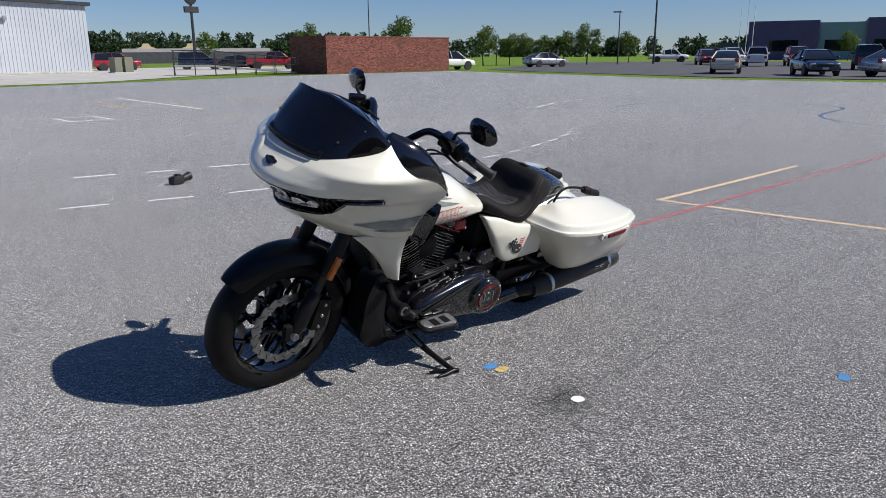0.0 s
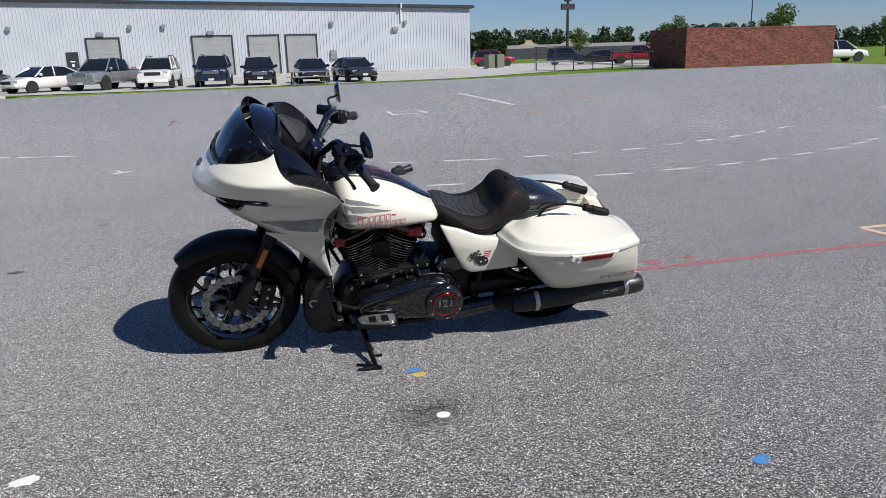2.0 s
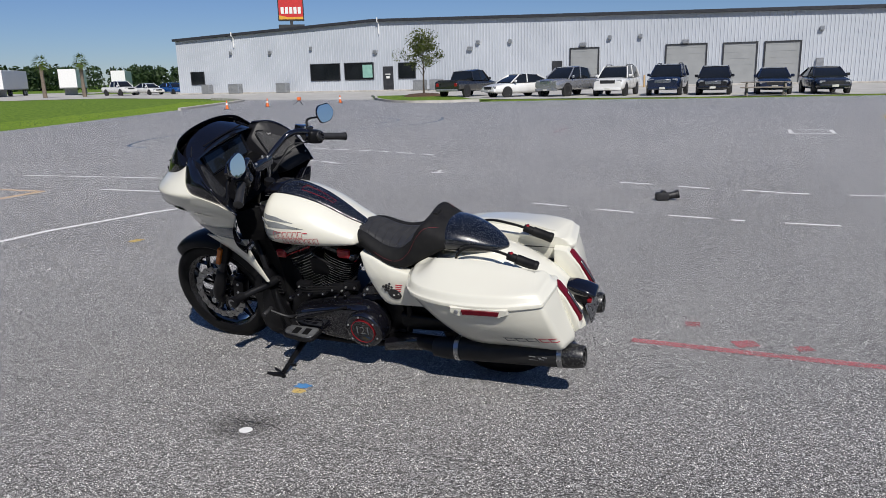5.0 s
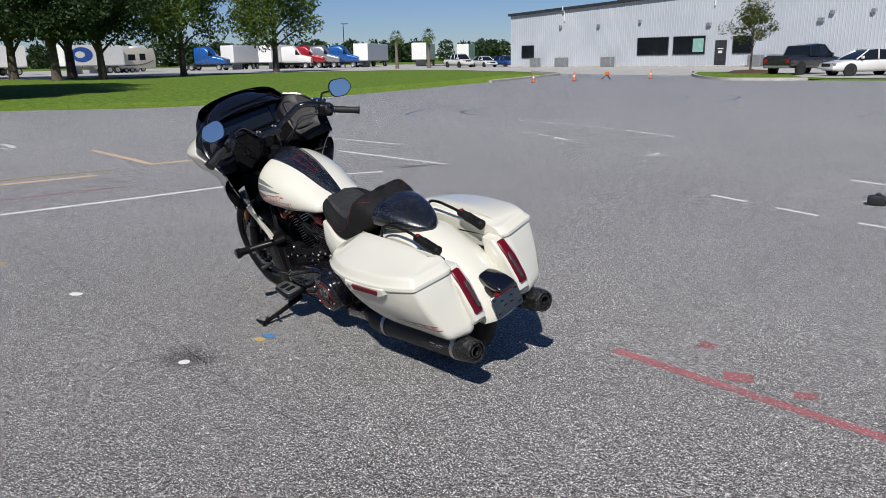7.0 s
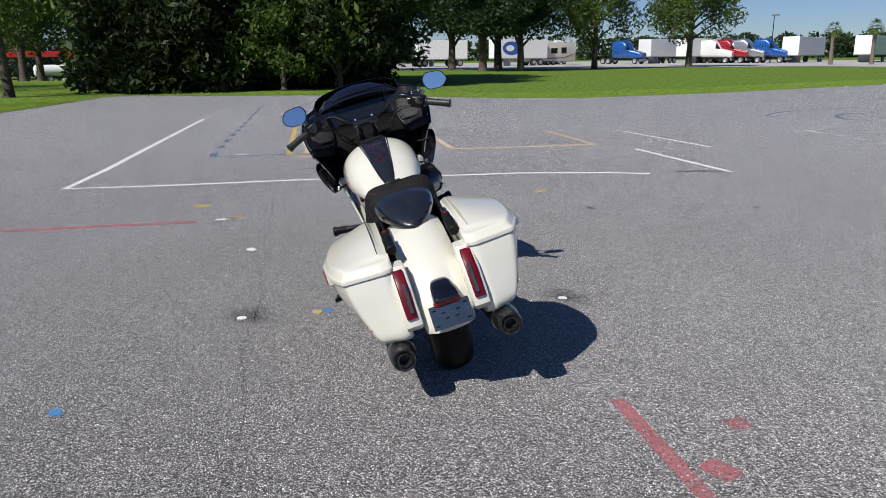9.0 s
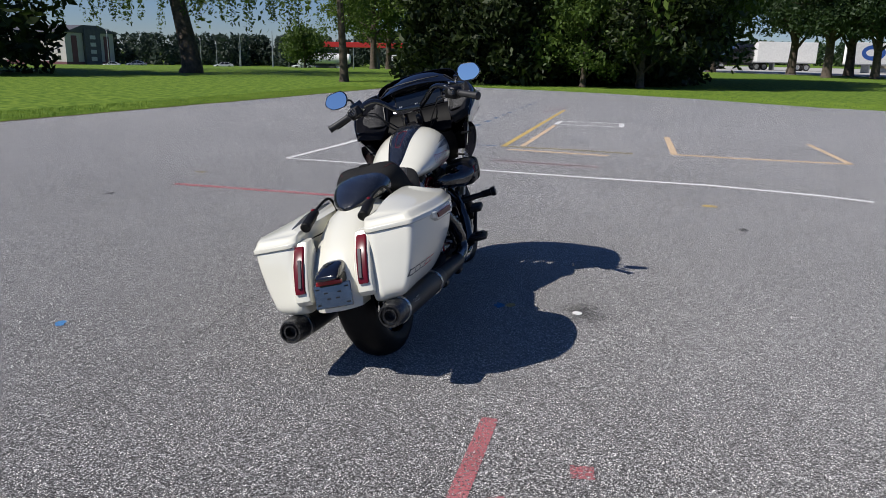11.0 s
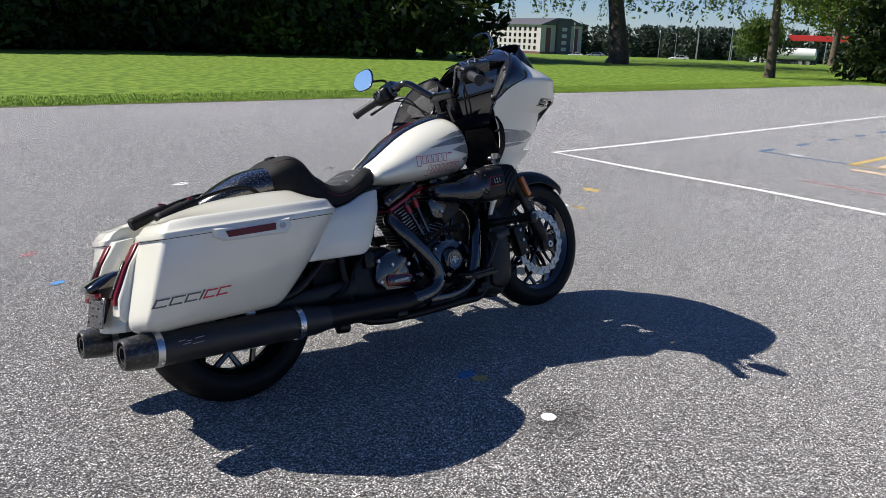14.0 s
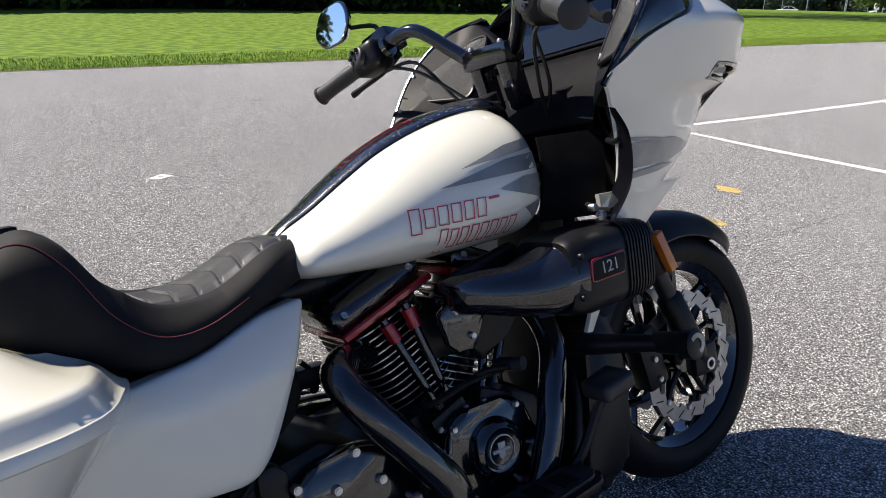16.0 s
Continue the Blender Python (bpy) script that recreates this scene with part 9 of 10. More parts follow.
# ---- engine ----
eng = group_part("engine", "black air-cooled V-twin engine with red trim")
part("crankcase", prism_bm([(0.70, 0.22), (1.10, 0.20), (1.14, 0.28), (1.10, 0.38), (1.02, 0.43), (0.84, 0.43), (0.70, 0.41)], -0.12, 0.12, "y", 0.02), M_SATINBLACK, eng)
part("oil_pan", prism_bm([(0.50, 0.16), (1.04, 0.145), (1.08, 0.21), (0.50, 0.24)], -0.13, 0.12, "y", 0.02), M_SATINBLACK, eng)
part("gearbox", prism_bm([(0.44, 0.235), (0.72, 0.22), (0.72, 0.40), (0.62, 0.45), (0.46, 0.42)], -0.15, 0.12, "y", 0.02), M_SATINBLACK, eng)
for sgn in (1, -1):
    tilt = Matrix.Translation((0.915 + sgn * 0.02, 0, 0.385)) @ Matrix.Rotation(radians(22.5 * sgn), 4, "Y")
    part("cylinder", tube_bm([tilt @ Vector((0, 0, 0)), tilt @ Vector((0, 0, 0.26))], 0.058, 24), M_SATINBLACK, eng)
    for k in range(14):
        h = 0.045 + k * 0.0145
        w = 0.086 if k < 9 else 0.090
        r0 = super_ring(0, 0, h, w, w, 28, 3.2, "z")
        bm = bmesh.new()
        add_loft(bm, [[tilt @ (p + Vector((0, 0, -0.0022))) for p in r0], [tilt @ (p + Vector((0, 0, 0.0022))) for p in r0]])
        part("cooling_fin", bm, M_SATINBLACK, eng, smooth=0)
        if k % 1 == 0:
            bm = bmesh.new()
            add_loft(bm, [[tilt @ (Vector((p.x * 1.006, p.y * 1.006, p.z - 0.0012))) for p in r0], [tilt @ (Vector((p.x * 1.006, p.y * 1.006, p.z + 0.0012))) for p in r0]], cap=False)
            part("fin_edge", bm, M_FIN, eng, smooth=0)
    part("rocker_band", box_bm((-0.098, -0.108, 0.250), (0.108, 0.07, 0.266), 0.004, 1, tilt), M_RED, eng, "red rocker band")
    part("rocker_cover", box_bm((-0.103, -0.103, 0.264), (0.103, 0.103, 0.312), 0.024, 3, tilt), M_GLOSSBLACK, eng)
    part("rocker_ridge", box_bm((-0.07, -0.06, 0.310), (0.07, 0.06, 0.318), 0.008, 2, tilt), M_SATINBLACK, eng)
    for s in (1, -1):
        bolts(eng, [tilt @ Vector((dx, s * 0.095, 0.290)) for dx in (-0.075, 0.075)], 0.008, 0.012, (0, s, 0.6), M_CHROME)
    part("spark_lead", tube_bm([tilt @ Vector((0.02 * sgn, 0.09, 0.18)), tilt @ Vector((0.0, 0.13, 0.22)), (0.92, 0.12, 0.66), (0.90, 0.06, 0.70)], 0.006, 8, 5), M_MATTBLACK, eng)
    for dx in (-0.022, 0.030):
        q0, q1 = Vector((0.915 + sgn * 0.045 + dx * 0.5, -0.135, 0.42)), tilt @ Vector((dx, -0.116, 0.250))
        part("pushrod_tube", tube_bm([q0, q1], 0.0088, 12), M_GLOSSBLACK, eng)
        part("pushrod_collar", tube_bm([q0.lerp(q1, 0.78), q0.lerp(q1, 0.95)], 0.0135, 14), M_RED, eng, "red pushrod collar")
        part("pushrod_cup", tube_bm([q0, q0.lerp(q1, 0.10)], 0.0165, 14), M_SATINBLACK, eng)
    # lifter block
    part("lifter_block", box_bm((-0.04, -0.02, -0.022), (0.04, 0.02, 0.022), 0.008, 2, Matrix.Translation((0.915 + sgn * 0.05, -0.14, 0.412)) @ Matrix.Rotation(radians(22 * sgn), 4, "Y")), M_SATINBLACK, eng)
    bolts(eng, [(0.915 + sgn * 0.05 + dx, -0.161, 0.412 - dx * 0.4 * sgn) for dx in (-0.03, 0.03)], 0.006, 0.006, (0, -1, 0))
part("rocker_end", box_bm((0.712, 0.080, 0.618), (0.786, 0.110, 0.668), 0.014, 3), M_RED, eng, "red rocker cover end")
part("rocker_end", box_bm((1.088, 0.080, 0.594), (1.146, 0.110, 0.642), 0.014, 3), M_RED, eng, "red rocker cover end")
# intake and left-side works between the cylinders
part("intake", box_bm((0.86, -0.10, 0.50), (0.97, 0.09, 0.60), 0.02, 2), M_SATINBLACK, eng)
for k in range(3):
    part("hose", tube_bm([(1.06 - 0.02 * k, 0.13, 0.42 + 0.02 * k), (0.98, 0.155, 0.435 + 0.015 * k), (0.86, 0.15, 0.45 + 0.012 * k), (0.76, 0.13, 0.47), (0.70, 0.10, 0.52)], 0.0055 - 0.001 * k, 8, 5), M_MATTBLACK, eng)
part("shift_linkage", tube_bm([(1.03, 0.245, 0.315), (0.86, 0.252, 0.375), (0.70, 0.245, 0.43)], 0.006, 8), M_SATINBLACK, eng, "thin shift linkage rod")
for x, z, w in ((1.00, 0.455, 0.04), (0.80, 0.455, 0.045), (0.72, 0.48, 0.04)):
    part("bracket", box_bm((x - w, 0.105, z - 0.02), (x + w, 0.145, z + 0.022), 0.008, 2), M_SATINBLACK, eng)
    bolts(eng, [(x - w * 0.6, 0.146, z), (x + w * 0.6, 0.146, z)], 0.006, 0.006, (0, 1, 0))
# primary cover and derby cover on the left
def primary(k, y):
    o = round_poly([(0.525, 0.31), (0.545, 0.225), (0.615, 0.188), (0.70, 0.200), (0.98, 0.232), (1.05, 0.265), (1.055, 0.335), (1.00, 0.372), (0.77, 0.425), (0.63, 0.432), (0.555, 0.395)], [0.05, 0.05, 0.06, 0.06, 0.06, 0.04, 0.04, 0.06, 0.08, 0.06, 0.05], 4)
    c = Vector((0.78, 0.31))
    return [Vector((c.x + (p.x - c.x) * k, y, c.y + (p.y - c.y) * (k - (1 - k) * 1.2))) for p in o]


part("primary_cover", loft_bm([primary(1.0, 0.11), primary(1.0, 0.185), primary(0.99, 0.20), primary(0.955, 0.222), primary(0.90, 0.234), primary(0.80, 0.238)]), M_GLOSSBLACK, eng, "gloss black primary cover")
part("primary_flange", loft_bm([primary(1.015, 0.145), primary(1.02, 0.15), primary(1.02, 0.158), primary(1.01, 0.161)]), M_SATINBLACK, eng)
part("derby_cover", lathe_bm([(0, 0.262), (0.070, 0.262), (0.074, 0.265), (0.088, 0.262), (0.096, 0.254), (0.100, 0.240), (0.104, 0.20)], 48, Matrix.Translation((0.624, 0, 0.308))), M_GLOSSBLACK, eng)
part("red_ring", lathe_bm([(0.0610, 0.2652), (0.0635, 0.2652), (0.0635, 0.260), (0.0610, 0.260)], 56, Matrix.Translation((0.624, 0, 0.308)), closed=True), M_RED, eng, "thin red ring")
bolts(eng, [(0.624 + 0.081 * math.cos(2 * math.pi * k / 6 + 0.4), 0.263, 0.308 + 0.081 * math.sin(2 * math.pi * k / 6 + 0.4)) for k in range(6)], 0.0055, 0.005, (0, 1, 0))
bolts(eng, [(x, 0.205, z) for x, z in ((0.545, 0.37), (0.60, 0.416), (0.70, 0.412), (0.82, 0.396), (0.93, 0.376), (1.015, 0.345), (1.035, 0.285), (0.95, 0.238), (0.82, 0.218), (0.72, 0.21))], 0.0065, 0.008, (0, 1, 0))
lettering("121", 0.058, Matrix.Translation((0.624, 0.2630, 0.312)) @ Matrix.Rotation(math.pi, 4, "Z"), M_SILVERPAD, eng, "number_mark")
part("number_line", box_bm((0.590, 0.2615, 0.279), (0.658, 0.2635, 0.284)), M_PLATE, eng, smooth=0)
part("inspection_cover", box_bm((0.86, 0.225, 0.285), (0.965, 0.243, 0.325), 0.008, 2), M_GLOSSBLACK, eng)
# small fittings along the left of the crankcase
for k, (x, z, r) in enumerate(((0.74, 0.445, 0.011), (0.80, 0.43, 0.009), (0.87, 0.44, 0.012), (0.955, 0.425, 0.010), (1.02, 0.42, 0.012), (1.075, 0.395, 0.010))):
    a = Vector((x, 0.145, z))
    turned("fitting", a, a + Vector((0.0, 0.030, 0.004)), r, M_GLOSSBLACK if k % 2 else M_SATINBLACK, eng, "", 12)
    bolts(eng, [(x, 0.174, z + 0.004)], 0.0045, 0.004, (0, 1, 0))
# transmission top cover with its bolts, left
part("gear_cover", prism_bm(round_poly([(0.48, 0.50), (0.49, 0.44), (0.62, 0.43), (0.66, 0.46), (0.62, 0.51), (0.52, 0.525)], 0.02, 3), 0.10, 0.165, "y", 0.01), M_GLOSSBLACK, eng)
bolts(eng, [(0.50, 0.166, 0.46), (0.52, 0.166, 0.505), (0.61, 0.166, 0.495), (0.635, 0.166, 0.46)], 0.0065, 0.007, (0, 1, 0))
# right side: cam cover, timer cover, gearbox side cover
part("cam_cover", prism_bm(round_poly([(0.825, 0.30), (0.87, 0.245), (0.98, 0.245), (1.035, 0.30), (1.03, 0.38), (0.99, 0.425), (0.86, 0.425), (0.825, 0.38)], 0.03, 3), -0.182, -0.11, "y", 0.012), M_GLOSSBLACK, eng, "gloss black cam cover")
part("timer_cover", lathe_bm([(0, -0.206), (0.036, -0.206), (0.040, -0.2075), (0.048, -0.204), (0.056, -0.192), (0.057, -0.17)], 40, Matrix.Translation((0.93, 0, 0.342))), M_GLOSSBLACK, eng)
part("badge_ring", lathe_bm([(0.0265, -0.2085), (0.0285, -0.2085), (0.0285, -0.205), (0.0265, -0.205)], 36, Matrix.Translation((0.93, 0, 0.342)), closed=True), M_STEEL, eng)
part("badge_bar", box_bm((0.910, -0.2085, 0.3385), (0.950, -0.205, 0.3455), 0.001), M_STEEL, eng)
part("badge_shield", prism_bm([(0.922, 0.357), (0.938, 0.357), (0.9365, 0.331), (0.930, 0.325), (0.9235, 0.331)], -0.2075, -0.204, "y"), M_STEEL, eng)
bolts(eng, [(x, -0.182, z) for x, z in ((0.85, 0.40), (0.99, 0.405), (1.02, 0.32), (0.98, 0.262), (0.875, 0.262), (0.842, 0.31))], 0.0065, 0.007, (0, -1, 0))
part("gear_side_cover", prism_bm(round_poly([(0.53, 0.35), (0.55, 0.285), (0.74, 0.265), (0.78, 0.31), (0.76, 0.40), (0.68, 0.435), (0.57, 0.42)], 0.03, 3), -0.178, -0.14, "y", 0.012), M_GLOSSBLACK, eng)
part("badge_outline", prism_bm(round_poly([(0.580, 0.296), (0.709, 0.283), (0.715, 0.322), (0.586, 0.337)], 0.016, 3), -0.188, -0.176, "y", 0.002), M_RED, eng, "thin red badge outline")
part("gear_badge", prism_bm(round_poly([(0.585, 0.30), (0.705, 0.288), (0.71, 0.318), (0.59, 0.332)], 0.014, 3), -0.192, -0.176, "y", 0.004), M_GLOSSBLACK, eng)
part("badge_bar", box_bm((0.612, -0.1935, 0.305), (0.682, -0.1915, 0.314)), M_STEEL, eng, smooth=0)
bolts(eng, [(x, -0.178, z) for x, z in ((0.555, 0.40), (0.555, 0.315), (0.66, 0.425), (0.745, 0.395), (0.76, 0.31), (0.62, 0.375), (0.70, 0.365))], 0.009, 0.010, (0, -1, 0))
part("rocker_mount", prism_bm(round_poly([(0.86, 0.60), (0.93, 0.64), (0.97, 0.60), (0.93, 0.52), (0.88, 0.53)], 0.014, 3), -0.168, -0.15, "y", 0.005), M_GLOSSBLACK, eng)
bolts(eng, [(0.895, -0.168, 0.60), (0.935, -0.168, 0.61), (0.925, -0.168, 0.55), (0.99, -0.152, 0.645), (1.045, -0.152, 0.65), (1.03, -0.152, 0.575)], 0.007, 0.008, (0, -1, 0))
for k in range(3):
    part("hose", tube_bm([(0.80 + 0.05 * k, -0.13, 0.44), (0.83 + 0.05 * k, -0.172, 0.455 + 0.012 * k), (0.92 + 0.04 * k, -0.165, 0.47), (0.99 + 0.02 * k, -0.13, 0.455)], 0.0055, 8, 5), M_MATTBLACK, eng)
part("sensor", tube_bm([(1.00, -0.13, 0.47), (1.02, -0.185, 0.475)], 0.013, 12), M_BLACKP, eng)
part("oil_filter", tube_bm([(1.12, 0, 0.24), (1.19, 0, 0.24)], 0.038, 20), M_GLOSSBLACK, eng)
part("intake_cover", prism_bm(round_poly([(0.885, 0.655), (1.07, 0.70), (1.08, 0.60), (1.02, 0.53), (0.955, 0.485), (0.905, 0.56)], 0.02, 3), -0.152, -0.125, "y", 0.010), M_SATINBLACK, eng, "black intake cover between the cylinders")
# air cleaner on the right
part("air_horn", loft_bm([super_ring(x, y, z, w, h, 24, 2.4) for x, y, z, w, h in ((0.885, -0.15, 0.628, 0.026, 0.026), (0.90, -0.17, 0.628, 0.040, 0.034), (0.94, -0.195, 0.626, 0.052, 0.040), (0.985, -0.212, 0.620, 0.056, 0.046), (1.03, -0.232, 0.622, 0.066, 0.058), (1.055, -0.242, 0.633, 0.076, 0.064), (1.08, -0.245, 0.635, 0.08, 0.066))]), M_GLOSSBLACK, eng, "gloss black intake horn")
part("air_cleaner", loft_bm([super_ring(x, y, z, w, h, 28, 4.5) for x, y, z, w, h in ((1.05, -0.237, 0.634, 0.074, 0.064), (1.06, -0.238, 0.634, 0.081, 0.071), (1.10, -0.240, 0.636, 0.083, 0.076), (1.22, -0.240, 0.640, 0.079, 0.072), (1.255, -0.236, 0.643, 0.072, 0.064), (1.265, -0.233, 0.644, 0.064, 0.056))]), M_SATINBLACK, eng, "black box air cleaner")
for k in range(9):
    x = 1.180 + 0.0085 * k
    w, h = sp(x, [1.10, 1.22, 1.265], [0.083, 0.079, 0.072]) + 0.0025, sp(x, [1.10, 1.22, 1.265], [0.076, 0.072, 0.064]) + 0.0025
    part("filter_rib", loft_bm([super_ring(x + d, -0.240, 0.640, w, h, 28, 4.5) for d in (0.0, 0.004)]), M_SATINBLACK, eng, smooth=25)
part("badge_frame", prism_bm(round_poly([(1.078, 0.622), (1.162, 0.627), (1.165, 0.668), (1.081, 0.664)], 0.008, 2), -0.329, -0.319, "y", 0.002), M_RED, eng)
part("badge_plate", prism_bm(round_poly([(1.081, 0.625), (1.159, 0.630), (1.162, 0.665), (1.084, 0.661)], 0.006, 2), -0.331, -0.323, "y", 0.001), M_MATTBLACK, eng)
lettering("121", 0.030, Matrix.Translation((1.121, -0.3315, 0.646)) @ Matrix.Rotation(radians(-5), 4, "Y"), M_STEEL, eng, "number_mark")
bolts(eng, [(1.062, -0.320, 0.60), (1.066, -0.320, 0.672)], 0.006, 0.005, (0, -1, 0), M_SATINBLACK)

# ---- frame, stand, guards and foot controls ----
fr = group_part("frame", "black tubular frame")
for s in (1, -1):
    part("frame_tube", tube_bm([(1.36, 0.0, 0.80), (1.25, s * 0.09, 0.58), (1.19, s * 0.13, 0.32), (1.13, s * 0.135, 0.16), (0.98, s * 0.135, 0.145), (0.55, s * 0.135, 0.16), (0.44, s * 0.135, 0.24), (0.42, s * 0.13, 0.48), (0.50, s * 0.10, 0.66), (0.70, s * 0.06, 0.69)], 0.0165, 12, 5), M_SATINBLACK, fr)
    part("seat_strut", tube_bm([(0.60, s * 0.12, 0.62), (0.40, s * 0.145, 0.56), (0.10, s * 0.135, 0.52), (-0.15, s * 0.13, 0.50)], 0.015, 10, 4), M_SATINBLACK, fr)
    part("shock", tube_bm([(0.36, s * 0.155, 0.47), (0.20, s * 0.16, 0.36), (0.06, s * 0.16, 0.33)], [0.012, 0.020, 0.012], 12, 4), M_SATINBLACK, fr)
    part("swing_arm", loft_bm([super_ring(x, s * y, z, w, h, 16, 4) for x, y, z, w, h in ((0.46, 0.125, 0.31, 0.025, 0.045), (0.25, 0.135, 0.315, 0.022, 0.036), (0.05, 0.135, 0.318, 0.02, 0.034), (-0.05, 0.132, 0.318, 0.016, 0.03))]), M_SATINBLACK, fr)
    turned("axle_nut", (0.0, s * 0.15, 0.315), (0.0, s * 0.172, 0.315), 0.018, M_CHROME, fr, "", 6)
part("backbone", tube_bm([(1.34, 0, 0.84), (1.05, 0, 0.74), (0.62, 0, 0.66)], 0.03, 12, 4), M_SATINBLACK, fr)
part("down_tube_cover", prism_bm(round_poly([(1.150, 0.30), (1.205, 0.30), (1.245, 0.55), (1.275, 0.72), (1.20, 0.72), (1.165, 0.56)], 0.015, 3), -0.07, 0.07, "y", 0.01), M_MATTBLACK, fr)
part("regulator", box_bm((1.175, -0.05, 0.36), (1.225, 0.095, 0.47), 0.010, 2), M_SATINBLACK, fr)
for k in range(5):
    part("regulator_fin", box_bm((1.168, 0.094, 0.372 + 0.019 * k), (1.228, 0.104, 0.379 + 0.019 * k), 0.002), M_SATINBLACK, fr, smooth=0)
part("inner_guard", prism_bm(round_poly([(0.30, 0.25), (0.46, 0.25), (0.52, 0.42), (0.62, 0.50), (0.62, 0.655), (0.44, 0.63), (0.30, 0.46)], 0.02, 3), -0.098, 0.098, "y", 0.01), M_MATTBLACK, fr)
part("battery_box", box_bm((0.24, -0.13, 0.42), (0.44, 0.13, 0.60), 0.02, 2), M_MATTBLACK, fr)
part("drive_belt", loft_bm([[Vector((x, 0.098, z)), Vector((x, 0.122, z)), Vector((x, 0.122, z + 0.006)), Vector((x, 0.098, z + 0.006))] for x, z in ((0.50, 0.385), (0.0, 0.40), (-0.06, 0.385), (-0.085, 0.33))]), M_RUBBERBLACK, fr)
part("belt_guard", prism_bm(round_poly([(0.47, 0.40), (0.46, 0.43), (0.02, 0.425), (-0.07, 0.39), (-0.06, 0.375), (0.02, 0.405)], 0.012, 2), 0.105, 0.14, "y", 0.004), M_SATINBLACK, fr)
part("lower_hose", tube_bm([(0.50, -0.16, 0.43), (0.44, -0.172, 0.38), (0.40, -0.17, 0.32), (0.34, -0.165, 0.30)], 0.006, 8, 5), M_MATTBLACK, fr)
part("rear_caliper", box_bm((-0.02, -0.15, 0.40), (0.10, -0.085, 0.47), 0.015, 2), M_SATINBLACK, fr)
part("brake_reservoir", prism_bm(round_poly([(0.50, 0.38), (0.545, 0.38), (0.55, 0.43), (0.525, 0.45), (0.50, 0.44)], 0.01, 2), -0.175, -0.14, "y", 0.006), M_SATINBLACK, fr)
# chin radiator with slats, spoiler below it
chin = group_part("chin_spoiler", "black chin spoiler with oil cooler")
for s in (1, -1):
    part("cooler_housing", prism_bm(round_poly([(1.17, 0.18), (1.26, 0.15), (1.305, 0.22), (1.30, 0.42), (1.255, 0.53), (1.20, 0.52), (1.19, 0.32)], 0.03, 3), s * 0.055, s * 0.165, "y", 0.014), M_SATINBLACK, chin)
    for k in range(8):
        part("cooler_slat", box_bm((1.297 - 0.004 * max(0, k - 4), s * 0.110 - 0.045, 0.235 + 0.026 * k), (1.307 - 0.004 * max(0, k - 4), s * 0.110 + 0.045, 0.243 + 0.026 * k), 0.002), M_MATTBLACK, chin, smooth=0)
part("spoiler", prism_bm(round_poly([(1.06, 0.135), (1.22, 0.125), (1.275, 0.17), (1.26, 0.22), (1.10, 0.20)], 0.02, 3), -0.15, 0.15, "y", 0.02), M_SATINBLACK, chin)
# engine guards with highway pegs, boards and controls
for s in (1, -1):
    g = group_part("highway_peg_mount", "black bracket with round highway peg")
    part("guard_bar", tube_bm([(1.19, s * 0.11, 0.46), (1.205, s * 0.18, 0.462), (1.24, s * 0.25, 0.465), (1.265, s * 0.31, 0.466)], [0.024, 0.021, 0.018, 0.017], 12, 5), M_SATINBLACK, g)
    turned("peg", (1.265, s * 0.29, 0.466), (1.273, s * 0.378, 0.472), 0.029, M_SATINBLACK, g, "round black highway peg", 20, ((0.0, 0.7), (0.1, 0.75), (0.7, 0.75), (0.72, 1.0), (0.97, 1.0), (1.0, 0.85)))
    part("peg_ring", lathe_bm([(0.012, s * 0.3785), (0.021, s * 0.3785), (0.021, s * 0.376), (0.012, s * 0.376)], 24, Matrix.Translation((1.273, 0, 0.472)), closed=True), M_SILVERPAD, g)
    h = group_part("floorboard", "black rider floorboard with silver pads" if s > 0 else "black rider floorboard")
    mm = pose(0, 0, 0) if s > 0 else Matrix.Diagonal((1, -1, 1, 1))
    part("board", prism_bm(round_poly([(1.06, 0.235), (1.08, 0.28), (1.06, 0.325), (0.90, 0.350), (0.875, 0.335), (0.87, 0.24)], 0.02, 4), 0.262, 0.278, "z", 0.006, mm), M_SATINBLACK, h)
    part("pad", prism_bm(round_poly([(1.048, 0.248), (1.066, 0.28), (1.048, 0.315), (0.905, 0.338), (0.885, 0.325), (0.88, 0.25)], 0.016, 4), 0.2785, 0.286, "z", 0.003, mm), M_SILVERPAD if s > 0 else M_BLACKP, h)
    for k in range(2):
        part("pad_slot", box_bm((0.915 + 0.06 * k, 0.265, 0.2855), (0.95 + 0.06 * k, 0.315, 0.289), 0.001, 1, mm), M_RUBBERBLACK, h, smooth=0)
    part("bracket", tube_bm([(0.92, s * 0.13, 0.20), (0.92, s * 0.27, 0.258)], 0.016, 8), M_SATINBLACK, h)
    part("bracket", tube_bm([(1.03, s * 0.13, 0.20), (1.02, s * 0.26, 0.262)], 0.014, 8), M_SATINBLACK, h)
part("toe_shifter", tube_bm([(1.03, 0.17, 0.31), (1.06, 0.24, 0.33), (1.15, 0.265, 0.375)], 0.009, 8, 4), M_SATINBLACK, fr)
turned("shifter_peg", (1.15, 0.245, 0.375), (1.15, 0.315, 0.376), 0.012, M_BLACKP, fr)
part("brake_pedal", tube_bm([(0.98, -0.17, 0.24), (1.06, -0.24, 0.27), (1.12, -0.26, 0.37), (1.14, -0.265, 0.405)], 0.010, 8, 4), M_SATINBLACK, fr)
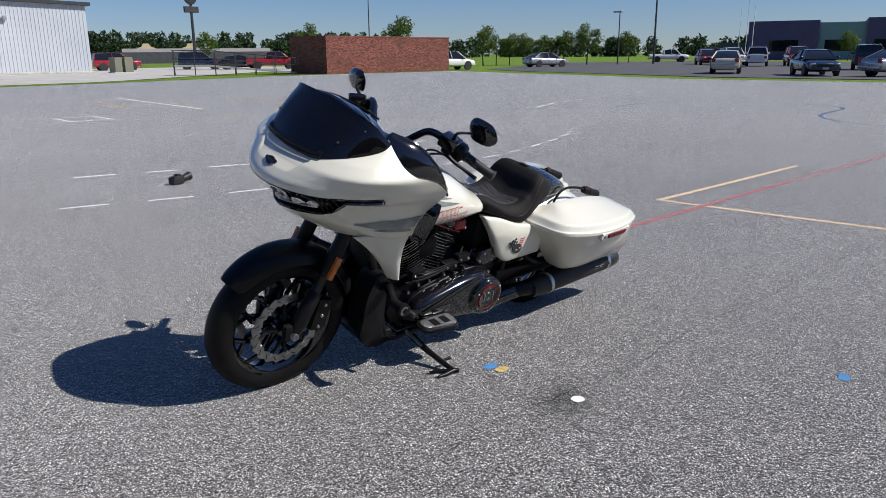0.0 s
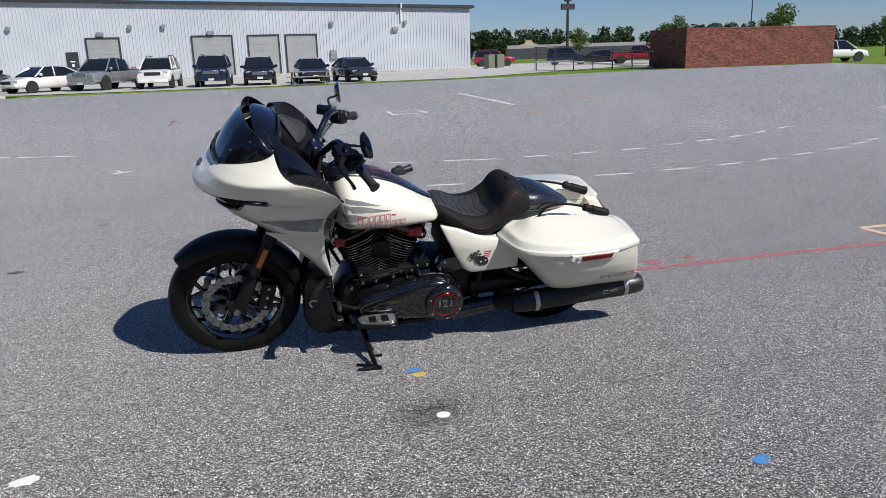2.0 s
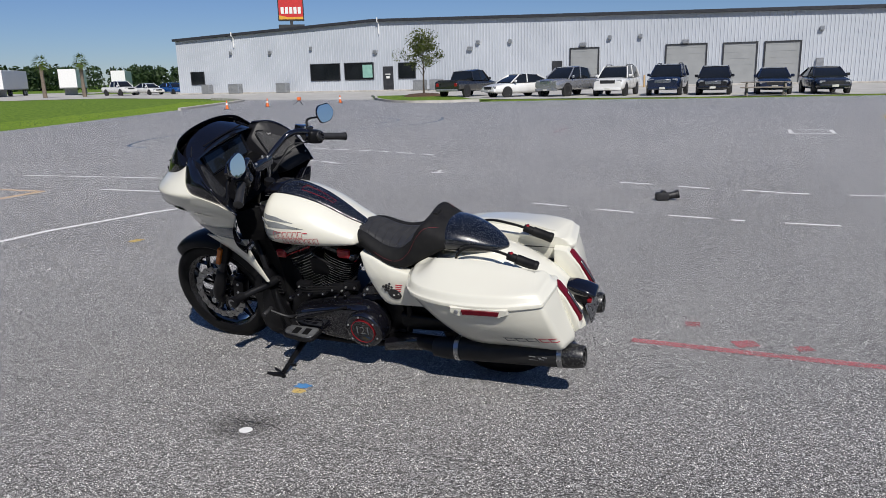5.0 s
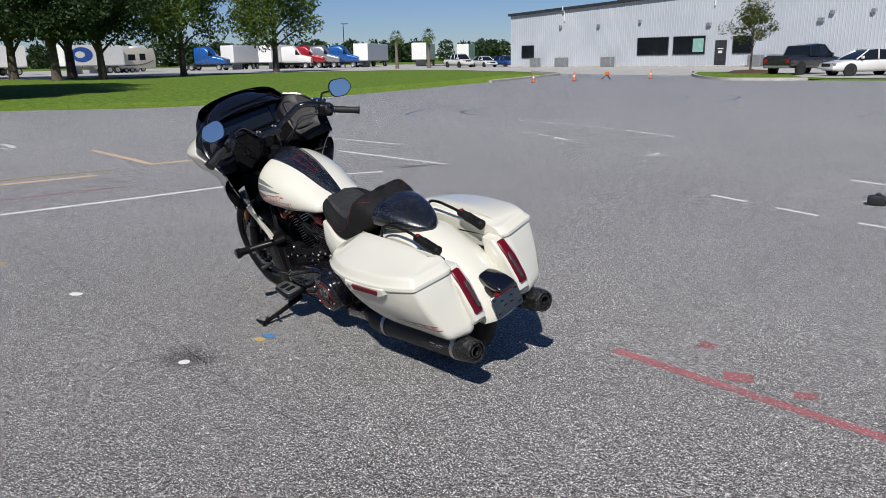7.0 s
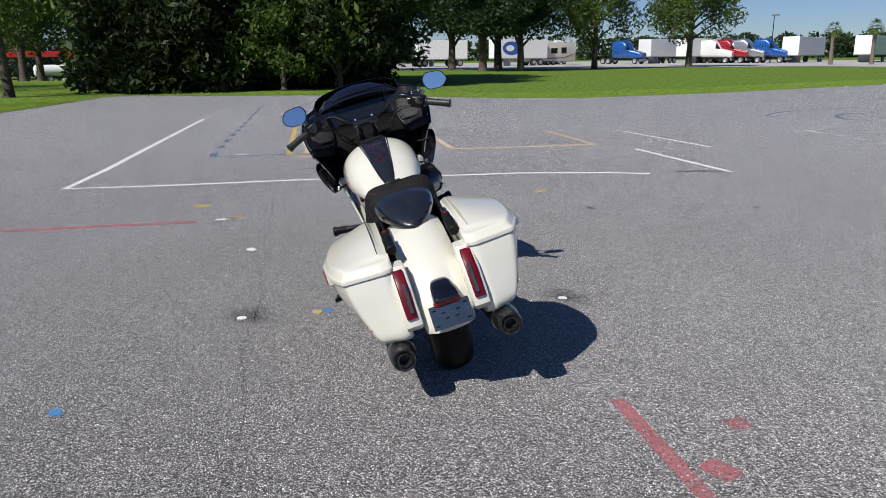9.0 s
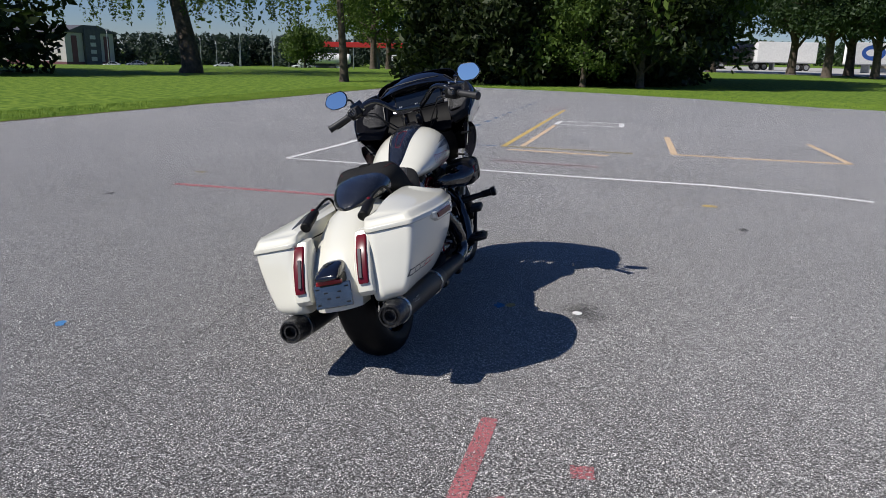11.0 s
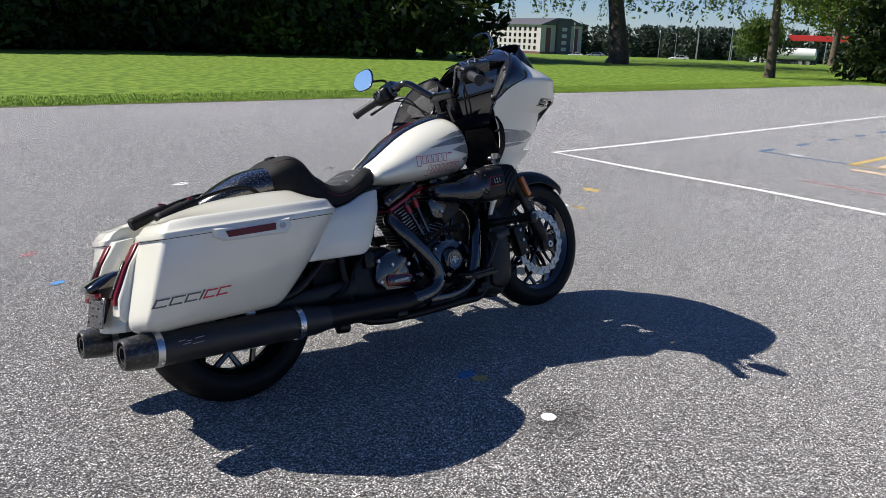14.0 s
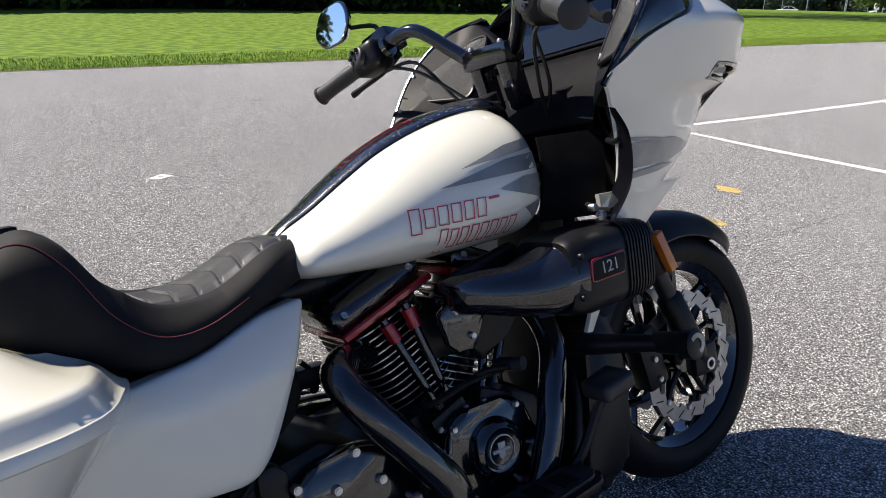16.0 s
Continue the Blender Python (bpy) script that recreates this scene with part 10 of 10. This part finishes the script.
part("pedal_pad", box_bm((-0.04, -0.035, -0.016), (0.04, 0.035, 0.02), 0.012, 3, Matrix.Translation((1.145, -0.27, 0.412)) @ Matrix.Rotation(radians(-12), 4, "Y")), M_BLACKP, fr, "black rubber brake pedal pad")
# side stand: foot on the ground at the left
foot = Matrix.Rotation(radians(LEAN), 4, "X") @ Vector((1.005, 0.491, 0.012))
piv = Vector((1.025, 0.20, 0.165))
stand = group_part("side_stand", "black side stand on its foot")
part("stand_leg", tube_bm([piv, piv.lerp(foot, 0.4) + Vector((0.004, 0, -0.004)), foot], [0.017, 0.014, 0.011], 12, 4), M_SATINBLACK, stand)
lean_m = Matrix.Rotation(radians(LEAN), 4, "X")
part("stand_foot", tube_bm([lean_m @ Vector((0.985, 0.505, 0.010)), foot, lean_m @ Vector((1.05, 0.492, 0.009)), lean_m @ Vector((1.092, 0.488, 0.008))], [0.010, 0.013, 0.010, 0.007], 10, 3), M_SATINBLACK, stand)
part("stand_toe", tube_bm([foot, lean_m @ Vector((1.045, 0.455, 0.010)), lean_m @ Vector((1.09, 0.425, 0.008))], [0.011, 0.009, 0.006], 10, 3), M_SATINBLACK, stand)
part("stand_tab", tube_bm([piv.lerp(foot, 0.72), piv.lerp(foot, 0.70) + Vector((-0.045, 0.01, 0.004))], [0.006, 0.008], 8), M_SATINBLACK, stand)
part("stand_spring", tube_bm([piv + Vector((0.02, -0.03, 0.02)), piv.lerp(foot, 0.3) + Vector((0.02, 0, 0.01))], 0.008, 8), M_STEEL, stand)

# ---- bricks of the enclosure: single ones at the near corner, the rest joined ----
def brick_courses():
    """Every brick: face ('a' long front, 'b' end wall), position along, course."""
    hgt, lng = 0.0762, 0.216
    for row in range(int(BRICK_H / hgt)):
        for face, total in (("a", LEN_AB), ("b", 4.6)):
            off = 0.0 if (row + (face == "b")) % 2 == 0 else lng / 2
            s = -off
            while s < total - 0.02:
                a, b = max(0.0, s), min(total, s + lng - 0.012)
                if b - a > 0.03:
                    yield face, a, b, row * hgt, row * hgt + hgt - 0.012
                s += lng
ver, fac = [], []
for face, a, b, z0, z1 in brick_courses():
    n = len(ver)
    if face == "a":
        q = [(a, 0.02), (b, 0.02), (b, 0.0), (a, 0.0)]
    else:
        q = [(0.02, a), (0.02, b), (0.0, b), (0.0, a)]
    for z in (z0, z1):
        for px, py in q:
            w = m_enc @ Vector((px, py, z))
            ver.append((w.x, w.y, w.z))
    fac += [(n, n + 1, n + 2, n + 3), (n + 7, n + 6, n + 5, n + 4)] + [(n + i, n + 4 + i, n + 4 + (i + 1) % 4, n + (i + 1) % 4) for i in range(4)]
M_BRICKS = mat("red_bricks_joined", (0.20, 0.065, 0.045), (0.12, 0.04, 0.03), 9, 0.85, bump=0.2, bscale=60)
nt = M_BRICKS.node_tree
geo, hsv, mr = nt.nodes.new("ShaderNodeNewGeometry"), nt.nodes.new("ShaderNodeHueSaturation"), nt.nodes.new("ShaderNodeMapRange")
mr.inputs[3].default_value, mr.inputs[4].default_value = 0.55, 1.6
nt.links.new(geo.outputs["Random Per Island"], mr.inputs[0])
nt.links.new(mr.outputs[0], hsv.inputs["Value"])
nt.links.new(nt.nodes["Color Ramp"].outputs[0], hsv.inputs["Color"])
nt.links.new(hsv.outputs[0], nt.nodes["Principled BSDF"].inputs["Base Color"])
tagged(raw("bricks", ver, fac, M_BRICKS, enc), kind="stuff")
part("coping", box_bm((-0.03, -0.03, BRICK_H - 0.02), (LEN_AB + 0.03, 4.63, BRICK_H + 0.06), 0, 1, m_enc), M_BRICK, enc, smooth=0)
